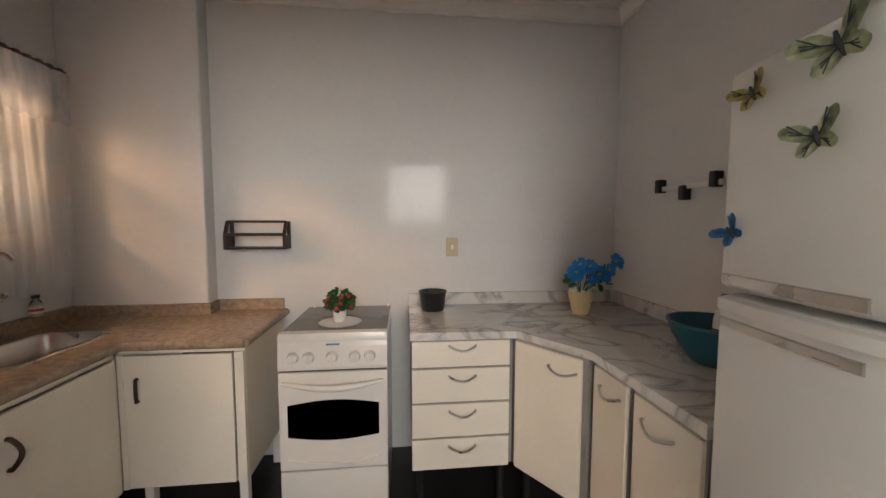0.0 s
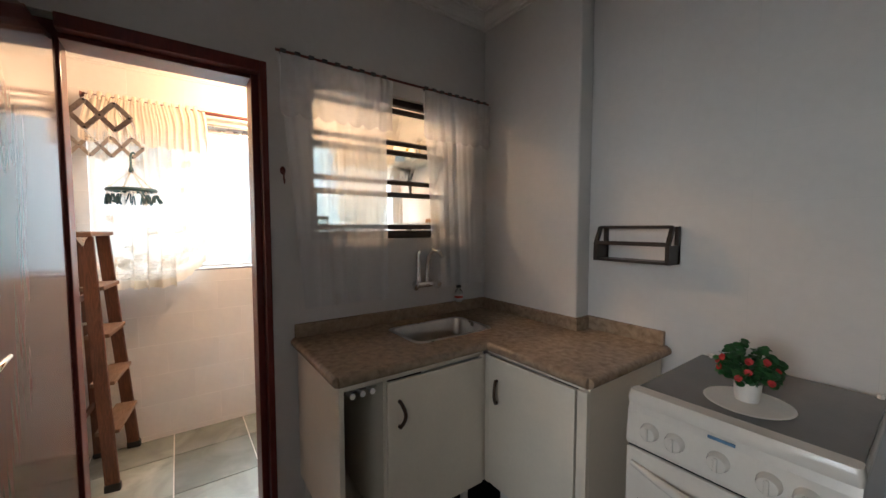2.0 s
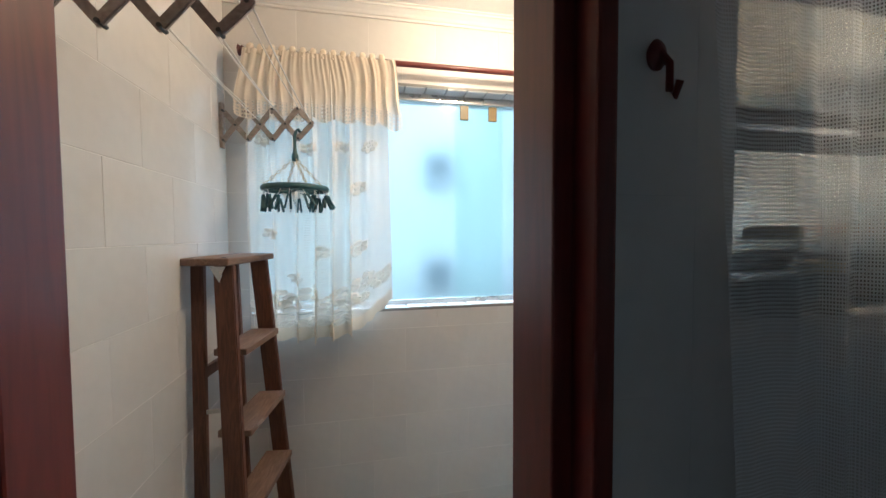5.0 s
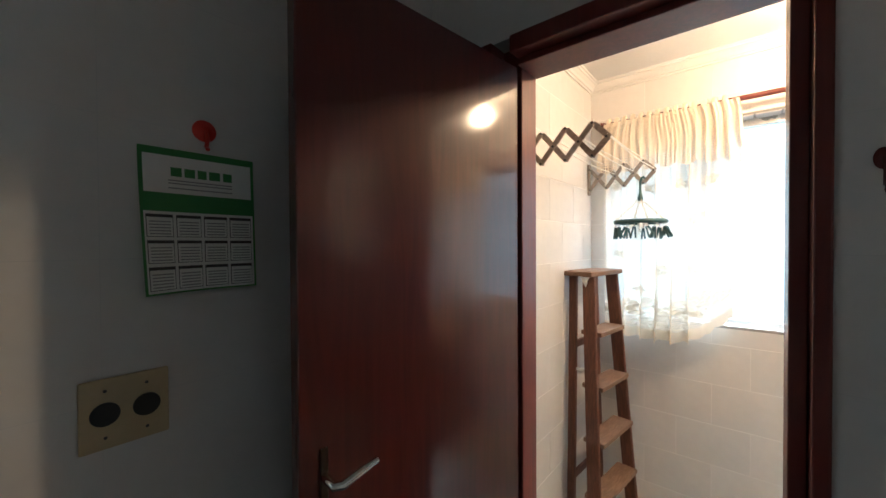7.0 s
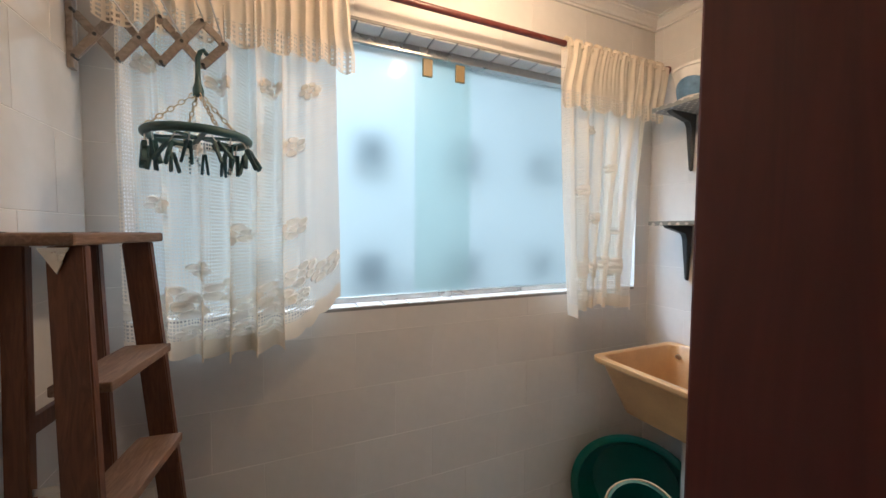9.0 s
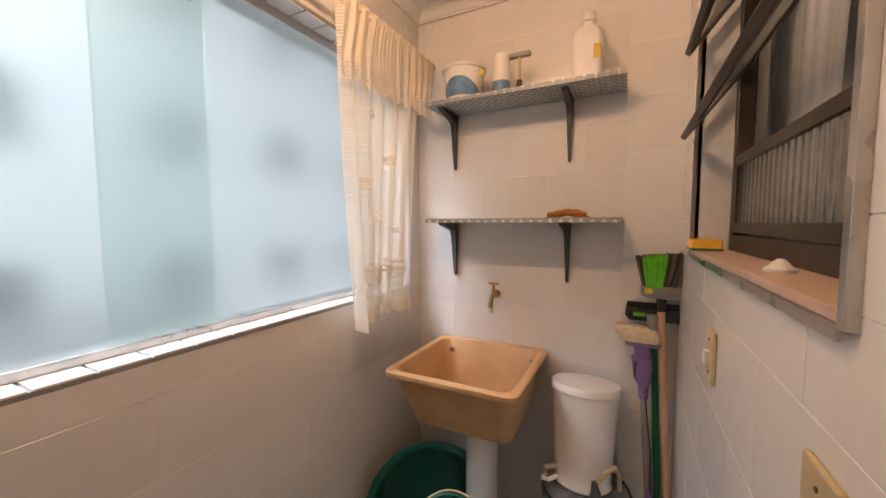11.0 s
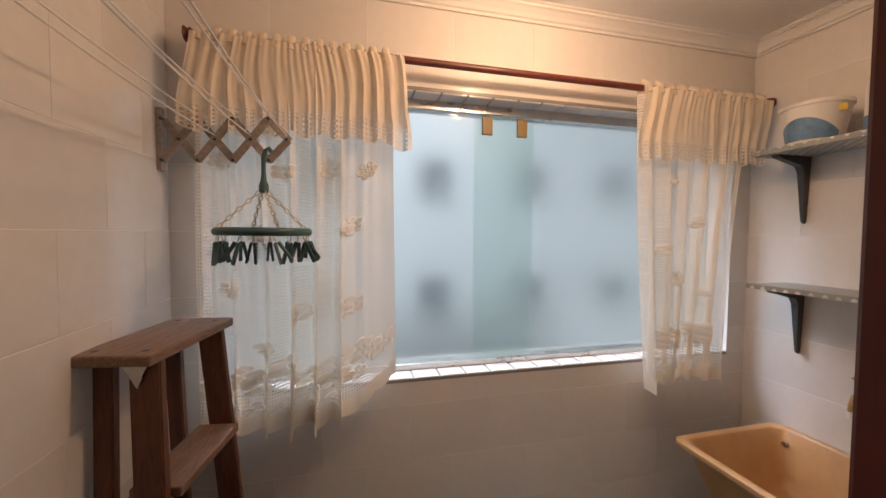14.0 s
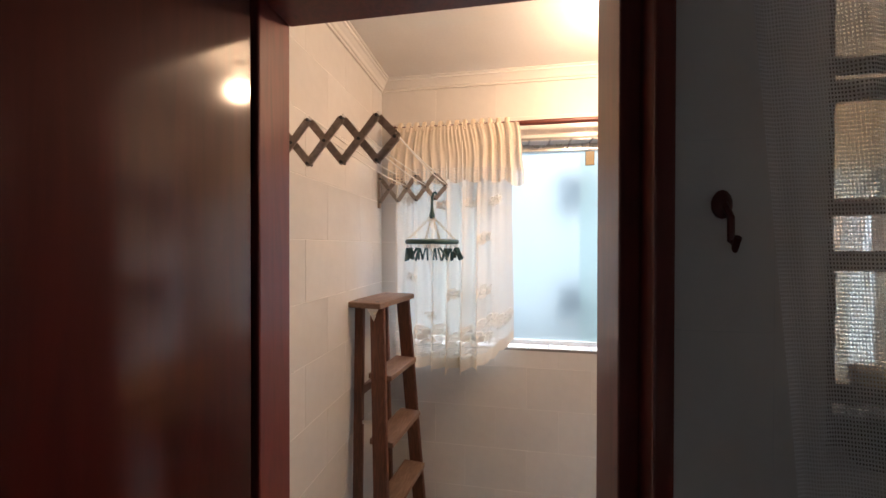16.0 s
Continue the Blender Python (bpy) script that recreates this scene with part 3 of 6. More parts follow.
part("lever", tube([(0.637, 0.004, 1.10), (0.637, 0.045, 1.10), (0.625, 0.05, 1.10), (0.58, 0.05, 1.112), (0.548, 0.05, 1.118)], [0.009, 0.009, 0.009, 0.008, 0.006], 10), M_CHROME, leaf, "satin metal lever handle", True)
for hz in (0.25, 1.05, 1.85):
    part("hinge", tube([(0.072, -0.038, hz - 0.04), (0.072, -0.038, hz + 0.04)], 0.006, 8), M_IRON, door)

# kitchen window: brown steel louvres with ribbed glass
win = thing("window_1", "brown steel louvred window with ribbed glass panes tilted open", "window", -1.85, 0, 0)
tagged(win, kind="structure")
fr = bmesh.new()
for a in ((-0.02, 0.02, WY0, WY0 + 0.03, WZ0, WZ1), (-0.02, 0.02, WY1 - 0.03, WY1, WZ0, WZ1), (-0.02, 0.02, WY0 + 0.03, WY1 - 0.03, WZ0, WZ0 + 0.045), (-0.02, 0.02, WY0 + 0.03, WY1 - 0.03, WZ1 - 0.035, WZ1)):
    box(*a, 0.003, fr)
part("window_frame", fr, M_LOUVRE, win)
zs = [WZ0 + 0.045, WZ0 + 0.27, WZ0 + 0.505, WZ1 - 0.035]
for i, (za, zb) in enumerate(zip(zs, zs[1:])):
    tilt = 0.0 if i == 0 else 38.0
    sash = part("sash", bmesh.new(), M_LOUVRE, win)
    sash.matrix_local = pose(-0.012, 0, zb - 0.01, 0, tilt, 0)
    h = zb - za - 0.015
    bm = bmesh.new()
    for a in ((-0.008, 0.008, WY0 + 0.032, WY1 - 0.032, -0.028, 0.0), (-0.008, 0.008, WY0 + 0.032, WY1 - 0.032, -h, -h + 0.028), (-0.008, 0.008, WY0 + 0.032, WY0 + 0.05, -h + 0.028, -0.028), (-0.008, 0.008, WY1 - 0.05, WY1 - 0.032, -h + 0.028, -0.028)):
        box(*a, 0.002, bm)
    bm.to_mesh(sash.data)
    bm.free()
    pane = part("pane", box(-0.003, 0.003, WY0 + 0.05, WY1 - 0.05, -h + 0.028, -0.028), M_RIBBED, sash, "ribbed glass pane")
    pane.visible_shadow = False
# reveal and ledge on the laundry side
rev = tagged(part("trim_window_reveal", box(LE - 0.006, -1.872, WY0, WY1, WZ0 - 0.012, WZ0 + 0.002, 0.002), M_LEDGE), "tan stone window ledge on the laundry side", "window ledge", kind="structure")
bm = bmesh.new()
for a in ((LE - 0.010, LE + 0.012, WY0 - 0.014, WY0, WZ0 - 0.014, WZ1 + 0.014), (LE - 0.010, LE + 0.012, WY1, WY1 + 0.014, WZ0 - 0.014, WZ1 + 0.014), (LE - 0.010, LE - 0.0062, WY0, WY1, WZ0 - 0.026, WZ0 - 0.012), (LE - 0.010, LE + 0.012, WY0, WY1, WZ1, WZ1 + 0.014)):
    box(*a, 0.001, bm)
part("edge_strip", bm, M_STEEL, rev, "thin aluminium corner strip")

# laundry window: two frameless frosted sheets on a rail
lwin = thing("window_2", "wide sliding window of two frosted glass sheets", "window", 0, 0, 0)
tagged(lwin, kind="structure")
p1 = part("pane", box(GX + 0.006, GX + 0.014, GY0, 2.126, GZ0 + 0.025, GZ1 - 0.03), M_FROST, lwin)
p2 = part("pane", box(GX - 0.014, GX - 0.006, 1.886, GY1, GZ0 + 0.025, GZ1 - 0.03), M_FROST, lwin)
p1.visible_shadow = p2.visible_shadow = False
part("top_rail", box(GX - 0.03, GX + 0.03, GY0, GY1, GZ1 - 0.04, GZ1 - 0.001, 0.002), M_STEEL, lwin, "aluminium top rail")
part("bottom_rail", box(GX - 0.03, GX + 0.03, GY0, GY1, GZ0 + 0.004, GZ0 + 0.028, 0.002), M_STEEL, lwin, "aluminium bottom rail")
for cy in (1.925, 2.07):
    part("glass_clip", box(GX + 0.0145, GX + 0.027, cy - 0.021, cy + 0.021, GZ1 - 0.116, GZ1 - 0.045, 0.003), M_CLIP, lwin, "brass-coloured plastic glass clip")

# ---- outside ----
fac = thing("apartment_building", "white rendered apartment building across the light well", "building", -6.0, 0, 0)
part("wall", box(-0.3, 0.0, -14, 18, -9, 7.2), M_FACADE, fac)
part("roof_edge", box(-0.3, 0.08, -14, 18, 7.2, 7.5, 0.02), M_FACADE, fac)
for wy in (-3.7, -2.5, -1.3, -0.07, 1.13, 2.33, 3.53, 4.73, 5.93, 7.13, 8.33, 9.53):
    for wz in (-3.1, -1.75, -0.39, 0.97, 2.33, 3.69, 5.05):
        w = part("window", box(-0.1, 0.02, wy - 0.18, wy + 0.18, wz - 0.18, wz + 0.18, 0.01), M_FWIN, fac)
        part("sill", box(0.0, 0.07, wy - 0.22, wy + 0.22, wz - 0.22, wz - 0.185, 0.005), M_FACADE, w)
tagged(part("ground", box(-60, 60, -60, 60, -9.3, -9.0), M_KGROUT), "grey paved yard far below", "ground", kind="structure")


# ---- kitchen fittings ----
def face_frame(p0, p1):
    """Local frame of a cabinet front: x runs from p0 to p1, -y comes out of the front."""
    d = Vector((p1[0] - p0[0], p1[1] - p0[1], 0))
    return Matrix.Translation((p0[0], p0[1], 0)) @ Matrix.Rotation(math.atan2(d.y, d.x), 4, "Z"), d.length


def bow_handle(a, b, drop, out, r=0.0055):
    """A bow pull between two feet, curved by drop and standing out."""
    a, b, drop, out = Vector(a), Vector(b), Vector(drop), Vector(out)
    pts = [a] + [a.lerp(b, k / 8) + out * (0.35 + 0.65 * math.sin(math.pi * k / 8)) + drop * math.sin(math.pi * k / 8) for k in range(9)] + [b]
    return tube(pts, r, 8)


def door_panel(parent, p0, p1, z0, z1, inset=0.0, t=0.018, name="door", material=None, handle=None, b=0.003):
    m, w = face_frame(p0, p1)
    bm = box(inset, w - inset, -t, 0.0, z0, z1, b)
    bmesh.ops.transform(bm, matrix=m, verts=bm.verts[:])
    ob = part(name, bm, material or M_CABINET, parent)
    if handle:
        kind, u, z, size = handle
        if kind == "h":
            hb = bow_handle((u - size / 2, -t, z), (u + size / 2, -t, z), (0, 0, -0.018), (0, -0.03, 0))
        else:
            hb = bow_handle((u, -t, z - size / 2), (u, -t, z + size / 2), (0.012, 0, 0), (0, -0.03, 0), 0.0075)
        bmesh.ops.transform(hb, matrix=m, verts=hb.verts[:])
        part("handle", hb, M_STEEL if kind == "h" else M_BRONZE, ob, "brushed steel bow handle" if kind == "h" else "dark bronze bow handle", True)
    return ob


CT, CB = 0.908, 0.868     # counter top and underside
# granite counter, L-shaped round the corner, with a cut-out for the sink
SX0, SX1, SY0, SY1 = -1.66, -1.37, 2.255, 2.70
top = bmesh.new()
xs = [KW + 0.002, SX0, SX1, -1.222]
ys = [1.832, SY0, SY1, KN - 0.107]
for i in range(3):
    for j in range(3):
        if i == 1 and j == 1:
            continue
        box(xs[i], xs[i + 1], ys[j], ys[j + 1], CB, CT, bm=top)
box(-1.222, -0.709, 2.532, KN - 0.107, CB, CT, bm=top)
box(-1.098, -0.709, KN - 0.107, KN - 0.002, CB, CT, bm=top)
bmesh.ops.remove_doubles(top, verts=top.verts[:], dist=1e-5)
inner = [f for f in top.faces if len([1 for g in top.faces if g is not f and (g.calc_center_median() - f.calc_center_median()).length < 1e-5])]
bmesh.ops.delete(top, geom=inner, context="FACES")
gran = part("granite_worktop", top, M_GRANITE)
place_thing(gran, "brown speckled granite worktop turning the corner, with a sink", "worktop")
edge = bmesh.new()
for pts in ([(-1.222, 1.832, CT - 0.02), (-1.222, 2.532, CT - 0.02)], [(-1.222, 2.532, CT - 0.02), (-0.709, 2.532, CT - 0.02), ], [(-1.79, 1.832, CT - 0.02), (-1.222, 1.832, CT - 0.02)], [(-0.709, 2.532, CT - 0.02), (-0.709, 3.12, CT - 0.02)]):
    tube(pts, 0.0205, 12, edge)
part("rounded_edge", edge, M_GRANITE, gran, "", True)
sp = bmesh.new()
for a in ((KW + 0.001, KW + 0.021, 1.832, KN - 0.127, CT - 0.001, CT + 0.062), (KW + 0.001, -1.080, KN - 0.127, KN - 0.106, CT - 0.001, CT + 0.062), (-1.099, -1.080, KN - 0.106, KN - 0.022, CT - 0.001, CT + 0.062), (-1.099, -0.72, KN - 0.022, KN - 0.001, CT - 0.001, CT + 0.062)):
    box(*a, 0.002, sp)
part("splashback", sp, M_GRANITE, gran)


def rounded(x0, x1, y0, y1, r, n=5):
    out = []
    for cx, cy, a0 in ((x1 - r, y1 - r, 0), (x0 + r, y1 - r, 90), (x0 + r, y0 + r, 180), (x1 - r, y0 + r, 270)):
        out += [(cx + r * math.cos(radians(a0 + 90 * k / n)), cy + r * math.sin(radians(a0 + 90 * k / n))) for k in range(n + 1)]
    return out


def loft(loops, bm=None, cap_last=True, cap_first=False):
    """Skins through plan loops of equal length, each [(x, y, z), ...]."""
    bm = bm or bmesh.new()
    rows = [[bm.verts.new(p) for p in lp] for lp in loops]
    for a, b2 in zip(rows, rows[1:]):
        for k in range(len(a)):
            bm.faces.new((a[k], a[(k + 1) % len(a)], b2[(k + 1) % len(a)], b2[k]))
    if cap_last:
        bm.faces.new(rows[-1])
    if cap_first:
        bm.faces.new(rows[0])
    return bm


def ring(x0, x1, y0, y1, r, z):
    return [(x, y, z) for x, y in rounded(x0, x1, y0, y1, r)]


bowl = loft([ring(SX0 - 0.012, SX1 + 0.012, SY0 - 0.012, SY1 + 0.012, 0.05, CT + 0.0005), ring(SX0 - 0.01, SX1 + 0.01, SY0 - 0.01, SY1 + 0.01, 0.05, CT + 0.003), ring(SX0 + 0.008, SX1 - 0.008, SY0 + 0.008, SY1 - 0.008, 0.05, CT + 0.002),
             ring(SX0 + 0.012, SX1 - 0.012, SY0 + 0.012, SY1 - 0.012, 0.05, CT - 0.01), ring(SX0 + 0.02, SX1 - 0.02, SY0 + 0.02, SY1 - 0.02, 0.05, CT - 0.12), ring(SX0 + 0.06, SX1 - 0.06, SY0 + 0.06, SY1 - 0.06, 0.05, CT - 0.14)])
sink = part("sink_bowl", bowl, M_STEEL, gran, "stainless steel sink bowl", True)
part("drain", lathe([(0.0, 0.004), (0.03, 0.004), (0.034, 0.001), (0.034, -0.002)], 20, at=((SX0 + SX1) / 2, (SY0 + SY1) / 2, CT - 0.1395)), M_CHROME, sink)

# sink cabinet along the window wall
Z0 = 0.235
cab = thing("sink_cabinet", "cream laminate sink cabinet with a door and an open towel niche", "cabinet", 0, 0, 0)
part("side_panel", box(-1.79, -1.245, 1.842, 1.862, Z0, CB - 0.001, 0.002), M_CABINET, cab)
part("partition", box(-1.79, -1.25, 2.018, 2.036, Z0, CB - 0.001, 0.001), M_CABINET, cab)
# back of the niche coloured as if in deep shade
part("back_panel", box(-1.794, -1.785, 1.862, 2.53, Z0, CB - 0.001), M_INSIDESHADE, cab)
part("bottom_panel", box(-1.785, -1.25, 1.862, 2.53, Z0, Z0 + 0.018, 0.001), M_CABINET, cab)
part("top_rail", box(-1.262, -1.245, 1.862, 2.53, CB - 0.03, CB - 0.001, 0.002), M_CABINET, cab)
door_panel(cab, (-1.248, 2.028), (-1.248, 2.515), Z0 + 0.005, CB - 0.036, handle=("v", 0.05, 0.70, 0.10))
part("filler", box(-1.26, -1.245, 2.517, 2.545, Z0, CB - 0.031, 0.001), M_CABINET, cab)
rail = part("towel_rail", tube([(-1.31, 1.862, 0.80), (-1.31, 2.018, 0.80)], 0.005, 8), M_CHROME, cab, "short chrome towel rail")
for yy in (1.90, 1.94, 1.98):
    part("peg", tube([(-1.31, yy, 0.80), (-1.285, yy, 0.803), (-1.258, yy, 0.806)], [0.007, 0.007, 0.011], 10), M_WHITEPL, rail, "white towel peg", True)
for lx, ly in ((-1.30, 1.87), (-1.30, 2.46), (-1.74, 1.87)):
    part("leg", lathe([(0.0, 0.0), (0.024, 0.0), (0.024, 0.015), (0.018, 0.02), (0.018, Z0), (0.0, Z0)], 14, at=(lx, ly, 0)), M_WHITEPL, cab, "", True)
cab2 = thing("corner_cabinet", "cream laminate corner cabinet standing on white legs", "cabinet", 0, 0, 0)
part("side_panel", box(-0.738, -0.72, 2.56, 3.10, Z0, CB - 0.001, 0.002), M_CABINET, cab2)
part("bottom_panel", box(-1.24, -0.738, 2.56, 3.02, Z0, Z0 + 0.018, 0.001), M_CABINET, cab2)
# this back too has the recess's shade put into its colour
part("back_panel", box(-1.24, -0.738, 3.005, 3.018, Z0 + 0.018, CB - 0.001), M_INSIDESHADE, cab2)
part("top_rail", box(-1.24, -0.738, 2.55, 2.566, CB - 0.02, CB - 0.001, 0.001), M_CABINET, cab2)
part("frame_stile", box(-0.76, -0.72, 2.541, 2.559, Z0, CB - 0.021, 0.002), M_CABINET, cab2)
part("filler", box(-1.2435, -1.219, 2.539, 2.555, Z0, CB - 0.021, 0.001), M_CABINET, cab2)
door_panel(cab2, (-1.218, 2.556), (-0.768, 2.556), Z0 + 0.005, CB - 0.026, handle=("v", 0.055, 0.69, 0.10))
for lx, ly in ((-0.755, 2.60), (-0.76, 3.05), (-1.18, 2.62)):
    part("leg", box(lx - 0.02, lx + 0.02, ly - 0.02, ly + 0.02, 0.0, Z0 - 0.001, 0.004), M_WHITEPL, cab2)

# stove
st = thing("stove", "white enamel gas stove with glass hob lid and dark oven window", "stove", -0.325, 2.525, 0)
SW = 0.244
part("body", box(-SW, SW, 0.02, 0.56, 0.03, 0.885, 0.006), M_ENAMEL, st)
fp = bmesh.new()
prof = [(0.0, 0.755), (-0.004, 0.77), (0.004, 0.86), (0.012, 0.885), (0.03, 0.885), (0.03, 0.755)]
rows = [[fp.verts.new((sx, yy, zz)) for yy, zz in prof] for sx in (-SW, SW)]
for k in range(len(prof)):
    fp.faces.new((rows[0][k], rows[0][(k + 1) % len(prof)], rows[1][(k + 1) % len(prof)], rows[1][k]))
fp.faces.new(rows[0])
fp.faces.new(rows[1][::-1])
panel = part("control_panel", fp, M_ENAMEL, st)
for kx in (-0.176, -0.108, -0.004, 0.098, 0.165):
    kn = part("knob", tube([(kx, 0.002, 0.815), (kx, -0.006, 0.815), (kx, -0.02, 0.814), (kx, -0.022, 0.814)], [0.026, 0.025, 0.021, 0.017], 22), M_ENAMEL, panel, "white round gas knob", True)
    part("grip", box(kx - 0.005, kx + 0.005, -0.03, -0.0215, 0.796, 0.834, 0.003), M_ENAMEL, kn)
part("nameplate", box(-0.03, 0.03, -0.0015, 0.002, 0.868, 0.876, 0.0005), M_BLUEINK, panel)
part("gap_strip", box(-SW + 0.004, SW - 0.004, 0.004, 0.02, 0.748, 0.755), M_BLACK, st)
od = part("oven_door", box(-SW, SW, -0.004, 0.02, 0.285, 0.746, 0.006), M_ENAMEL, st)
wi = bmesh.new()
N = 14
hi = [wi.verts.new((-0.205 + 0.41 * k / N, -0.0055, 0.595 + 0.022 * math.sin(math.pi * k / N))) for k in range(N + 1)]
lo = [wi.verts.new((-0.205 + 0.41 * k / N, -0.0055, 0.445 - 0.020 * math.sin(math.pi * k / N))) for k in range(N + 1)]
for k in range(N):
    wi.faces.new((hi[k], hi[k + 1], lo[k + 1], lo[k]))
bmesh.ops.solidify(wi, geom=wi.faces[:], thickness=-0.004)
part("oven_window", wi, M_OVEN, od, "black curved oven glass")
hb = bmesh.new()
pts = [(-0.225 + 0.45 * k / 14, -0.006 - 0.026 * math.sin(math.pi * k / 14), 0.70 - 0.02 * math.sin(math.pi * k / 14)) for k in range(15)]
tube(pts, [0.008 + 0.008 * math.sin(math.pi * k / 14) for k in range(15)], 10, hb)
part("door_handle", hb, M_ENAMEL, od, "white moulded oven handle", True)
hb = tube([(-0.205 + 0.41 * k / 14, -0.006, 0.338 - 0.026 * math.sin(math.pi * k / 14)) for k in range(15)], 0.007, 8)
part("moulding", hb, M_ENAMEL, od, "", True)
part("lower_panel", box(-SW, SW, 0.0, 0.02, 0.04, 0.277, 0.005), M_ENAMEL, st)
lip = loft([ring(-SW - 0.002, SW + 0.002, 0.0, 0.05, 0.012, 0.886), ring(-SW - 0.002, SW + 0.002, -0.004, 0.05, 0.012, 0.905), ring(-SW + 0.002, SW - 0.002, 0.004, 0.05, 0.012, 0.924)], cap_first=True)
part("front_lip", lip, M_ENAMEL, st, "rounded white hob rim", True)
part("glass_lid", box(-SW + 0.006, SW - 0.004, 0.05, 0.555, 0.912, 0.922, 0.003), M_HOB, st, "grey tempered glass hob lid")
for hx in (-0.2, 0.225):
    part("lid_hinge", tube([(hx, 0.54, 0.92), (hx, 0.54, 0.936)], 0.008, 10), M_WHITEPL, st, "white lid hinge")
for lx in (-0.2, 0.2):
    for ly in (0.05, 0.5):
        part("foot", lathe([(0.0, 0.0), (0.018, 0.0), (0.015, 0.031), (0.0, 0.031)], 10, at=(lx, ly, 0)), M_BLACK, st)

# drawers, corner cabinet and the run to the fridge
dr = thing("drawer_cabinet", "cream four-drawer cabinet with steel bow handles", "cabinet", 0, 0, 0)
part("body", box(0.034, 0.522, 2.552, 3.1, Z0 + 0.005, 0.874, 0.001), M_CABGREY, dr)
for z0, z1 in ((0.742, 0.866), (0.570, 0.732), (0.398, 0.560), (0.238, 0.388)):
    door_panel(dr, (0.032, 2.55), (0.502, 2.55), z0, z1, name="drawer", handle=("h", 0.24, z1 - 0.022 if z1 > 0.8 else z1 - 0.035, 0.125))
for lx, ly in ((0.07, 2.6), (0.48, 2.6), (0.07, 3.05)):
    part("leg", lathe([(0.0, 0.0), (0.022, 0.0), (0.018, 0.02), (0.018, 0.241), (0.0, 0.241)], 12, at=(lx, ly, 0)), M_BLACK, dr)
cc = thing("angled_cabinet", "cream laminate angled corner cabinet with one door", "cabinet", 0, 0, 0)
part("body", prism([(0.526, 2.548), (0.742, 2.232), (1.36, 2.232), (1.36, 3.11), (0.526, 3.11)], Z0 + 0.005, 0.874), M_CABGREY, cc)
door_panel(cc, (0.533, 2.545), (0.738, 2.245), Z0 + 0.003, 0.862, inset=0.012, handle=("h", 0.265, 0.80, 0.13))
part("leg", lathe([(0.0, 0.0), (0.022, 0.0), (0.018, 0.02), (0.018, 0.241), (0.0, 0.241)], 12, at=(0.62, 2.6, 0)), M_BLACK, cc)
nc = thing("narrow_cabinet", "narrow cream laminate base cabinet", "cabinet", 0, 0, 0)
part("body", box(0.768, 1.36, 1.99, 2.228, Z0 + 0.005, 0.874, 0.001), M_CABGREY, nc)
door_panel(nc, (0.765, 2.21), (0.772, 1.992), Z0 + 0.003, 0.862, inset=0.006, handle=("h", 0.12, 0.80, 0.12))
part("leg", lathe([(0.0, 0.0), (0.022, 0.0), (0.018, 0.02), (0.018, 0.241), (0.0, 0.241)], 12, at=(0.82, 2.03, 0)), M_BLACK, nc)
ec = thing("end_cabinet", "cream laminate base cabinet beside the fridge", "cabinet", 0, 0, 0)
part("body", box(0.776, 1.36, 1.675, 1.986, Z0 + 0.005, 0.874, 0.001), M_CABGREY, ec)
door_panel(ec, (0.773, 1.962), (0.779, 1.68), Z0 + 0.003, 0.862, inset=0.004, handle=("h", 0.12, 0.80, 0.13))
part("leg", lathe([(0.0, 0.0), (0.022, 0.0), (0.018, 0.02), (0.018, 0.241), (0.0, 0.241)], 12, at=(0.83, 1.72, 0)), M_BLACK, ec)
mar = part("laminate_worktop", prism([(0.022, 2.522), (0.532, 2.522), (0.746, 2.212), (0.76, 1.668), (1.368, 1.668), (1.368, 3.128), (0.022, 3.128)], 0.875, 0.911, b=0.007), M_MARBLE, smooth=True)
place_thing(mar, "grey-veined white marble-look laminate worktop", "worktop")
sp = bmesh.new()
box(0.022, 1.348, 3.108, 3.1285, 0.911, 0.985, 0.003, sp)
box(1.348, 1.3685, 1.668, 3.128, 0.911, 0.985, 0.003, sp)
part("splashback", sp, M_MARBLE, mar)

# fridge
fg = thing("fridge", "white two-door fridge with butterfly magnets", "fridge", 0.785, 1.30, 0)
part("body", box(0.0, 0.6, -0.315, 0.315, 0.03, 1.755, 0.01), M_FRIDGE, fg)


def bowed(z0, z1, r=0.018):
    """A fridge door: bowed in plan, with rounded upper and lower edges."""
    def loop(z, inset):
        front = [(-0.055 - 0.035 * math.cos(math.pi * 0.5 * k / 8) + inset, 0.318 * k / 8 * (1 - inset * 1.5)) for k in range(-8, 9)]
        return [(x, y, z) for x, y in front] + [(0.0, 0.315, z), (0.0, -0.315, z)]
    return loft([loop(z0, r), loop(z0 + r * 0.3, r * 0.35), loop(z0 + r, 0.0), loop(z1 - r, 0.0), loop(z1 - r * 0.3, r * 0.35), loop(z1, r)], cap_first=True)


fz = part("freezer_door", bowed(1.275, 1.76), M_FRIDGE, fg, "", True)
fd = part("fridge_door", bowed(0.06, 1.262), M_FRIDGE, fg, "", True)


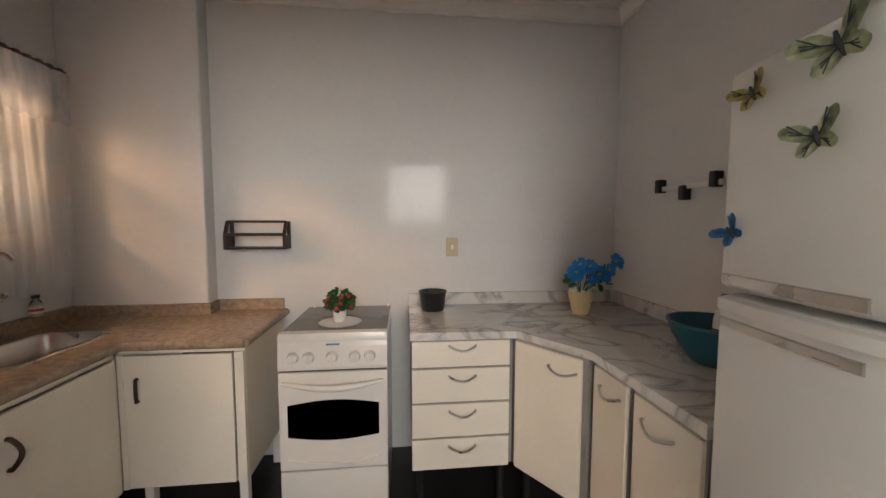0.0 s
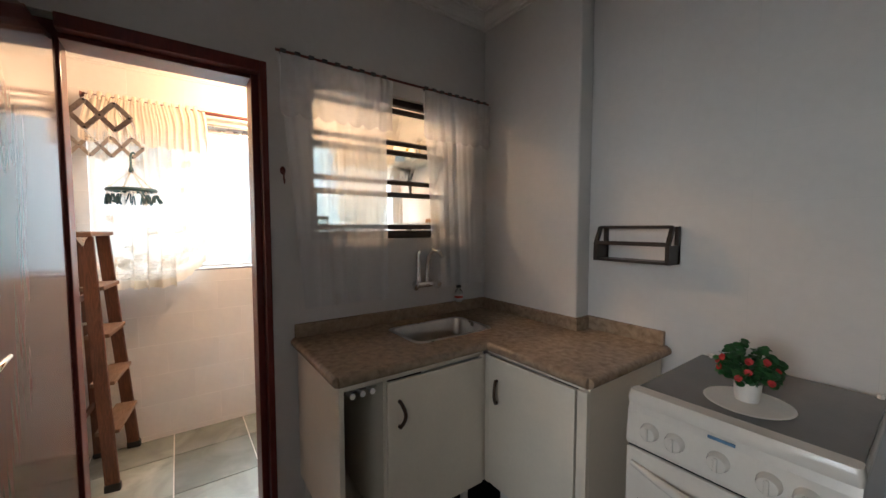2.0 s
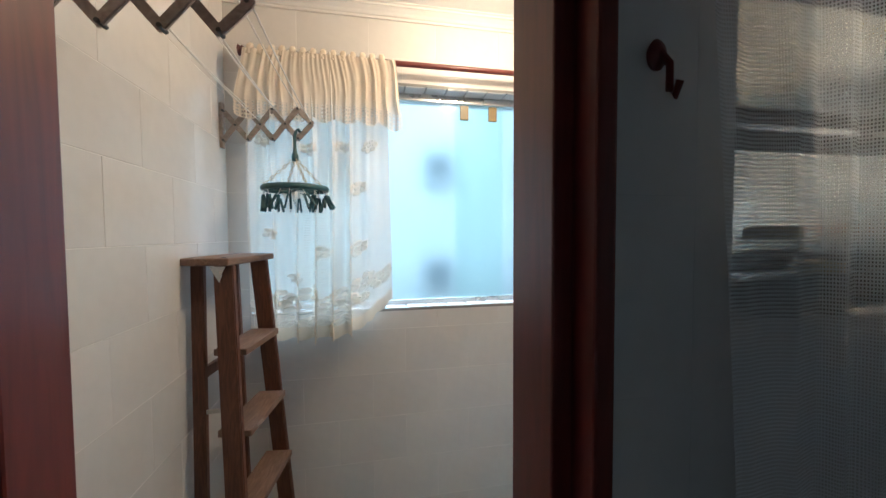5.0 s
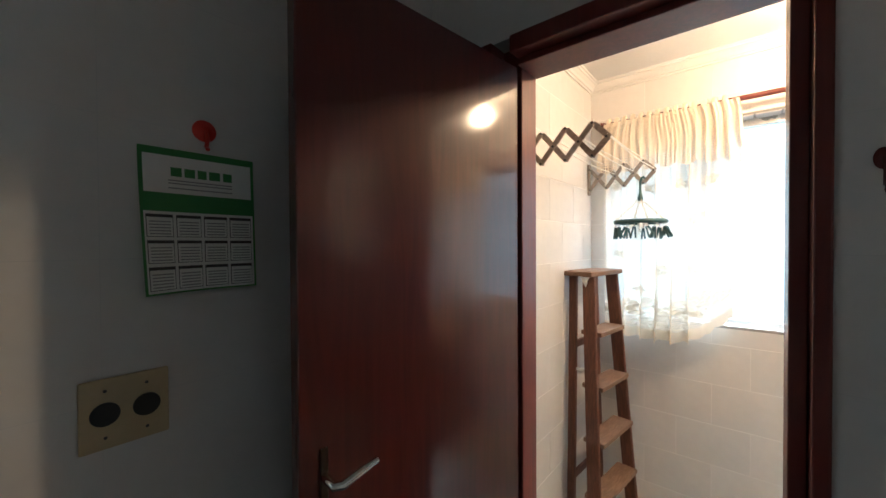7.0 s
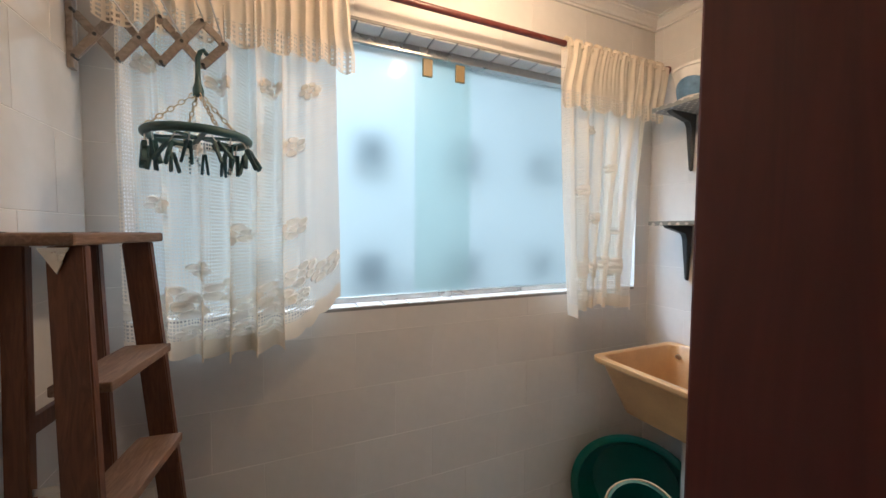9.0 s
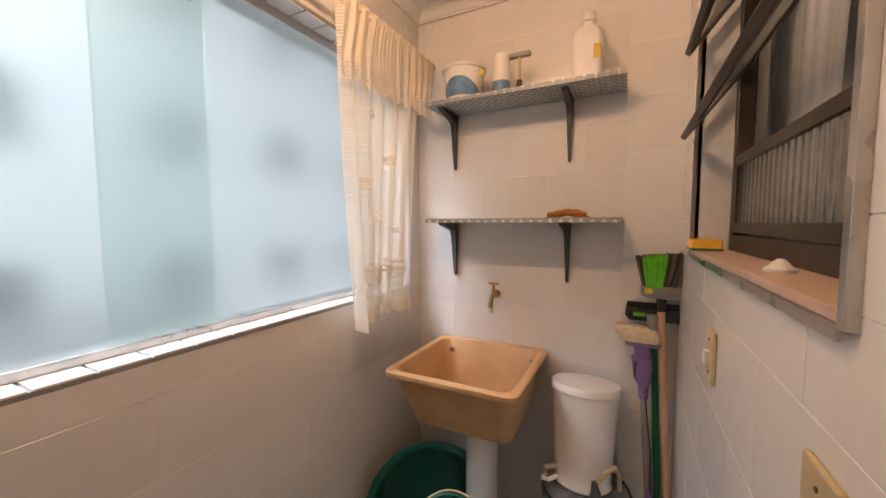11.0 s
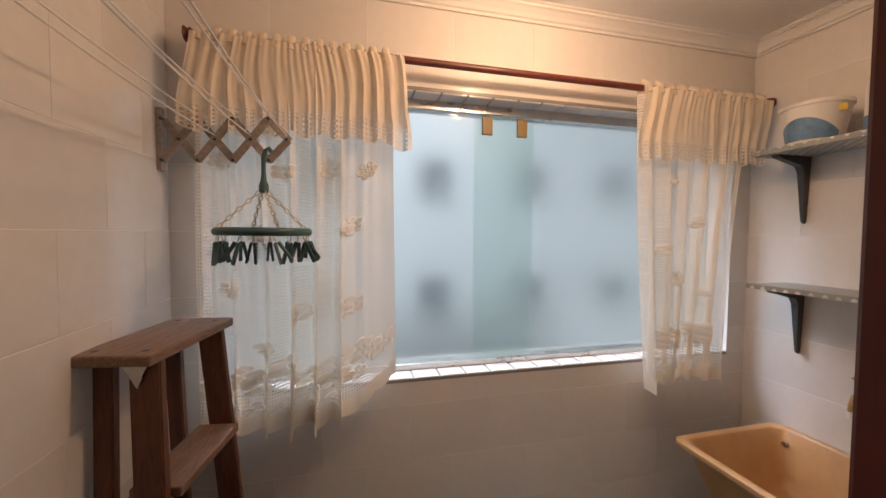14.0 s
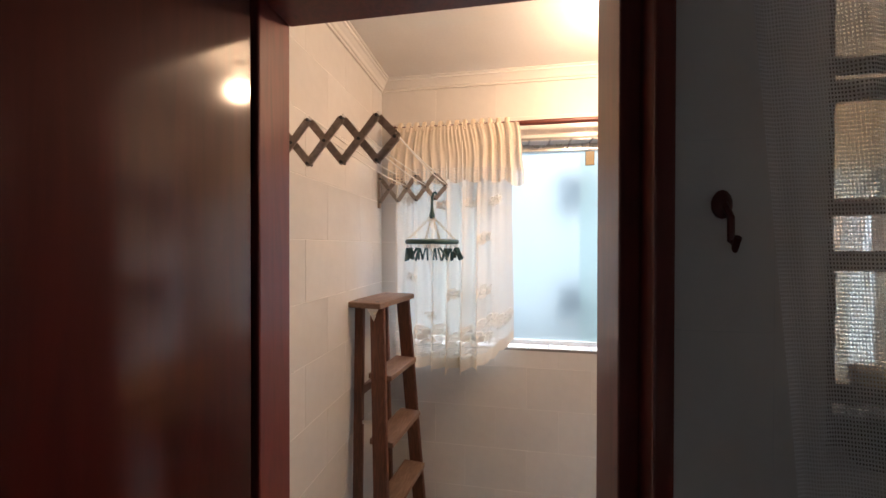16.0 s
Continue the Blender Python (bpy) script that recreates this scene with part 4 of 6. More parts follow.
def band(z0, z1, out, y0, y1):
    n = 12
    rows = []
    bm = bmesh.new()
    for k in range(n + 1):
        y = y0 + (y1 - y0) * k / n
        x = -0.055 - 0.035 * math.cos(math.pi * 0.5 * y / 0.318)
        rows.append([bm.verts.new((x + 0.004, y, z0)), bm.verts.new((x - out, y, z0 + 0.004)), bm.verts.new((x - out, y, z1 - 0.004)), bm.verts.new((x + 0.004, y, z1))])
    for a, b2 in zip(rows, rows[1:]):
        for k in range(4):
            bm.faces.new((a[k], a[(k + 1) % 4], b2[(k + 1) % 4], b2[k]))
    bm.faces.new(rows[0])
    bm.faces.new(rows[-1])
    return bm


part("handle", band(1.284, 1.312, 0.006, 0.02, 0.312), M_STEEL, fz, "brushed metal handle strip", True)
part("handle_grip", band(1.226, 1.258, 0.012, -0.02, 0.313), M_FRIDGE, fd, "white moulded grip", True)
part("handle", band(1.188, 1.213, 0.006, 0.02, 0.312), M_STEEL, fd, "brushed metal handle strip", True)
part("badge", band(1.192, 1.199, 0.0075, 0.05, 0.09), M_INK, fd)
part("plinth", box(-0.03, 0.02, -0.3, 0.3, 0.0, 0.05, 0.003), M_CABGREY, fg)


def butterfly(y, z, size, mat_wing, label, turn):
    """Wings lifted from the door, body along the middle; local x goes along the door."""
    m = pose(0.785 - 0.06 - 0.035 * math.cos(math.pi * 0.5 * (y - 1.30) / 0.318), y, z, 90, 0, -90 + math.degrees((y - 1.30) * 0.25)) @ pose(0, 0, 0, 0, 0, turn)
    ob = thing("butterfly_magnet", label, "magnet", group="butterflies on the fridge")
    ob.matrix_world = m
    for s in (-1, 1):
        for lobe in ((0.95, 0.75, 0.55, 0.30, 34), (0.62, -0.55, 0.38, 0.26, -38)):
            cx, cy, a, b2, ang = lobe
            bm = bmesh.new()
            c = bm.verts.new((0, 0, 0.004))
            rim2 = []
            for k in range(14):
                t = 2 * math.pi * k / 14
                ex, ey = a * math.cos(t), b2 * math.sin(t) * (1 + 0.12 * math.sin(5 * t))
                x = cx * 0.55 + ex * math.cos(radians(ang)) - ey * math.sin(radians(ang))
                yy = cy * 0.5 + ex * math.sin(radians(ang)) + ey * math.cos(radians(ang))
                x = max(x, 0.02)
                rim2.append(bm.verts.new((s * x * size, yy * size, 0.004 + abs(x) * size * 0.35)))
            for k in range(14):
                bm.faces.new((c, rim2[k], rim2[(k + 1) % 14]))
            bmesh.ops.solidify(bm, geom=bm.faces[:], thickness=0.0012)
            wing = part("wing", bm, mat_wing, ob)
            bm = bmesh.new()
            for k in (1, 3, 6):
                t = 2 * math.pi * k / 14
                px, py = cx * 0.55 * size, cy * 0.5 * size
                tube([(0, 0, 0.006), (s * px * 0.6, py * 0.6, 0.007 + px * 0.21), (s * px * 1.25, py * (0.8 + 0.2 * k), 0.008 + px * 0.44)], 0.0012, 5, bm)
            part("vein", bm, M_INK, wing)
    part("body", tube([(0, -0.35 * size, 0.006), (0, 0, 0.009), (0, 0.4 * size, 0.006)], [0.002, 0.0045, 0.003], 8), M_INK, ob, "", True)


butterfly(1.545, 1.685, 0.042, M_BUTTERY, "yellow-green butterfly magnet on the fridge door", 25)
butterfly(1.38, 1.705, 0.062, M_BUTTERG, "large grey-green butterfly magnet on the fridge door", 20)
butterfly(1.405, 1.567, 0.048, M_BUTTERG, "dark green butterfly magnet on the fridge door", 15)
butterfly(1.585, 1.402, 0.038, M_BUTTERB, "small bright blue butterfly magnet on the fridge door", 40)


# ---- things on the counters ----
def petal(bm, c, d, n, w, l):
    """One cupped petal from c along d, n its face normal."""
    c, d, n = Vector(c), Vector(d).normalized(), Vector(n).normalized()
    s = d.cross(n)
    rim = ((0.0, 0.0, 0.0), (0.3, 0.7, 0.1), (0.62, 1.0, 0.12), (0.9, 0.7, 0.05), (1.0, 0.0, 0.0), (0.9, -0.7, 0.07), (0.62, -1.0, 0.13), (0.3, -0.7, 0.1))
    vs = [bm.verts.new(c + d * l * a + s * w * b2 + n * l * h) for a, b2, h in rim]
    mid = bm.verts.new(c + d * l * 0.55 + n * l * 0.03)
    for k in range(8):
        bm.faces.new((vs[k], vs[(k + 1) % 8], mid))


def bloom(parent, c, face, r, petals, mat_p, centre=None):
    face = Vector(face).normalized()
    a = face.orthogonal().normalized()
    b2 = face.cross(a)
    bm = bmesh.new()
    for k in range(petals):
        t = 2 * math.pi * k / petals + random.uniform(-0.25, 0.25)
        petal(bm, c, a * math.cos(t) + b2 * math.sin(t) + face * random.uniform(0.1, 0.4), face, r * 0.46, r)
    fl = part("flower", bm, mat_p, parent)
    if centre:
        part("flower_centre", lathe([(0.0, -0.004), (r * 0.2, 0.0), (r * 0.16, 0.008), (0.0, 0.011)], 8, at=Vector(c) + face * 0.006), centre, fl)


vase = thing("flower_pot", "ribbed cream pot with blue silk flowers", "flower pot", 0.993, 2.82, 0.911)
part("pot", lathe([(0.0, 0.0), (0.042, 0.0)] + [(0.043 + 0.026 * k / 9 + (0.0025 if k % 2 else 0.0), 0.006 + 0.118 * k / 9) for k in range(10)] + [(0.075, 0.13), (0.07, 0.132), (0.062, 0.115), (0.0, 0.112)], 26), M_CREAMPOT, vase, "", True)
stems, leaves = bmesh.new(), bmesh.new()
BL = [((-0.045, -0.03, 0.235), 0.055), ((0.02, -0.055, 0.27), 0.045), ((0.075, -0.05, 0.225), 0.055), ((0.12, -0.03, 0.215), 0.045), ((0.20, 0.0, 0.29), 0.055), ((-0.03, -0.045, 0.28), 0.045), ((0.055, -0.02, 0.20), 0.04), ((-0.06, 0.0, 0.205), 0.04), ((0.13, -0.06, 0.25), 0.04)]
for c, r in BL:
    tube([(0, 0, 0.11), (c[0] * 0.4, c[1] * 0.4, 0.16), (c[0] * 0.95, c[1] * 0.95, c[2] - 0.01)], 0.0025, 6, stems)
    bloom(vase, c, (c[0] * 2 - 0.2, -0.7, 0.35), r, 5, M_BLUEPETAL, M_YELLOWINK)
for k in range(26):
    c = (random.uniform(-0.07, 0.16), random.uniform(-0.04, 0.03), random.uniform(0.15, 0.29))
    petal(leaves, c, (random.uniform(-1, 1), random.uniform(-1, 0.4), random.uniform(-0.6, 0.6)), (0, -0.6, 0.8), 0.02, 0.055)
foam = bmesh.new()
for k in range(7):
    fx, fy = 0.05 * math.cos(k * 0.9), 0.05 * math.sin(k * 0.9)
    lathe([(0.0, 0.0), (0.014, 0.004), (0.012, 0.016), (0.0, 0.022)], 7, foam, at=(fx, fy, 0.122))
part("moss_tuft", foam, M_PAPER, vase, "white tufts round the stems")
part("stems", stems, M_LEAF, vase)
part("leaves", leaves, M_LEAF, vase)

pl = thing("flower_pot", "small white pot with red silk flowers on the stove", "flower pot", -0.325, 2.72, 0.929)
part("pot", lathe([(0.0, 0.0), (0.028, 0.0), (0.031, 0.02), (0.033, 0.05), (0.035, 0.055), (0.031, 0.055), (0.029, 0.045), (0.0, 0.042)], 20), M_WHITEPL, pl, "", True)
leaves = bmesh.new()
for k in range(300):
    t, ph = random.random() * 6.28, random.random()
    r = 0.062 * math.sqrt(random.random())
    c = (r * math.cos(t), r * math.sin(t), 0.055 + 0.1 * ph * (1 - (r / 0.085) ** 2) + 0.012)
    petal(leaves, c, (math.cos(t + random.uniform(-1, 1)), math.sin(t + random.uniform(-1, 1)), random.uniform(-0.7, 0.6)), (random.uniform(-0.6, 0.6), random.uniform(-0.9, 0.3), 0.8), 0.011, 0.026)
part("leaves", leaves, M_LEAF, pl)
for k in range(9):
    t = 3.3 + 2.8 * (k + random.random() * 0.6) / 9 * (1 if k % 3 else 1.6)
    bloom(pl, (0.066 * math.cos(t), 0.062 * math.sin(t) - 0.012, random.uniform(0.075, 0.135)), (math.cos(t), math.sin(t) - 0.6, 0.7), 0.0105, 7, M_REDPETAL)
do = part("doily", lathe([(0.0, 0.0)] + [(0.1 * k / 8, 0.0005) for k in range(1, 9)] + [(0.105, 0.003), (0.1, 0.005)] + [(0.1 * k / 8, 0.004) for k in range(7, 0, -1)] + [(0.0, 0.004)], 40, at=(-0.322, 2.715, 0.9225)), M_PAPER)
place_thing(do, "round white crocheted doily under the pot", "doily")
bk = thing("black_bowl", "small black plastic bowl on the worktop", "bowl", 0.165, 2.985, 0.911)
part("bowl", lathe([(0.0, 0.0), (0.062, 0.0), (0.068, 0.01), (0.078, 0.1), (0.083, 0.108), (0.083, 0.114), (0.076, 0.114), (0.07, 0.1), (0.062, 0.014), (0.0, 0.012)], 30), M_BLACK, bk, "", True)
bb = thing("mixing_bowl", "large teal-blue plastic bowl holding a bottle", "bowl", 1.13, 2.06, 0.911)
bb.scale = (0.84, 0.84, 0.88)
part("bowl", lathe([(0.0, 0.0), (0.08, 0.0), (0.09, 0.008), (0.13, 0.06), (0.165, 0.12), (0.18, 0.165), (0.188, 0.168), (0.186, 0.175), (0.176, 0.175), (0.158, 0.12), (0.12, 0.06), (0.08, 0.014), (0.0, 0.012)], 36), M_BOWLBLUE, bb, "", True)
bo = thing("detergent_bottle", "white detergent bottle with a dark cap in the bowl", "bottle", 1.14, 2.03, 0.925)
part("bottle", lathe([(0.0, 0.0), (0.033, 0.0), (0.036, 0.01), (0.036, 0.15), (0.03, 0.18), (0.014, 0.2), (0.014, 0.215), (0.0, 0.215)], 20), M_WHITEPL, bo, "", True)
part("cap", lathe([(0.0, 0.216), (0.018, 0.216), (0.018, 0.24), (0.012, 0.246), (0.0, 0.246)], 16), M_INK, bo, "dark blue screw cap", True)
part("label", lathe([(0.0365, 0.05), (0.037, 0.052), (0.037, 0.12), (0.0365, 0.122)], 20), M_LEAF, bo, "green printed label")

# ---- kitchen walls ----
rk = thing("wall_rack", "small black wooden spice rack on the wall", "wall rack", -0.84, 3.125, 1.27)
for sx in (-0.16, 0.16):
    part("side", prism([(sx - 0.008, 0.0), (sx + 0.008, 0.0), (sx + 0.008, -0.105), (sx - 0.008, -0.105)], 0.0, 0.08), M_BLACKWOOD, rk)
    part("side_upright", bar((sx, -0.01, 0.0), (sx, -0.01, 0.16), 0.016, 0.02, up=(1, 0, 0)), M_BLACKWOOD, rk)
    part("side_brace", bar((sx, -0.1, 0.075), (sx, -0.06, 0.158), 0.016, 0.016, up=(1, 0, 0)), M_BLACKWOOD, rk)
part("shelf", box(-0.152, 0.152, -0.1, -0.002, 0.0, 0.012, 0.002), M_BLACKWOOD, rk)
part("rail", bar((-0.16, -0.1, 0.085), (0.16, -0.1, 0.085), 0.018, 0.01), M_BLACKWOOD, rk)
part("rail", bar((-0.16, -0.06, 0.158), (0.16, -0.06, 0.158), 0.014, 0.01), M_BLACKWOOD, rk)


def outlet(name, label, m, w, h, n, mat_hole=None):
    ob = thing(name, label, "outlet")
    ob.matrix_world = m
    plate = part("plate", box(-w / 2, w / 2, -0.008, 0.0, -h / 2, h / 2, 0.003), M_BEIGEPL, ob)
    for k in range(n):
        u = (k - (n - 1) / 2) * w * 0.46
        part("socket", tube([(u, -0.006, 0), (u, -0.0095, 0)], [0.021, 0.02], 24), mat_hole or M_BLACK, plate, "round dark socket")
        for z in (-h * 0.33, h * 0.33):
            part("screw", tube([(u, -0.007, z), (u, -0.0092, z)], 0.0028, 8), M_IRON, plate)
    return ob


outlet("outlet_plate", "yellowed beige double socket plate on the kitchen wall", pose(-0.971, KS, 1.254, 0, 0, 180), 0.124, 0.122, 2)
sk = thing("switch_plate", "beige switch plate above the drawer cabinet", "switch", 0.297, KN, 1.272)
pt = part("plate", box(-0.036, 0.036, -0.008, 0.0, -0.058, 0.058, 0.003), M_BEIGEPL, sk)
part("switch", box(-0.008, 0.008, -0.014, -0.007, -0.014, 0.014, 0.002), M_WHITEPL, pt)
# rail with hooks on the east wall
hr = thing("hook_rail", "white wall rail with black hooks", "hook rail", 1.37, 2.49, 1.60)
part("rail", box(-0.028, -0.012, -0.2, 0.2, -0.012, 0.012, 0.003), M_WHITEPL, hr)
for yy, dz in ((0.19, 0.02), (0.02, -0.025), (-0.16, 0.02)):
    part("hook", box(-0.045, 0.0, yy - 0.018, yy + 0.018, dz - 0.04, dz + 0.03, 0.006), M_BLACK, hr, "black plastic hook")
# wall tap and soap jar at the sink
tp = thing("wall_tap", "chrome wall-mounted kitchen tap with swan-neck spout", "tap", -1.80, 2.56, 1.10)
body = part("body", tube([(0.0, -0.06, 0.0), (0.03, -0.06, 0.0), (0.03, 0.06, 0.0), (0.0, 0.06, 0.0)], 0.018, 12), M_CHROME, tp, "", True)
part("spout", tube([(0.03, 0.0, 0.0), (0.035, 0.0, 0.08), (0.05, 0.0, 0.16), (0.085, 0.01, 0.2), (0.13, 0.02, 0.19), (0.15, 0.025, 0.16)], 0.013, 12), M_CHROME, tp, "", True)
part("filter", tube([(0.02, -0.05, 0.01), (0.02, -0.05, 0.17), (0.03, -0.045, 0.195)], [0.016, 0.016, 0.011], 14), M_CHROME, tp, "", True)
for yy in (-0.075, 0.075):
    part("handle", tube([(0.03, yy, -0.02), (0.045, yy, 0.0), (0.06, yy, 0.012)], [0.016, 0.02, 0.012], 12), M_CHROME, tp, "", True)
so = thing("soap_bottle", "small clear soap bottle with dark cap and printed label", "bottle", -1.774, 2.80, CT + 0.062)
part("bottle", lathe([(0.0, 0.0), (0.022, 0.0), (0.024, 0.006), (0.025, 0.05), (0.02, 0.068), (0.012, 0.078), (0.012, 0.086), (0.0, 0.086)], 20), M_SOAPGLASS, so, "", True)
part("cap", lathe([(0.0, 0.086), (0.015, 0.086), (0.016, 0.09), (0.014, 0.112), (0.0, 0.114)], 16), M_INK, so, "dark screw cap", True)
part("label", lathe([(0.0248, 0.014), (0.0256, 0.015), (0.0262, 0.046), (0.0254, 0.047)], 20), M_PAPER, so, "white printed label")
part("print_band", lathe([(0.0262, 0.024), (0.0267, 0.025), (0.0269, 0.036), (0.0264, 0.037)], 20), M_RED, so, "red printed band")
hk = thing("wall_hook", "small dark red hook on the wall beside the door", "hook", KW, 1.797, 1.685)
hk.scale = (0.8, 0.62, 0.95)
part("base", lathe([(0.0, 0.0), (0.018, 0.0), (0.02, 0.006), (0.012, 0.014), (0.0, 0.016)], 14), M_HOOKRED, hk, "", True).matrix_local = pose(0, 0, 0, 0, 90, 0)
part("prong", tube([(0.012, 0, 0.0), (0.03, 0, -0.02), (0.03, 0, -0.05), (0.04, 0, -0.06), (0.048, 0, -0.045)], 0.006, 8), M_HOOKRED, hk, "", True)

# calendar on a red suction hook
cal = thing("wall_calendar", "green and white one-page calendar with curling corner on the wall", "calendar", -1.092, KS, 1.591)


def curl(u, v):
    """How far the sheet stands off the wall: its lower east edge curls out."""
    a, b2 = max(0.0, (u + 0.02) / 0.11), max(0.0, (0.1 - v) / 0.24)
    return 0.004 + 0.045 * a ** 1.5 * b2 ** 1.3 + 0.012 * b2


def sheet(u0, u1, v0, v1, lift, nu=8, nv=8):
    bm = bmesh.new()
    g = [[bm.verts.new((u0 + (u1 - u0) * i / nu, curl(u0 + (u1 - u0) * i / nu, v0 + (v1 - v0) * j / nv) + lift, v0 + (v1 - v0) * j / nv)) for j in range(nv + 1)] for i in range(nu + 1)]
    for i in range(nu):
        for j in range(nv):
            bm.faces.new((g[i][j], g[i + 1][j], g[i + 1][j + 1], g[i][j + 1]))
    return bm


cal.scale = (1.12, 1.0, 1.14)
part("sheet", sheet(-0.09, 0.09, -0.12, 0.12, 0.0, 14, 14), M_CALGREEN, cal, "", True)
part("header", sheet(-0.084, 0.084, 0.045, 0.108, 0.0012), M_PAPER, cal, "white printed header")
part("month_panel", sheet(-0.086, 0.086, -0.117, 0.014, 0.0012), M_PAPER, cal, "white panel of twelve months")
for k, (u0, u1) in enumerate(((-0.05, -0.035), (-0.03, -0.012), (-0.008, 0.006), (0.01, 0.026), (0.03, 0.046))):
    part("print_bar", sheet(u0, u1, 0.074, 0.089, 0.002, 2, 2), M_CALGREEN, cal)
for v in (0.066, 0.061, 0.053):
    part("print_bar", sheet(-0.05, 0.05, v, v + 0.002, 0.002, 4, 1), M_GREYINK, cal)
for i in range(4):
    for j in range(3):
        u, v = -0.082 + 0.0425 * i, -0.113 + 0.0425 * j
        part("month_frame", sheet(u, u + 0.038, v, v + 0.037, 0.002, 3, 3), M_INK, cal)
        part("month", sheet(u + 0.001, u + 0.037, v + 0.001, v + 0.032, 0.0028, 3, 3), M_PAPER, cal)
        for r in range(5):
            part("print_bar", sheet(u + 0.004, u + 0.034, v + 0.004 + 0.005 * r, v + 0.006 + 0.005 * r, 0.0034, 2, 1), M_GREYINK, cal)
txt = bpy.data.curves.new("year", "FONT")
txt.body, txt.size, txt.align_x = "2023", 0.016, "CENTER"
txt.extrude = 0.0002
yo = new("year", txt)
yo.data.materials.append(M_PAPER)
yo.parent = cal
yo.matrix_local = pose(-0.0, 0.0055, 0.022, 90, 0, 180)
sc = thing("suction_hook", "red plastic suction hook holding the calendar", "hook", -1.10, KS, 1.775)
part("cup", lathe([(0.0, 0.012), (0.008, 0.011), (0.014, 0.006), (0.022, 0.001), (0.022, 0.0), (0.0, 0.0)], 20), M_RED, sc, "", True).matrix_local = pose(0, 0, 0, -90, 0, 0)
part("prong", tube([(0, 0.01, -0.002), (0, 0.018, -0.02), (0, 0.012, -0.034), (0, 0.02, -0.04)], 0.004, 8), M_RED, sc, "", True)


# ---- curtains ----
def cloth_point(top, bot, x_of, ztop, zbot, folds, amp, seed=0, hem=0.0, scallops=0.0, flat=2.0, pull=0.0):
    """Where the point (u, v) of a hanging cloth lies: u across, v down; past flat it hangs smooth, pull draws its far edge in."""
    rnd = random.Random(seed)
    ph = [rnd.uniform(0, 6.28) for _ in range(6)]

    def at(u, v):
        e = max(v, 0.0) ** (0.8 - pull * u)
        y = (top[0] + (top[1] - top[0]) * u) * (1 - e) + (bot[0] + (bot[1] - bot[0]) * u) * e
        zb = zbot(u) if callable(zbot) else zbot
        z = ztop + (zb - ztop) * v - (hem * abs(math.sin(math.pi * u * (scallops or folds * 1.2))) * max(v, 0.0) ** 8 if hem else 0)
        a = amp * (1 - 0.8 * min(1.0, max(0.0, (u - flat) / 0.1)) * min(1.0, 4 * max(v, 0.0)))
        swell = 0.65 + 0.45 * math.sin(9 * u + ph[4]) + 0.2 * math.sin(3 * v + 4 * u + ph[5])
        w = 2 * math.pi * folds * u + ph[0] + 1.5 * math.sin(5 * u + ph[1]) + 0.35 * v
        crease = math.sin(w + 0.55 * math.sin(w))
        x = x_of + a * (0.5 + 0.5 * v) * (swell * crease + 0.35 * math.sin(2 * math.pi * folds * 2.3 * u + ph[2]) * (1 - v))
        return Vector((x, y + 0.006 * math.sin(7 * u + 4 * v + ph[3]) + 0.35 * a * v * math.cos(w), z))
    return at


def drape(top, bot, x_of, ztop, zbot, folds, amp, nu=90, nv=24, seed=0, hem=0.0, scallops=0.0, flat=2.0, pull=0.0):
    """A hanging cloth: top and bot are (y0, y1); folds deepen downward; hem scallops the edge; the weave follows the cloth."""
    at = cloth_point(top, bot, x_of, ztop, zbot, folds, amp, seed, hem, scallops, flat, pull)
    bm = bmesh.new()
    uv = bm.loops.layers.uv.new("weave")
    g = [[bm.verts.new(at(i / nu, j / nv)) for j in range(nv + 1)] for i in range(nu + 1)]
    run = [0.0]
    for i in range(nu):
        run.append(run[-1] + (g[i + 1][nv // 2].co - g[i][nv // 2].co).length)
    drop = ztop - (zbot(0.5) if callable(zbot) else zbot)
    for i in range(nu):
        for j in range(nv):
            f = bm.faces.new((g[i][j], g[i + 1][j], g[i + 1][j + 1], g[i][j + 1]))
            for loop, (a, b2) in zip(f.loops, ((i, j), (i + 1, j), (i + 1, j + 1), (i, j + 1))):
                loop[uv].uv = (run[a], b2 / nv * drop)
    return bm


RZ = 2.19
kr = thing("curtain_rod", "thin dark curtain rod over the kitchen window", "curtain rod", -1.735, 0, RZ)
part("rod", tube([(0, 1.765, 0), (0, 3.0, 0)], 0.006, 10), M_RODWOOD, kr)
for yy in (1.80, 2.98):
    part("bracket", tube([(0, yy, 0), (-0.063, yy, 0)], 0.005, 8), M_RODWOOD, kr)
for i, (a, b2, c, d, zb, n, sd) in enumerate(((1.775, 2.30, 1.86, 2.295, 1.055, 6, 3), (2.515, 2.985, 2.59, 3.0, 1.085, 5, 5))):
    cu = thing("sheer_curtain", "sheer white voile curtain with a lace valance at the sink window", "curtain", 0, 0, 0, group="kitchen curtains")
    part("cloth", drape((a, b2), (c, d), -1.742, RZ - 0.012, zb, n, 0.012, seed=sd, hem=0.008), M_SHEER, cu, "", True)
    part("valance", drape((a, b2 + 0.02), (a + 0.01, b2 + 0.02), -1.722, RZ - 0.012, 1.93, n, 0.009, nv=10, seed=sd + 1, hem=0.02), M_SHEERHEM, cu, "lace-edged valance", True)
    for k in range(9):
        y = a + 0.02 + (b2 - a - 0.04) * k / 8
        part("tab", box(-1.745, -1.725, y - 0.013, y + 0.013, RZ - 0.014, RZ + 0.010, 0.004), M_IRON, cu, "dark cloth tab")

# ---- laundry ----
# ceiling lamp
la = thing("ceiling_lamp", "bare warm bulb in a white ceiling holder", "lamp", -2.56, 1.985, LH)
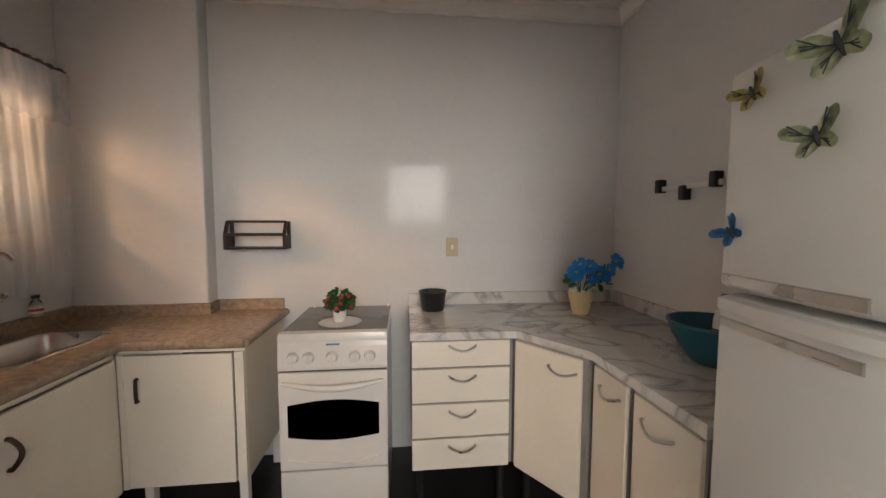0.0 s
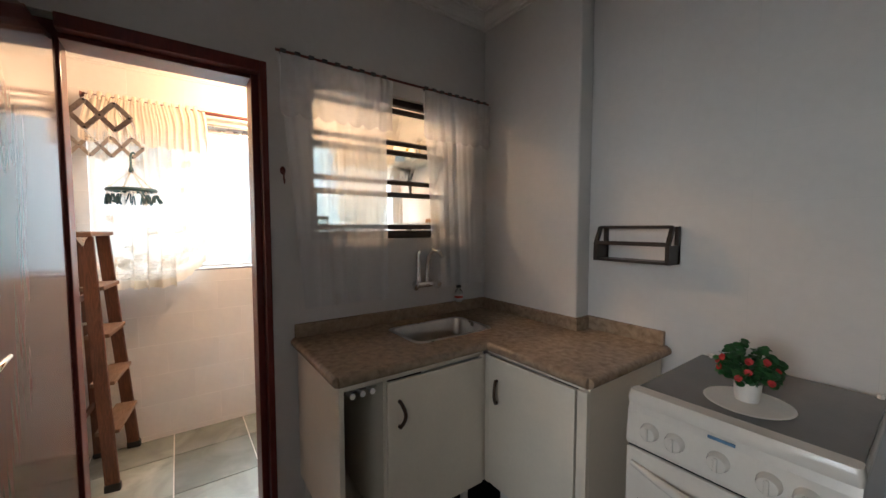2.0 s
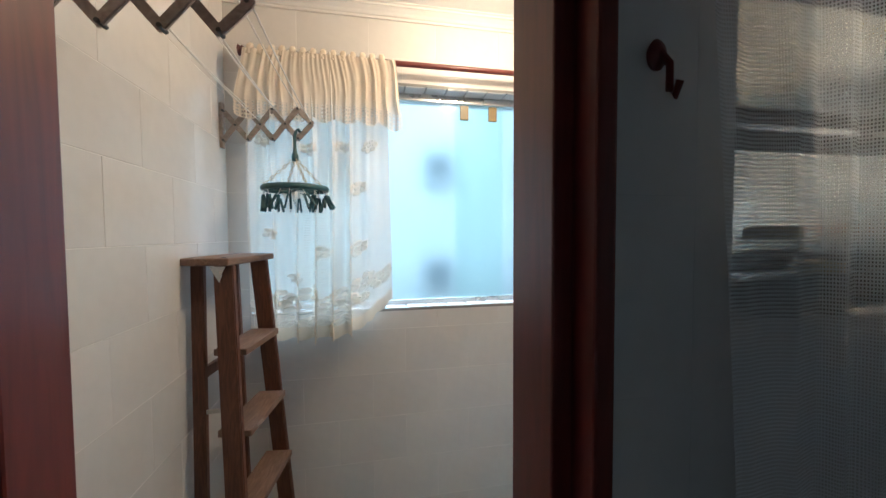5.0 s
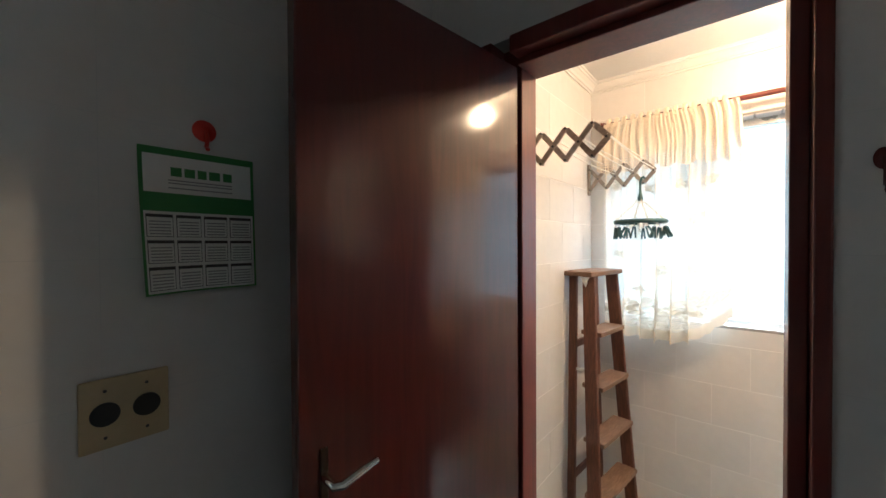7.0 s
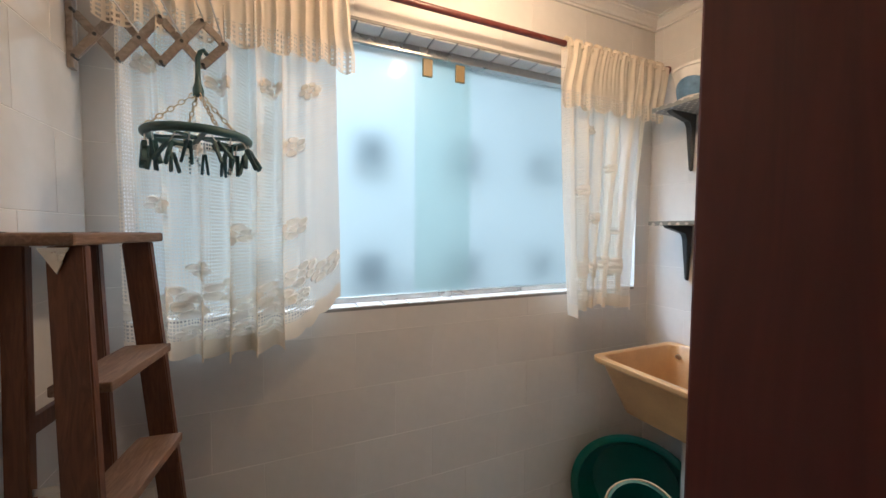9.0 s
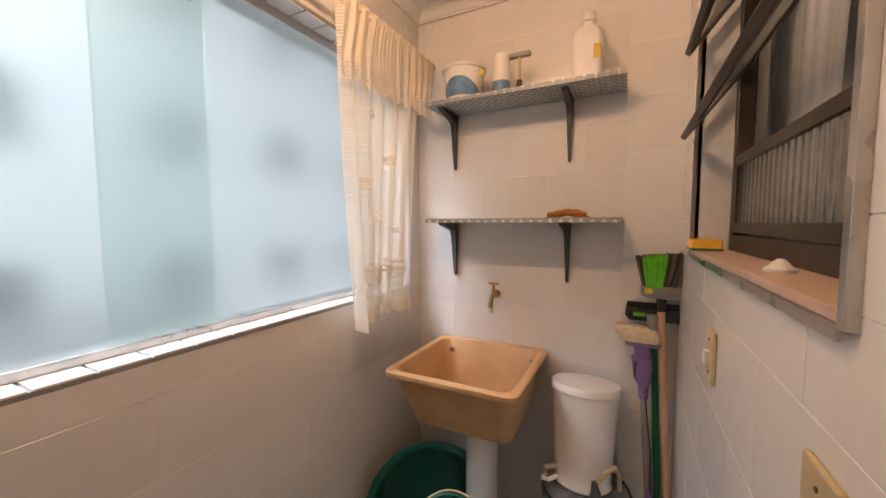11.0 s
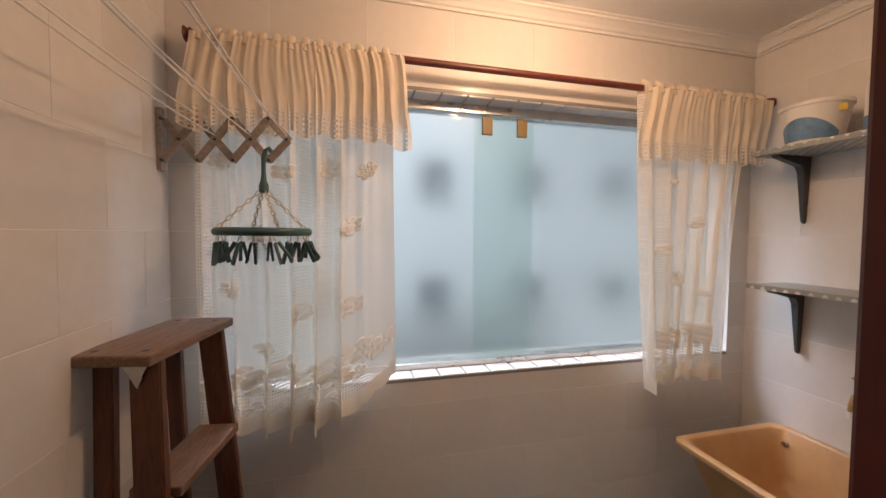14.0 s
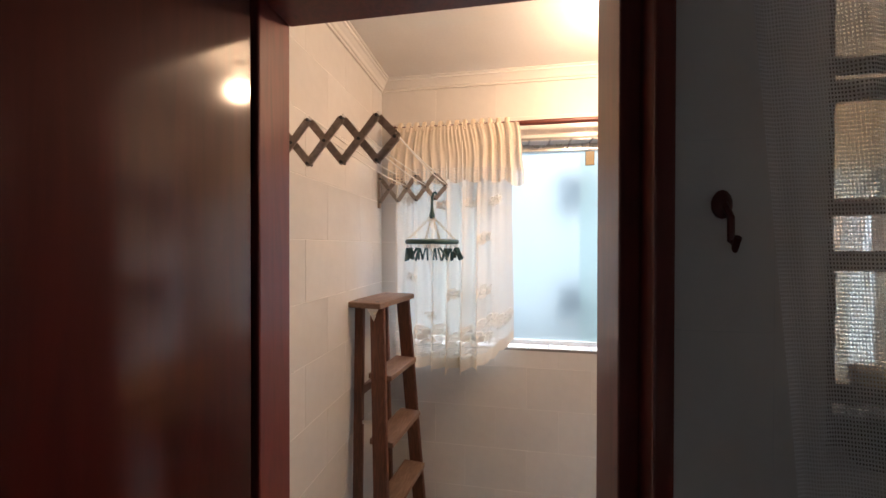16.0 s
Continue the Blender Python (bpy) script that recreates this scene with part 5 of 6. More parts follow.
part("holder", lathe([(0.0, 0.0), (0.05, 0.0), (0.05, -0.012), (0.024, -0.02), (0.022, -0.05), (0.0, -0.05)], 20), M_WHITEPL, la, "", True)
part("bulb", lathe([(0.0, -0.05), (0.014, -0.052), (0.018, -0.07), (0.03, -0.09), (0.033, -0.11), (0.028, -0.13), (0.012, -0.142), (0.0, -0.144)], 20), M_BULB, la, "glowing warm bulb", True).visible_shadow = False

# accordion drying rack on the south wall
RY0 = LS
ack = thing("drying_rack", "grey wooden accordion drying rack with nylon lines", "drying rack", 0, 0, 0)
STEP, RB, RT = 0.098, 1.852, 1.968
for rx, SKEW in ((-2.19, 0.03), (-3.04, 0.26)):
    part("wall_strip", box(rx - 0.012, rx + 0.012, RY0, RY0 + 0.014, 1.822, 2.0, 0.002), M_GREYWOOD, ack)
    for k in range(4):
        y0 = RY0 + 0.014 + STEP * k
        y1 = y0 + STEP
        if k < 3:
            for dx, (za, zb) in ((-0.006, (RT, RB)), (0.006, (RB, RT))):
                part("slat", bar((rx + dx + SKEW * (y0 - RY0), y0, za), (rx + dx + SKEW * (y1 - RY0), y1, zb), 0.02, 0.009, up=(0, 1, 0), b=0.002), M_GREYWOOD, ack)
        else:
            zm = (RT + RB) / 2
            for dx, za in ((-0.006, RT), (0.006, RB)):
                part("slat", bar((rx + dx + SKEW * (y0 - RY0), y0, za), (rx + dx + SKEW * (y0 + STEP / 2 - RY0), y0 + STEP / 2 + 0.006, zm), 0.02, 0.009, up=(0, 1, 0), b=0.002), M_GREYWOOD, ack)
        for py, pz in ((y0, RT), (y0, RB), (y0 + STEP / 2, (RT + RB) / 2)):
            part("pivot", tube([(rx - 0.013 + SKEW * (py - RY0), py, pz), (rx + 0.013 + SKEW * (py - RY0), py, pz)], 0.0045, 8), M_IRON, ack)
for k, (py, pz) in enumerate([(RY0 + 0.014 + STEP * i, RT + 0.012) for i in (1, 2, 3)] + [(RY0 + 0.014 + STEP * (i + 0.5), (RT + RB) / 2 + 0.012) for i in (1, 2, 3)]):
    x0, x1 = -2.19 + 0.03 * (py - RY0), -3.04 + 0.26 * (py - RY0)
    pts = [(x0 + (x1 - x0) * i / 12, py, pz - 0.012 * math.sin(math.pi * i / 12)) for i in range(13)]
    part("line", tube(pts, 0.002, 6), M_LINE, ack, "", True)

# ring with pegs hanging from the rack
pg = thing("peg_hanger", "round teal plastic sock hanger with clothes pegs", "peg hanger", -2.925, 1.185, 1.652)
pr = 0.114
part("ring", tube([(pr * math.cos(2 * math.pi * k / 36), pr * math.sin(2 * math.pi * k / 36), 0.0) for k in range(36)], 0.011, 10, closed=True), M_PEGTEAL, pg, "", True)
for k in range(3):
    t = math.pi * k / 3 + 0.3
    part("spoke", bar((pr * math.cos(t), pr * math.sin(t), 0.0), (-pr * math.cos(t), -pr * math.sin(t), 0.0), 0.006, 0.012), M_PEGTEAL, pg)
part("knob", lathe([(0.0, 0.105), (0.012, 0.108), (0.013, 0.125), (0.008, 0.14), (0.006, 0.16), (0.0, 0.16)], 14), M_PEGTEAL, pg, "", True)
part("hook", tube([(0, 0, 0.155), (0, 0, 0.205), (0.0, 0.006, 0.222), (0.0, 0.014, 0.228), (0.0, 0.021, 0.218)], 0.006, 8), M_PEGTEAL, pg, "", True)
for k in range(4):
    t = 2 * math.pi * k / 4 + 0.5
    ch = bmesh.new()
    a, b2 = Vector((0.008 * math.cos(t), 0.008 * math.sin(t), 0.112)), Vector((pr * math.cos(t), pr * math.sin(t), 0.008))
    n = 9
    for j in range(n):
        p, q = a.lerp(b2, j / n), a.lerp(b2, (j + 1.15) / n)
        d = (q - p).normalized()
        s = d.cross(Vector((0, 0, 1))).normalized() if j % 2 else d.cross(d.cross(Vector((0, 0, 1)))).normalized()
        mid, ln = (p + q) / 2, (q - p).length / 2
        tube([mid + d * ln * math.cos(2 * math.pi * i / 10) + s * 0.005 * math.sin(2 * math.pi * i / 10) for i in range(10)], 0.0016, 5, ch, closed=True)
    part("chain", ch, M_CREAMPOT, pg, "pale plastic chain", True)
for k in range(16):
    t = 2 * math.pi * k / 16
    sw, spread = random.uniform(-0.5, 0.5), random.uniform(0.006, 0.02)
    m = pose(pr * math.cos(t) * random.choice((1.0, 1.0, 0.6)), pr * math.sin(t), -0.012, math.degrees(random.uniform(-0.45, 0.45)), math.degrees(sw) * 0.9, math.degrees(t))
    peg = part("peg", bar((0, -spread * 0.3, -0.018), (0, -spread, -0.075), 0.011, 0.006, up=(1, 0, 0), b=0.001), M_PEGTEAL, pg)
    peg.matrix_local = m
    o = part("jaw", bar((0, spread * 0.3, -0.018), (0, spread, -0.075), 0.011, 0.006, up=(1, 0, 0), b=0.001), M_PEGTEAL, peg)
    o = part("link", tube([(0, 0, 0.01), (0, 0, -0.02)], 0.0018, 6), M_STEEL, peg)

# step ladder
ld = thing("step_ladder", "old brown wooden step ladder folded against the tiled wall", "ladder", 0, 0, 0)
T0, T1 = Vector((-2.714, 1.0, 1.378)), Vector((-2.961, 1.037, 1.378))
F0, F1 = Vector((-2.60, 1.07, 0.012)), Vector((-3.06, 1.125, 0.012))
R0, R1 = Vector((-2.735, 0.915, 1.378)), Vector((-2.97, 0.94, 1.378))
B0, B1 = Vector((-2.675, 0.923, 0.0)), Vector((-3.04, 0.955, 0.0))
for a, b2 in ((T0, F0), (T1, F1)):
    part("front_rail", bar(b2, a, 0.062, 0.022, up=(0.14, 0.99, 0), b=0.003), M_LADDER, ld)
    part("foot_cap", bar(b2 - Vector((0, 0, 0.012)), b2 + Vector((0, 0, 0.03)), 0.07, 0.03, up=(0.14, 0.99, 0), b=0.003), M_BLACK, ld, "black rubber foot")
for a, b2 in ((R0, B0), (R1, B1)):
    part("rear_rail", bar(b2, a, 0.04, 0.022, up=(0.14, 0.99, 0), b=0.003), M_LADDER, ld)
    part("foot_cap", bar(b2, b2 + Vector((0, 0, 0.035)), 0.046, 0.028, up=(0.14, 0.99, 0), b=0.003), M_BLACK, ld, "black rubber foot")
for z in (0.31, 0.575, 0.835, 1.095):
    u = z / 1.378
    a, b2 = F0.lerp(T0, u), F1.lerp(T1, u)
    tr = part("tread", box(-(a - b2).length / 2 + 0.012, (a - b2).length / 2 - 0.012, -0.055, 0.05, -0.011, 0.011, 0.003), M_TREAD, ld, "worn pale tread")
    tr.matrix_local = pose((a.x + b2.x) / 2, (a.y + b2.y) / 2, z, 0, 0, math.degrees(math.atan2(a.y - b2.y, a.x - b2.x)))
    part("tie_rod", tube([b2 - Vector((0, 0, 0.02)), a - Vector((0, 0, 0.02))], 0.003, 6), M_IRON, ld)
for z in (0.35, 1.02):
    u = z / 1.378
    part("rear_slat", bar(B0.lerp(R0, u), B1.lerp(R1, u), 0.035, 0.014), M_LADDER, ld)
tb = part("top_board", box(-0.172, 0.172, -0.082, 0.082, 0.0, 0.024, 0.005), M_TREAD, ld, "worn pale top board")
tb.matrix_local = pose(-2.845, 0.975, 1.379, 0, 0, -9)
for bx in (-0.135, 0.135):
    for by in (-0.05, 0.05):
        part("screw", tube([(bx, by, 0.0235), (bx, by, 0.0255)], 0.007, 10), M_IRON, tb)
part("hinge_plate", prism([(0, 0), (0.05, 0), (0.03, 0.05)], 0.0, 0.003), M_STEEL, ld, "steel hinge plate").matrix_local = pose(-2.70, 0.96, 1.375, -90, 0, 81)
part("spreader", bar((-2.675, 1.03, 0.92), (-2.715, 0.92, 0.90), 0.014, 0.003), M_STEEL, ld)

# curtains on the laundry window
CX, CZ = -3.02, 2.205
lr = thing("curtain_rod", "red-brown wooden curtain rod with turned ends", "curtain rod", CX, 0, CZ)
part("rod", tube([(0, 0.988, 0), (0, 3.10, 0.0)], 0.012, 14), M_RODWOOD, lr, "", True)
for yy, s in ((0.988, -1), (3.10, 1)):
    part("finial", tube([(0, yy, 0), (0, yy + s * 0.008, 0), (0, yy + s * 0.012, 0), (0, yy + s * 0.022, 0), (0, yy + s * 0.026, 0)], [0.012, 0.02, 0.014, 0.022, 0.012], 14), M_RODWOOD, lr, "", True)
for yy in (1.01, 3.06):
    part("bracket", tube([(0, yy, 0), (-0.074, yy, 0)], 0.008, 8), M_RODWOOD, lr)


def motif(bm, at, u, v, w, h, s, n=6):
    """A sewn flower: domed petals round a boss, lying on the cloth."""
    def spot(cy, cz, lift):
        return bm.verts.new(at(min(0.995, max(0.005, u + cy / w)), v + cz / h) + Vector((lift, 0, 0)))

    def dome(cy, cz, ry, rz):
        outer = [spot(cy + ry * math.cos(2 * math.pi * j / 10), cz + rz * math.sin(2 * math.pi * j / 10), 0.003) for j in range(10)]
        inner = [spot(cy + 0.72 * ry * math.cos(2 * math.pi * j / 10), cz + 0.72 * rz * math.sin(2 * math.pi * j / 10), 0.009) for j in range(10)]
        mid = spot(cy, cz, 0.006)
        for j in range(10):
            bm.faces.new((outer[j], outer[(j + 1) % 10], inner[(j + 1) % 10], inner[j]))
            bm.faces.new((inner[j], inner[(j + 1) % 10], mid))

    for k in range(n):
        t = 2 * math.pi * k / n + 0.4 + 3 * u
        dome(0.95 * s * math.cos(t), 0.7 * s * math.sin(t), 0.5 * s, 0.42 * s)
    dome(0.0, 0.0, 0.36 * s, 0.32 * s)


def lace_curtain(label, top, bot, zbot, folds, seed, amp, motifs, flat=2.0, pull=0.0, droop=0.0):
    cu = thing("lace_curtain", label, "curtain", 0, 0, 0, group="laundry curtains")
    hang = (top, bot, CX + 0.002, CZ + 0.01, zbot, folds, amp)
    part("cloth", drape(*hang, 180, 30, seed, 0.012, folds * 1.9, flat, pull), M_LACE, cu, "", True)
    vtop, vbot = (top[0] - 0.005, top[1] + 0.016), (top[0] - 0.03, top[1] + 0.055 - pull * 0.15)
    low = lambda z: (lambda u: z - droop * max(0.0, (u - 0.75) / 0.25) ** 2)
    part("valance", drape(vtop, vbot, CX + 0.034, CZ - 0.004, low(2.0), folds * 2.3, amp * 0.2, 220, 8, seed + 1), M_LACEDENSE, cu, "dense gathered cream valance", True)
    upper = cloth_point(vtop, vbot, CX + 0.034, CZ - 0.004, low(2.0), folds * 2.3, amp * 0.2, seed + 1)
    bm = bmesh.new()
    uv = bm.loops.layers.uv.new("weave")
    nu, nv = 220, 6
    wide = (vbot[1] - vbot[0]) * 1.3
    deep = lambda u: 0.05 + 0.022 * abs(math.sin(math.pi * u * 7.0))
    g = [[bm.verts.new(upper(i / nu, 1.0) + Vector((0.002 * j / nv, 0, -deep(i / nu) * j / nv))) for j in range(nv + 1)] for i in range(nu + 1)]
    for i in range(nu):
        for j in range(nv):
            f = bm.faces.new((g[i][j], g[i + 1][j], g[i + 1][j + 1], g[i][j + 1]))
            for loop, (a, b2) in zip(f.loops, ((i, j), (i + 1, j), (i + 1, j + 1), (i, j + 1))):
                loop[uv].uv = (a / nu * wide, b2 / nv * 0.07)
    part("valance_edge", bm, M_LACEEDGE, cu, "open scalloped lace edge", True)
    for k in range(int(folds * 2.2)):
        y = top[0] + 0.02 + (top[1] - top[0] - 0.04) * k / (folds * 2.2 - 1)
        part("tab", tube([(CX - 0.016, y, CZ - 0.02), (CX - 0.018, y, CZ + 0.008), (CX, y, CZ + 0.022), (CX + 0.02, y, CZ + 0.008), (CX + 0.024, y, CZ - 0.025)], [0.011, 0.011, 0.012, 0.011, 0.014], 8), M_LACEDENSE, cu, "", True)
    at = cloth_point(*hang, seed, 0.012, folds * 1.9, flat, pull)
    bm = bmesh.new()
    rows = [[bm.verts.new(at(i / 180, 0.955 + 0.045 * j / 3) + Vector((0.003, 0, 0))) for j in range(4)] for i in range(181)]
    for i in range(180):
        for j in range(3):
            bm.faces.new((rows[i][j], rows[i + 1][j], rows[i + 1][j + 1], rows[i][j + 1]))
    part("hem", bm, M_LACEDENSE, cu, "dense scalloped hem", True)
    for y, z, s in motifs:
        bm = bmesh.new()
        u, v = (y - bot[0]) / (bot[1] - bot[0]), (CZ - z) / (CZ - 1.09)
        motif(bm, at, min(0.93, max(0.06, u)), v, bot[1] - bot[0], 1.1, s)
        part("flower_motif", bm, M_LACEMOTIF, cu, "", True)
    return cu


rnd = random.Random(4)
ml = [(1.06, 1.86, 0.024), (1.22, 1.84, 0.024), (1.35, 1.85, 0.022), (1.47, 1.83, 0.026), (1.15, 1.66, 0.024), (1.42, 1.67, 0.028), (1.07, 1.5, 0.024), (1.26, 1.43, 0.028), (1.42, 1.42, 0.03), (1.16, 1.33, 0.026)]
ml += [(1.04 + 0.058 * k + rnd.uniform(-0.01, 0.01), 1.225 + 0.035 * (k % 2) + rnd.uniform(-0.012, 0.012), 0.033) for k in range(9)]
ml += [(1.06 + 0.075 * k, 1.155 + (0.05 if k > 4 else 0.0), 0.02) for k in range(6)]
lace_curtain("cream net lace curtain with flower motifs and scalloped valance", (0.99, 1.555), (1.0, 1.55), lambda u: 1.06 - 0.02 * math.sin(3 * u) + (0.15 * max(0.0, (u - 0.62) / 0.38) ** 1.5), 6.5, 11, 0.05, ml, flat=0.7, droop=0.035)
mr = [(2.62, 1.86, 0.02), (2.72, 1.7, 0.02), (2.58, 1.6, 0.022), (2.64, 1.48, 0.026), (2.76, 1.42, 0.02)] + [(2.56 + 0.05 * k, 1.25 + 0.03 * (k % 2), 0.03) for k in range(6)] + [(2.6 + 0.07 * k, 1.15, 0.02) for k in range(4)]
lace_curtain("narrow cream net lace curtain drawn in at one side", (2.47, 3.07), (2.51, 2.89), lambda u: 1.05 + 0.035 * math.sin(3 * u), 5, 21, 0.042, mr, pull=0.42)

# shelves
SHY = 2.925


def shelf(z, label):
    sh = thing("wall_shelf", label, "shelf", 0, 0, 0, group="laundry shelves")
    part("board", box(-2.945, -2.15, SHY, LN - 0.001, z, z + 0.018, 0.0015), M_SHELF, sh)
    for bx in (-2.885, -2.36):
        br = bmesh.new()
        prof = [(LN - 0.002, z), (LN - 0.002, z - 0.25), (LN - 0.008, z - 0.258), (LN - 0.022, z - 0.25), (LN - 0.035, z - 0.06), (LN - 0.05, z - 0.035), (LN - 0.16, z - 0.012), (LN - 0.175, z)]
        half = lambda zz: 0.0045 + 0.0085 * min(1.0, (zz - z + 0.258) / 0.22)
        a = [br.verts.new((bx - half(zz), y, zz)) for y, zz in prof]
        b2 = [br.verts.new((bx + half(zz), y, zz)) for y, zz in prof]
        for k in range(len(prof)):
            br.faces.new((a[k], a[(k + 1) % len(prof)], b2[(k + 1) % len(prof)], b2[k]))
        br.faces.new(a)
        br.faces.new(b2[::-1])
        bmesh.ops.bevel(br, geom=br.edges[:], offset=0.002, segments=1, affect="EDGES")
        part("bracket", br, M_IRON, sh, "dark grey moulded bracket")


shelf(1.955, "upper wall shelf in grey patterned film on dark brackets")
shelf(1.446, "lower wall shelf in grey patterned film on dark brackets")
UT, LT = 1.973, 1.464
tub = thing("plastic_tub", "white plastic tub with blue print on the shelf", "tub", -2.79, 3.0, UT)
part("tub", lathe([(0.0, 0.0), (0.07, 0.0), (0.073, 0.008), (0.092, 0.12), (0.097, 0.122), (0.097, 0.134), (0.09, 0.134), (0.086, 0.115), (0.068, 0.01), (0.0, 0.008)], 32), M_WHITEPL, tub, "", True)
bm = bmesh.new()
n = 18
lo = [bm.verts.new((0.0745 * math.cos(radians(200 + 150 * k / n)), 0.0745 * math.sin(radians(200 + 150 * k / n)), 0.008)) for k in range(n + 1)]
up = []
for k in range(n + 1):
    h = 0.02 + 0.055 * math.sin(math.pi * k / n)
    r = 0.0745 + 0.019 * h / 0.12
    up.append(bm.verts.new((r * math.cos(radians(200 + 150 * k / n)), r * math.sin(radians(200 + 150 * k / n)), 0.008 + h)))
for k in range(n):
    bm.faces.new((lo[k], lo[k + 1], up[k + 1], up[k]))
part("print", bm, M_BLUEINK, tub, "blue-grey printed wave")
bm = box(0.045, 0.07, -0.083, -0.078, 0.09, 0.112, 0.001)
part("sticker", bm, M_YELLOWINK, tub, "yellow sticker").matrix_local = pose(0.0, 0.02, 0, 0, 0, 28)
can = thing("spray_can", "tall white canister with blue base print on the shelf", "canister", -2.617, 2.99, UT)
part("can", lathe([(0.0, 0.0), (0.033, 0.0), (0.034, 0.004), (0.034, 0.15), (0.032, 0.158), (0.0, 0.16)], 24), M_WHITEPL, can, "", True)
part("print", lathe([(0.0345, 0.005), (0.0348, 0.006), (0.0348, 0.048), (0.0345, 0.05)], 24), M_BLUEINK, can, "blue-grey printed band")
pu = thing("hand_scraper", "small T-shaped window scraper with a dark base on the shelf", "scraper", -2.545, 3.0, UT)
part("base", lathe([(0.0, 0.0), (0.042, 0.0), (0.042, 0.008), (0.02, 0.022), (0.011, 0.03), (0.011, 0.05), (0.0, 0.05)], 18), M_BLACK, pu, "black flared rubber base", True)
part("stem", tube([(0, 0, 0.048), (0, 0, 0.14)], 0.006, 10), M_CREAMPOT, pu)
part("head", box(-0.045, 0.045, -0.012, 0.012, 0.14, 0.158, 0.003), M_CABGREY, pu)
wb = thing("spray_bottle", "tall white plastic bottle with a yellow label on the shelf", "bottle", -2.285, 3.005, UT)
part("bottle", loft([ring(-0.05, 0.05, -0.035, 0.035, 0.02, 0.0), ring(-0.052, 0.052, -0.037, 0.037, 0.02, 0.01), ring(-0.052, 0.052, -0.037, 0.037, 0.02, 0.15), ring(-0.045, 0.045, -0.032, 0.032, 0.02, 0.18), ring(-0.022, 0.022, -0.02, 0.02, 0.012, 0.2), ring(-0.022, 0.022, -0.02, 0.02, 0.012, 0.215)], cap_first=True), M_WHITEPL, wb, "", True)
part("cap", lathe([(0.0, 0.216), (0.026, 0.216), (0.026, 0.246), (0.02, 0.25), (0.0, 0.25)], 18), M_WHITEPL, wb, "", True)
part("label", box(0.022, 0.048, -0.0385, -0.037, 0.07, 0.12, 0.0005), M_YELLOWINK, wb, "small yellow label")
cl = thing("folded_cloth", "crumpled ochre cleaning cloth on the lower shelf", "cloth", -2.345, 3.0, LT)
bm = bmesh.new()
g = []
for i in range(21):
    col = []
    for j in range(13):
        u, v = i / 20 * 2 - 1, j / 12 * 2 - 1
        r = min(1.0, math.hypot(u, v * 0.9))
        h = 0.036 * max(0.0, 1 - r ** 3) * (0.72 + 0.28 * math.sin(9 * v + 3 * u)) + 0.004 * noise.noise(Vector((u * 3, v * 3, 1)))
        col.append(bm.verts.new((u * 0.082 * (1 + 0.06 * math.sin(7 * v)), v * 0.05, max(0.001, h))))
    g.append(col)
for i in range(20):
    for j in range(12):
        bm.faces.new((g[i][j], g[i + 1][j], g[i + 1][j + 1], g[i][j + 1]))
part("cloth", bm, M_CLOTH, cl, "", True)
part("fold", tube([(-0.07, -0.03, 0.012), (-0.03, -0.045, 0.016), (0.02, -0.042, 0.02), (0.07, -0.02, 0.012)], [0.008, 0.012, 0.012, 0.008], 10), M_CLOTH, cl, "", True)

# tap over the tank
gt = thing("garden_tap", "small aged brass wall tap above the washing tank", "tap", -2.675, LN, 1.115)
part("flange", tube([(0, -0.002, 0), (0, -0.008, 0)], 0.018, 16), M_BRASS, gt)
part("body", tube([(0, -0.006, 0), (0, -0.05, 0), (0, -0.075, -0.006), (0, -0.088, -0.03), (0, -0.088, -0.05)], [0.009, 0.011, 0.011, 0.010, 0.011], 12), M_BRASS, gt, "", True)
part("stem", tube([(0, -0.05, 0.0), (0, -0.05, 0.05)], [0.011, 0.006], 10), M_BRASS, gt, "", True)
part("handle", box(-0.024, 0.024, -0.056, -0.044, 0.048, 0.058, 0.004), M_BRASS, gt)
part("nozzle", tube([(0, -0.088, -0.05), (0, -0.088, -0.075)], [0.012, 0.01], 12), M_WHITEPL, gt, "white hose nozzle")

# washing tank
tk = thing("washing_tank", "caramel polyester wall-hung washing tank", "washing tank", 0, 0, 0)
X0, X1, Y0, Y1, ZR = -2.955, -2.43, 2.60, LN - 0.003, 0.885
lo_ = lambda i, z, r=0.04, dy=0.0: ring(X0 + i, X1 - i, Y0 + i + dy, Y1 - i, r, z)
shell = loft([lo_(0.075, 0.635, 0.04, 0.08), lo_(0.06, 0.645, 0.05, 0.06), lo_(0.022, ZR - 0.03, 0.05, 0.0), lo_(0.004, ZR - 0.026, 0.045), lo_(0.0, ZR - 0.02, 0.04), lo_(0.0, ZR - 0.004, 0.04), lo_(0.006, ZR, 0.04), lo_(0.026, ZR, 0.04), lo_(0.032, ZR - 0.006, 0.05), lo_(0.07, 0.72, 0.06, 0.05), lo_(0.1, 0.67, 0.06, 0.07), lo_(0.14, 0.66, 0.05, 0.07)], cap_first=True)
part("basin", shell, M_TANK, tk, "", True)
for bx in (-2.88, -2.50):
    part("fixing_screw", tube([(bx, LN - 0.055, 0.835), (bx, LN - 0.065, 0.833)], 0.011, 14), M_STEEL, tk, "screw cap", True)
part("drain", lathe([(0.0, 0.0), (0.026, 0.0), (0.03, 0.003), (0.03, -0.002)], 16, at=(-2.69, 2.88, 0.662)), M_STEEL, tk)
pd = part("pedestal_pipe", lathe([(0.0, 0.0), (0.07, 0.0), (0.07, 0.02), (0.066, 0.03), (0.066, 0.634), (0.0, 0.634)], 26, at=(-2.66, 2.90, 0.0)), M_WHITEPL, smooth=True)
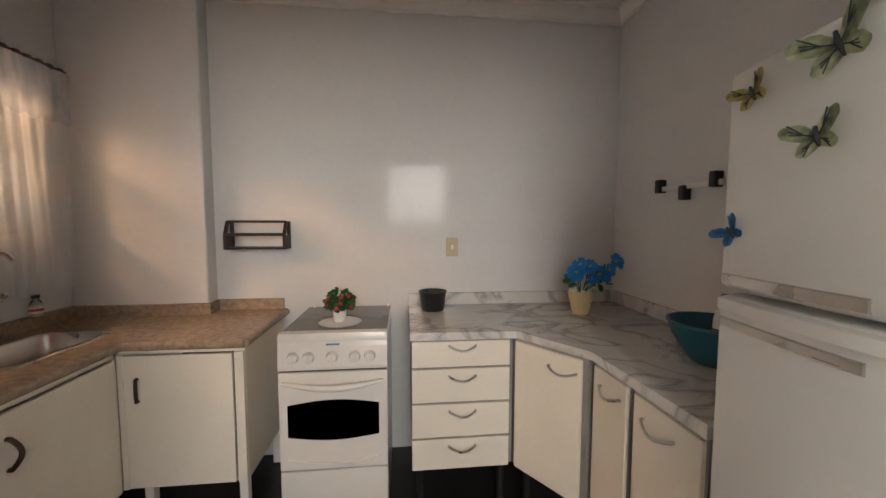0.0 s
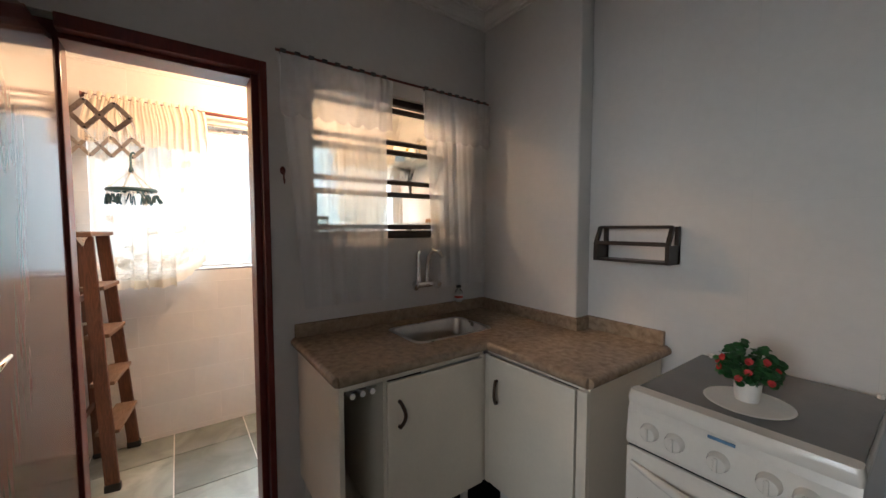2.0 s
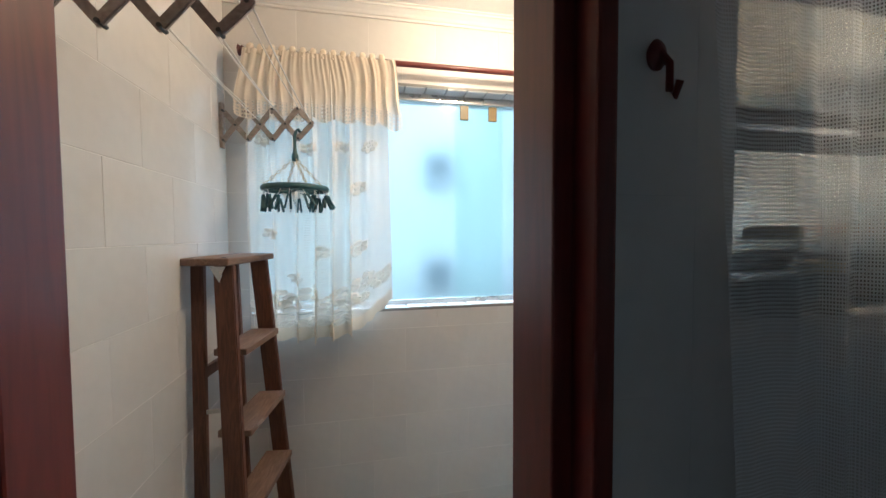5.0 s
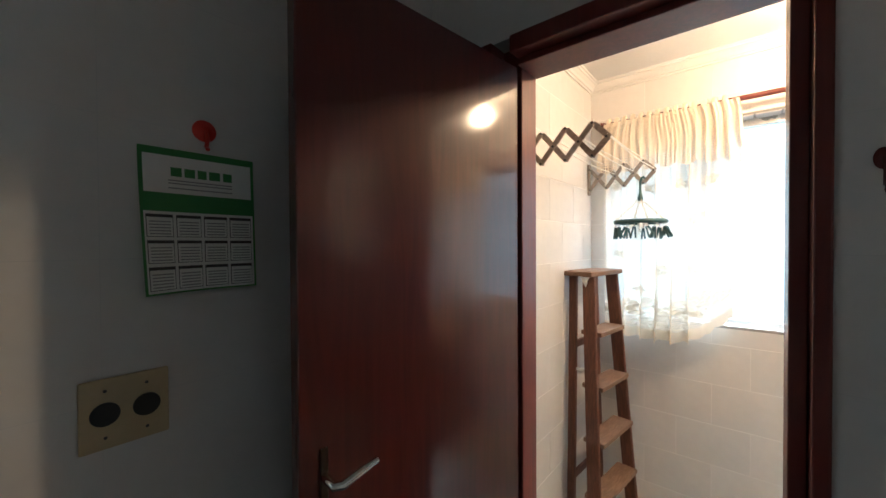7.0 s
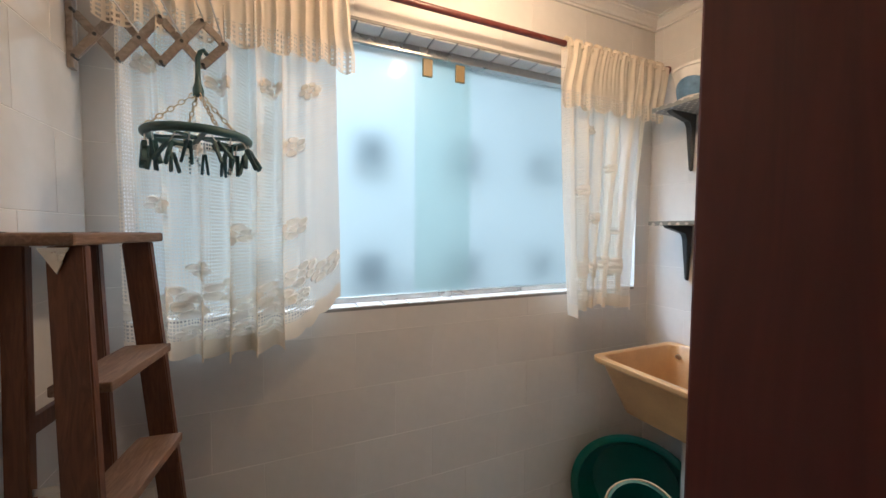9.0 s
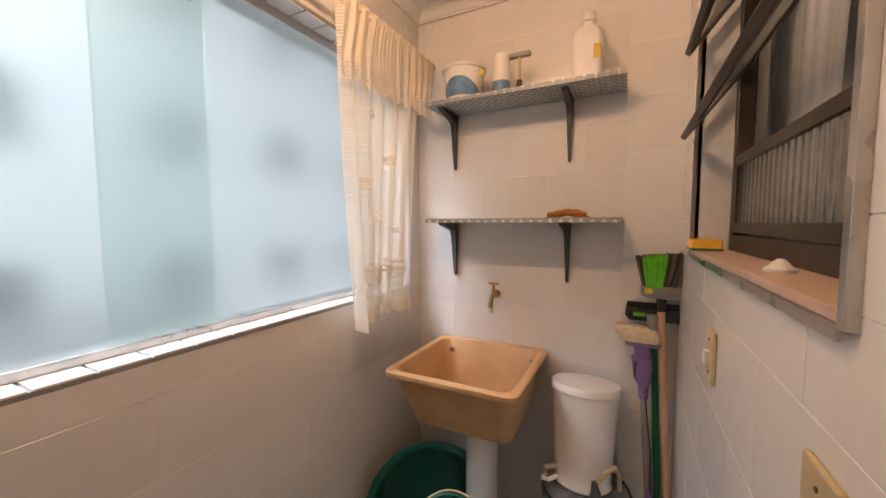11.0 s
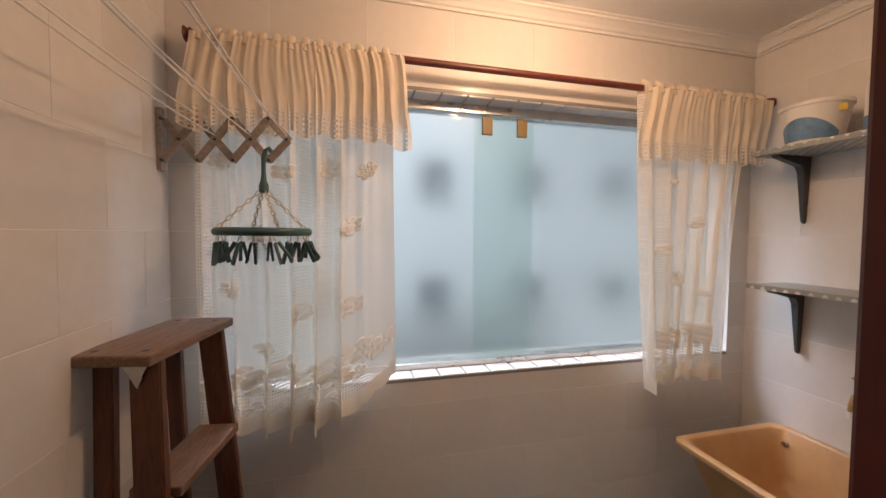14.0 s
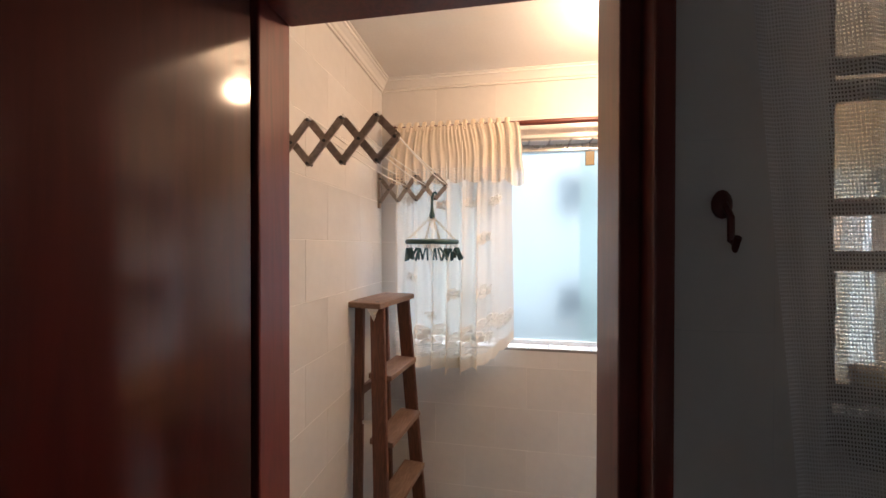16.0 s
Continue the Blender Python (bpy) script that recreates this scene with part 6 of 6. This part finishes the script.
place_thing(pd, "white round pipe support under the washing tank", "pipe")

# teal basin stored on its edge under the tank, and a pail
ba = thing("plastic_basin", "large round teal plastic basin stored on its edge", "basin")
ba.matrix_world = Matrix.Translation((-2.875, 2.80, 0.262)) @ Vector((0.62, -0.77, 0.12)).to_track_quat("Z", "Y").to_matrix().to_4x4() @ Matrix.Scale(0.88, 4)
part("bowl", lathe([(0.0, -0.10), (0.2, -0.10), (0.21, -0.09), (0.268, 0.06), (0.262, 0.06), (0.202, -0.082), (0.0, -0.092)], 48), M_TEAL, ba, "", True)
part("rim", lathe([(0.264, 0.058), (0.29, 0.062), (0.296, 0.056), (0.298, 0.066), (0.285, 0.072), (0.262, 0.066)], 48), M_TEAL, ba, "rolled rim", True)
ba2 = thing("plastic_pail", "dark teal bucket with a pale rope rim", "bucket")
ba2.matrix_world = Matrix.Translation((-2.685, 2.61, 0.31)) @ Vector((0.35, -0.55, 0.75)).to_track_quat("Z", "Y").to_matrix().to_4x4() @ Matrix.Scale(0.9, 4)
part("pail", lathe([(0.0, -0.2), (0.09, -0.2), (0.095, -0.19), (0.125, 0.12), (0.132, 0.122), (0.132, 0.13), (0.12, 0.13), (0.09, -0.18), (0.0, -0.19)], 36), M_TEAL, ba2, "", True)
part("rope", tube([((0.134 + 0.006 * math.sin(radians(3 * a))) * math.cos(radians(a)), 0.134 * math.sin(radians(a)), 0.133 + 0.012 * math.sin(radians(2 * a))) for a in range(0, 360, 10)], 0.0042, 8, closed=True), M_ROPE, ba2, "pale twisted rope", True)

# white pedal bin on a stack of grey mesh laundry bags
bn = thing("pedal_bin", "white enamelled pedal bin with a flat lid, leaning back", "bin", -2.262, 2.935, 0.452, rx=-8.0)
part("bucket", lathe([(0.0, 0.0), (0.1, 0.0), (0.106, 0.008), (0.1, 0.02), (0.103, 0.05), (0.122, 0.335), (0.122, 0.345), (0.0, 0.345)], 36), M_BINWHITE, bn, "", True)
part("lid", lathe([(0.0, 0.344), (0.124, 0.345), (0.129, 0.348), (0.129, 0.37), (0.124, 0.376), (0.09, 0.379), (0.0, 0.381)], 36), M_BINWHITE, bn, "", True)
part("pedal", tube([(-0.085, -0.06, 0.02), (-0.11, -0.10, 0.018), (-0.13, -0.10, 0.02), (-0.125, -0.07, 0.022)], 0.008, 8), M_WHITEPL, bn, "", True)
part("pedal_lever", tube([(-0.09, -0.05, 0.055), (-0.13, -0.09, 0.055)], [0.012, 0.01], 8), M_STEEL, bn, "", True)
part("carry_handle", tube([(0.05, -0.10, 0.03), (0.06, -0.125, 0.07), (0.085, -0.125, 0.11), (0.115, -0.09, 0.12), (0.13, -0.06, 0.08), (0.13, -0.05, 0.03)], 0.008, 10), M_ROPE, bn, "pale wire handle", True)
part("handle_tag", tube([(0.05, -0.13, 0.075), (0.058, -0.136, 0.04), (0.05, -0.14, 0.0), (0.06, -0.135, -0.03)], [0.008, 0.018, 0.022, 0.016], 10), M_IRON, bn, "grey rag tied on the handle", True)
for k, (bx, by, bz, br, bh) in enumerate(((-2.25, 2.955, 0.30, 0.165, 0.15), (-2.27, 2.94, 0.15, 0.175, 0.15), (-2.26, 2.95, 0.0, 0.172, 0.15))):
    bg = thing("mesh_bag", "round grey mesh laundry bag folded under the bin", "bag", bx, by, bz, group="folded bags")
    part("bag", lathe([(0.0, 0.0), (br * 0.8, 0.0), (br * 0.97, bh * 0.15), (br, bh * 0.45), (br * 0.94, bh * 0.8), (br * 0.7, bh * 0.99), (0.0, bh)], 30), M_MESH, bg, "", True)
    part("wire", tube([(br * 0.99 * math.cos(2 * math.pi * j / 30), br * 0.99 * math.sin(2 * math.pi * j / 30), bh * (0.6 + 0.18 * math.sin(2 * math.pi * j / 15 + k))) for j in range(30)], 0.004, 6, closed=True), M_BLACK, bg, "black binding wire", True)

# brooms and mops standing in the corner
bmx = thing("broom", "broom with green and grey bristles and a pine handle, head up", "broom", -2.015, 3.03, 0.0)
part("handle", tube([(0.065, -0.03, 0.0), (0.0, 0.0, 1.135)], 0.0125, 12), M_POLE, bmx, "pine handle", True)
part("socket", tube([(0.001, 0.0, 1.12), (0.0, 0.0, 1.18)], [0.013, 0.019], 12), M_BLACK, bmx, "", True)
part("block", loft([ring(-0.05, 0.055, -0.018, 0.018, 0.012, 1.168), ring(-0.066, 0.074, -0.026, 0.026, 0.016, 1.18), ring(-0.068, 0.08, -0.028, 0.028, 0.016, 1.21), ring(-0.062, 0.074, -0.024, 0.024, 0.014, 1.214)], cap_first=True), M_CABGREY, bmx, "grey plastic block", True)
part("sticker", box(-0.055, -0.03, -0.029, -0.0275, 1.188, 1.206, 0.0005), M_YELLOWINK, bmx, "small coloured sticker")
for name, lo_x, hi_x, y_lo, y_hi, mt, count in (("grey_bristles", -0.062, 0.074, -0.02, 0.022, M_GREYBR, 420), ("green_bristles", -0.05, 0.0, -0.026, -0.018, M_GREENBR, 150)):
    br = bmesh.new()
    for k in range(count):
        x, y = random.uniform(lo_x, hi_x), random.uniform(y_lo, y_hi)
        sp = 1.58 + random.uniform(-0.06, 0.06)
        ex, ey = x * sp + 0.012, y * 1.9
        hgt = 1.318 + 0.022 * (x + 0.06) / 0.13 + random.uniform(-0.006, 0.006)
        tube([(x, y, 1.208), ((x + ex) / 2, (y + ey) / 2, 1.265), (ex, ey, hgt)], [0.0026, 0.0026, 0.002], 4, br)
    part(name, br, mt, bmx)
sq = thing("floor_squeegee", "black floor squeegee with a green handle, head up", "squeegee", -2.035, 3.075, 0.0)
part("handle", tube([(0.05, -0.03, 0.0), (0.0, 0.0, 1.08)], 0.0115, 12), M_GREENPL, sq, "green painted handle", True)
part("head", loft([ring(-0.085, 0.125, -0.03, 0.02, 0.012, 1.075), ring(-0.098, 0.142, -0.035, 0.022, 0.014, 1.09), ring(-0.095, 0.14, -0.03, 0.018, 0.012, 1.122)], cap_first=True), M_BLACK, sq, "", True)
part("blade", box(-0.092, 0.135, -0.012, -0.002, 1.12, 1.142, 0.002), M_BLACK, sq, "black rubber blade")
part("collar", tube([(0.0, -0.025, 1.04), (-0.001, -0.03, 1.105)], [0.02, 0.026], 14), M_CABGREY, sq, "grey collar", True)
part("sticker", box(-0.07, -0.03, -0.0375, -0.0355, 1.093, 1.108, 0.0005), M_GREENBR, sq, "green and white sticker")
mp = thing("sponge_mop", "purple and grey sponge mop with cream head", "mop", -2.085, 3.02, 0.0)
part("pole", tube([(0.075, -0.02, 0.0), (0.022, 0.02, 0.81)], 0.0105, 12), M_CABGREY, mp, "grey metal pole", True)
part("collar", tube([(0.024, 0.018, 0.78), (0.021, 0.02, 0.835)], [0.016, 0.019], 14), M_PURPLE, mp, "", True)
part("body", loft([ring(0.004, 0.04, 0.0, 0.04, 0.01, 0.83), ring(-0.01, 0.05, -0.004, 0.044, 0.014, 0.855), ring(-0.018, 0.052, -0.006, 0.046, 0.014, 0.91), ring(-0.022, 0.05, -0.006, 0.046, 0.012, 0.935), ring(-0.012, 0.042, 0.0, 0.04, 0.01, 0.94), ring(-0.014, 0.042, 0.0, 0.04, 0.01, 0.985)], cap_first=True), M_PURPLE, mp, "purple plastic frame", True)
part("slot", box(-0.012, -0.004, -0.0075, -0.004, 0.865, 0.925, 0.001), M_INK, mp)
part("backing_plate", loft([ring(-0.04, 0.07, -0.012, 0.05, 0.012, 0.985), ring(-0.045, 0.075, -0.015, 0.052, 0.014, 0.993), ring(-0.045, 0.075, -0.015, 0.052, 0.014, 1.0)], cap_first=True), M_PURPLE, mp, "dark purple backing plate", True)
part("sponge", loft([ring(-0.05, 0.07, -0.018, 0.05, 0.02, 1.001), ring(-0.066, 0.074, -0.024, 0.055, 0.022, 1.018), ring(-0.085, 0.06, -0.02, 0.052, 0.022, 1.045), ring(-0.08, 0.0, -0.014, 0.045, 0.018, 1.058)], cap_first=True), M_CREAMFOAM, mp, "cream sponge", True)
part("lower_grip", tube([(0.056, -0.004, 0.30), (0.064, -0.012, 0.37), (0.05, 0.0, 0.44)], [0.012, 0.016, 0.011], 12), M_PURPLE, mp, "purple grip", True)
part("end_sleeve", tube([(0.075, -0.02, 0.0), (0.066, -0.013, 0.14)], 0.0155, 12), M_PURPLE, mp, "pale purple sleeve", True)
part("wire", tube([(0.055, -0.012, 0.44), (0.052, -0.02, 0.58), (0.03, -0.006, 0.79)], 0.003, 6), M_BLACK, mp, "", True)

# switches on the laundry side of the partition, sponge and soap on the ledge
for yy, zz, w, h, lb in ((2.455, 1.152, 0.07, 0.116, "beige rocker switch plate on the laundry wall"), (1.935, 1.155, 0.075, 0.118, "beige switch plate with a lever beside the laundry door")):
    s2 = thing("switch_plate", lb, "switch", LE, yy, zz)
    pt = part("plate", box(-0.008, 0.0, -w / 2, w / 2, -h / 2, h / 2, 0.003), M_BEIGEPL, s2)
    part("switch", box(-0.018, -0.007, -0.009, 0.009, -0.02, 0.012, 0.003), M_WHITEPL if yy > 2 else M_BEIGEPL, pt)
    for z in (-h * 0.32, h * 0.32):
        part("screw", tube([(-0.0075, 0, z), (-0.0095, 0, z)], 0.003, 8), M_IRON, pt)
sg = part("sponge", box(LE - 0.018, LE + 0.052, 2.69, 2.785, WZ0 + 0.003, WZ0 + 0.033, 0.006), M_SPONGEY)
place_thing(sg, "yellow kitchen sponge on the window ledge", "sponge")
part("scouring_pad", box(LE - 0.0185, LE + 0.0525, 2.6895, 2.7855, WZ0 + 0.0025, WZ0 + 0.01, 0.002), M_LEAF, sg, "dark green scouring side")
ss = part("soap_dish", lathe([(0.0, 0.0), (0.02, 0.0), (0.021, 0.005), (0.014, 0.009), (0.009, 0.016), (0.004, 0.02), (0.0, 0.0205)], 18, at=(-1.918, 2.22, WZ0 + 0.0025)), M_WHITEPL, smooth=True)
place_thing(ss, "small white plastic holder on the window ledge", "holder")

# narrow sill on the kitchen side with two jars behind the curtain
ks = part("window_sill", box(-1.828, KW + 0.03, WY0 + 0.001, WY1 - 0.001, WZ0 - 0.004, WZ0 + 0.002, 0.002), M_TILE)
tagged(ks, "narrow pale sill under the kitchen window", "window sill", kind="structure")
for jy, jr, jh in ((1.972, 0.031, 0.115), (2.05, 0.027, 0.07)):
    jar = thing("glass_jar", "clear glass jar with a pale lid on the window sill", "jar", -1.794, jy, WZ0 + 0.0025, group="jars on the sill")
    part("jar", lathe([(0.0, 0.0), (jr * 0.94, 0.0), (jr, 0.006), (jr, jh - 0.03), (jr * 0.84, jh - 0.018), (jr * 0.8, jh - 0.018), (jr * 0.93, jh - 0.032), (jr * 0.93, 0.008), (0.0, 0.006)], 24), M_SOAPGLASS, jar, "", True)
    part("lid", lathe([(0.0, jh - 0.0175), (jr * 0.95, jh - 0.0175), (jr * 0.97, jh - 0.014), (jr * 0.95, jh - 0.002), (0.0, jh)], 24), M_CREAMPOT, jar, "pale metal lid", True)

# ---- wall and floor pieces ----
TH, TW = 0.203, 0.30
tile_wall(w_lwest, axes((0, 1, 0), (0, 0, 1), (1, 0, 0), (LW - 0.006, 0, 0)), (LS, LN, 0.0, LH), [(GY0, GY1, GZ0, GZ1)], TW, TH, 1.02, 0.028, M_TILE, 0.0021, 0.006, 0.0006, 0.0003, 0.5, 0.0012)
tile_wall(w_lnorth, axes((1, 0, 0), (0, 0, 1), (0, -1, 0), (0, LN + 0.006, 0)), (LW, LE, 0.0, LH), [], TW, TH, -2.30, 0.028, M_TILE, 0.0021, 0.006, 0.0006, 0.0003, 0.5, 0.0012)
tile_wall(w_lsouth, axes((-1, 0, 0), (0, 0, 1), (0, 1, 0), (0, LS - 0.006, 0)), (-LE, -LW, 0.0, LH), [], TW, TH, 2.21, 0.028, M_TILE, 0.0021, 0.006, 0.0006, 0.0003, 0.5, 0.0012)
tile_wall(w_mid, axes((0, -1, 0), (0, 0, 1), (-1, 0, 0), (LE + 0.006, 0, 0)), (-LN, -LS, 0.0, LH), [(-D1 - 0.027, -D0 + 0.06, -0.1, DTOP + 0.05), (-WY1, -WY0, WZ0, WZ1)], TW, TH, -2.602, 0.028, M_TILE, 0.0021, 0.006, 0.0006, 0.0003, 0.5, 0.0012)
tile_wall(w_mid, axes((0, 1, 0), (0, 0, 1), (1, 0, 0), (KW - 0.006, 0, 0)), (KS, KN - 0.105, 0.0, KH), [(D0 - 0.06, D1 + 0.027, -0.1, DTOP + 0.05), (WY0, WY1, WZ0, WZ1)], 0.33, 0.25, 0.87, 0.02, M_KTILE, 0.0005, 0.006, 0.0003, 0.0)
tile_wall(w_north, axes((1, 0, 0), (0, 0, 1), (0, -1, 0), (0, KN + 0.006, 0)), (-1.10, KE, 0.0, KH), [], 0.33, 0.25, -1.10, 0.02, M_KTILE, 0.0005, 0.006, 0.0003, 0.0)
tile_wall(w_east, axes((0, -1, 0), (0, 0, 1), (-1, 0, 0), (KE + 0.006, 0, 0)), (-KN, -KS, 0.0, KH), [], 0.33, 0.25, -KN, 0.02, M_KTILE, 0.0005, 0.006, 0.0003, 0.0)
tile_wall(w_south, axes((-1, 0, 0), (0, 0, 1), (0, 1, 0), (0, KS - 0.006, 0)), (-KE, -KW, 0.0, KH), [(-0.70, 0.61, -0.1, 2.12)], 0.33, 0.25, 0.61, 0.02, M_KTILE, 0.0005, 0.006, 0.0003, 0.0)
tile_wall(w_lpier, axes((1, 0, 0), (0, 0, 1), (0, -1, 0), (0, PY + 0.006, 0)), (PX, LE, 0.0, LH), [], TW, TH, PX, 0.09, M_TILE, 0.0021, 0.006, 0.0006, 0.0003, 0.0, 0.0012)
lfloor = tagged(part("floor_laundry", box(-3.1, -1.80, 0.86, 3.14, -0.011, -0.006), M_GROUT), "grey-green slate tiled laundry floor", "floor", kind="structure")
tile_wall(lfloor, axes((1, 0, 0), (0, 1, 0), (0, 0, 1), (0, 0, -0.006)), (-3.09, -1.80, 0.87, 3.13), [], 0.42, 0.42, -3.21, 1.336, M_FLOOR, 0.006)
# mosaic on the sill and the soffit of the laundry window
sill = tagged(part("window_sill", box(LW - 0.22, LW, GY0, GY1, GZ0 - 0.008, GZ0 + 0.003), M_CABGREY), "white mosaic tiled window sill with dark joints", "window sill", kind="structure")
tile_wall(sill, axes((0, 1, 0), (1, 0, 0), (0, 0, 1), (0, 0, GZ0 + 0.003)), (GY0, GY1, LW - 0.21, LW + 0.004), [], 0.097, 0.097, 0.95, LW - 0.093, M_TILE, 0.007, 0.005)
soffit = tagged(part("trim_soffit", box(LW - 0.22, LW, GY0, GY1, GZ1 - 0.003, GZ1 + 0.008), M_CABGREY), "white mosaic tiled window soffit with dark joints", "window soffit", kind="structure")
tile_wall(soffit, axes((0, 1, 0), (-1, 0, 0), (0, 0, -1), (0, 0, GZ1 - 0.003)), (GY0, GY1, -LW, -LW + 0.22), [], 0.097, 0.097, 0.95, -LW, M_TILE, 0.007, 0.005)
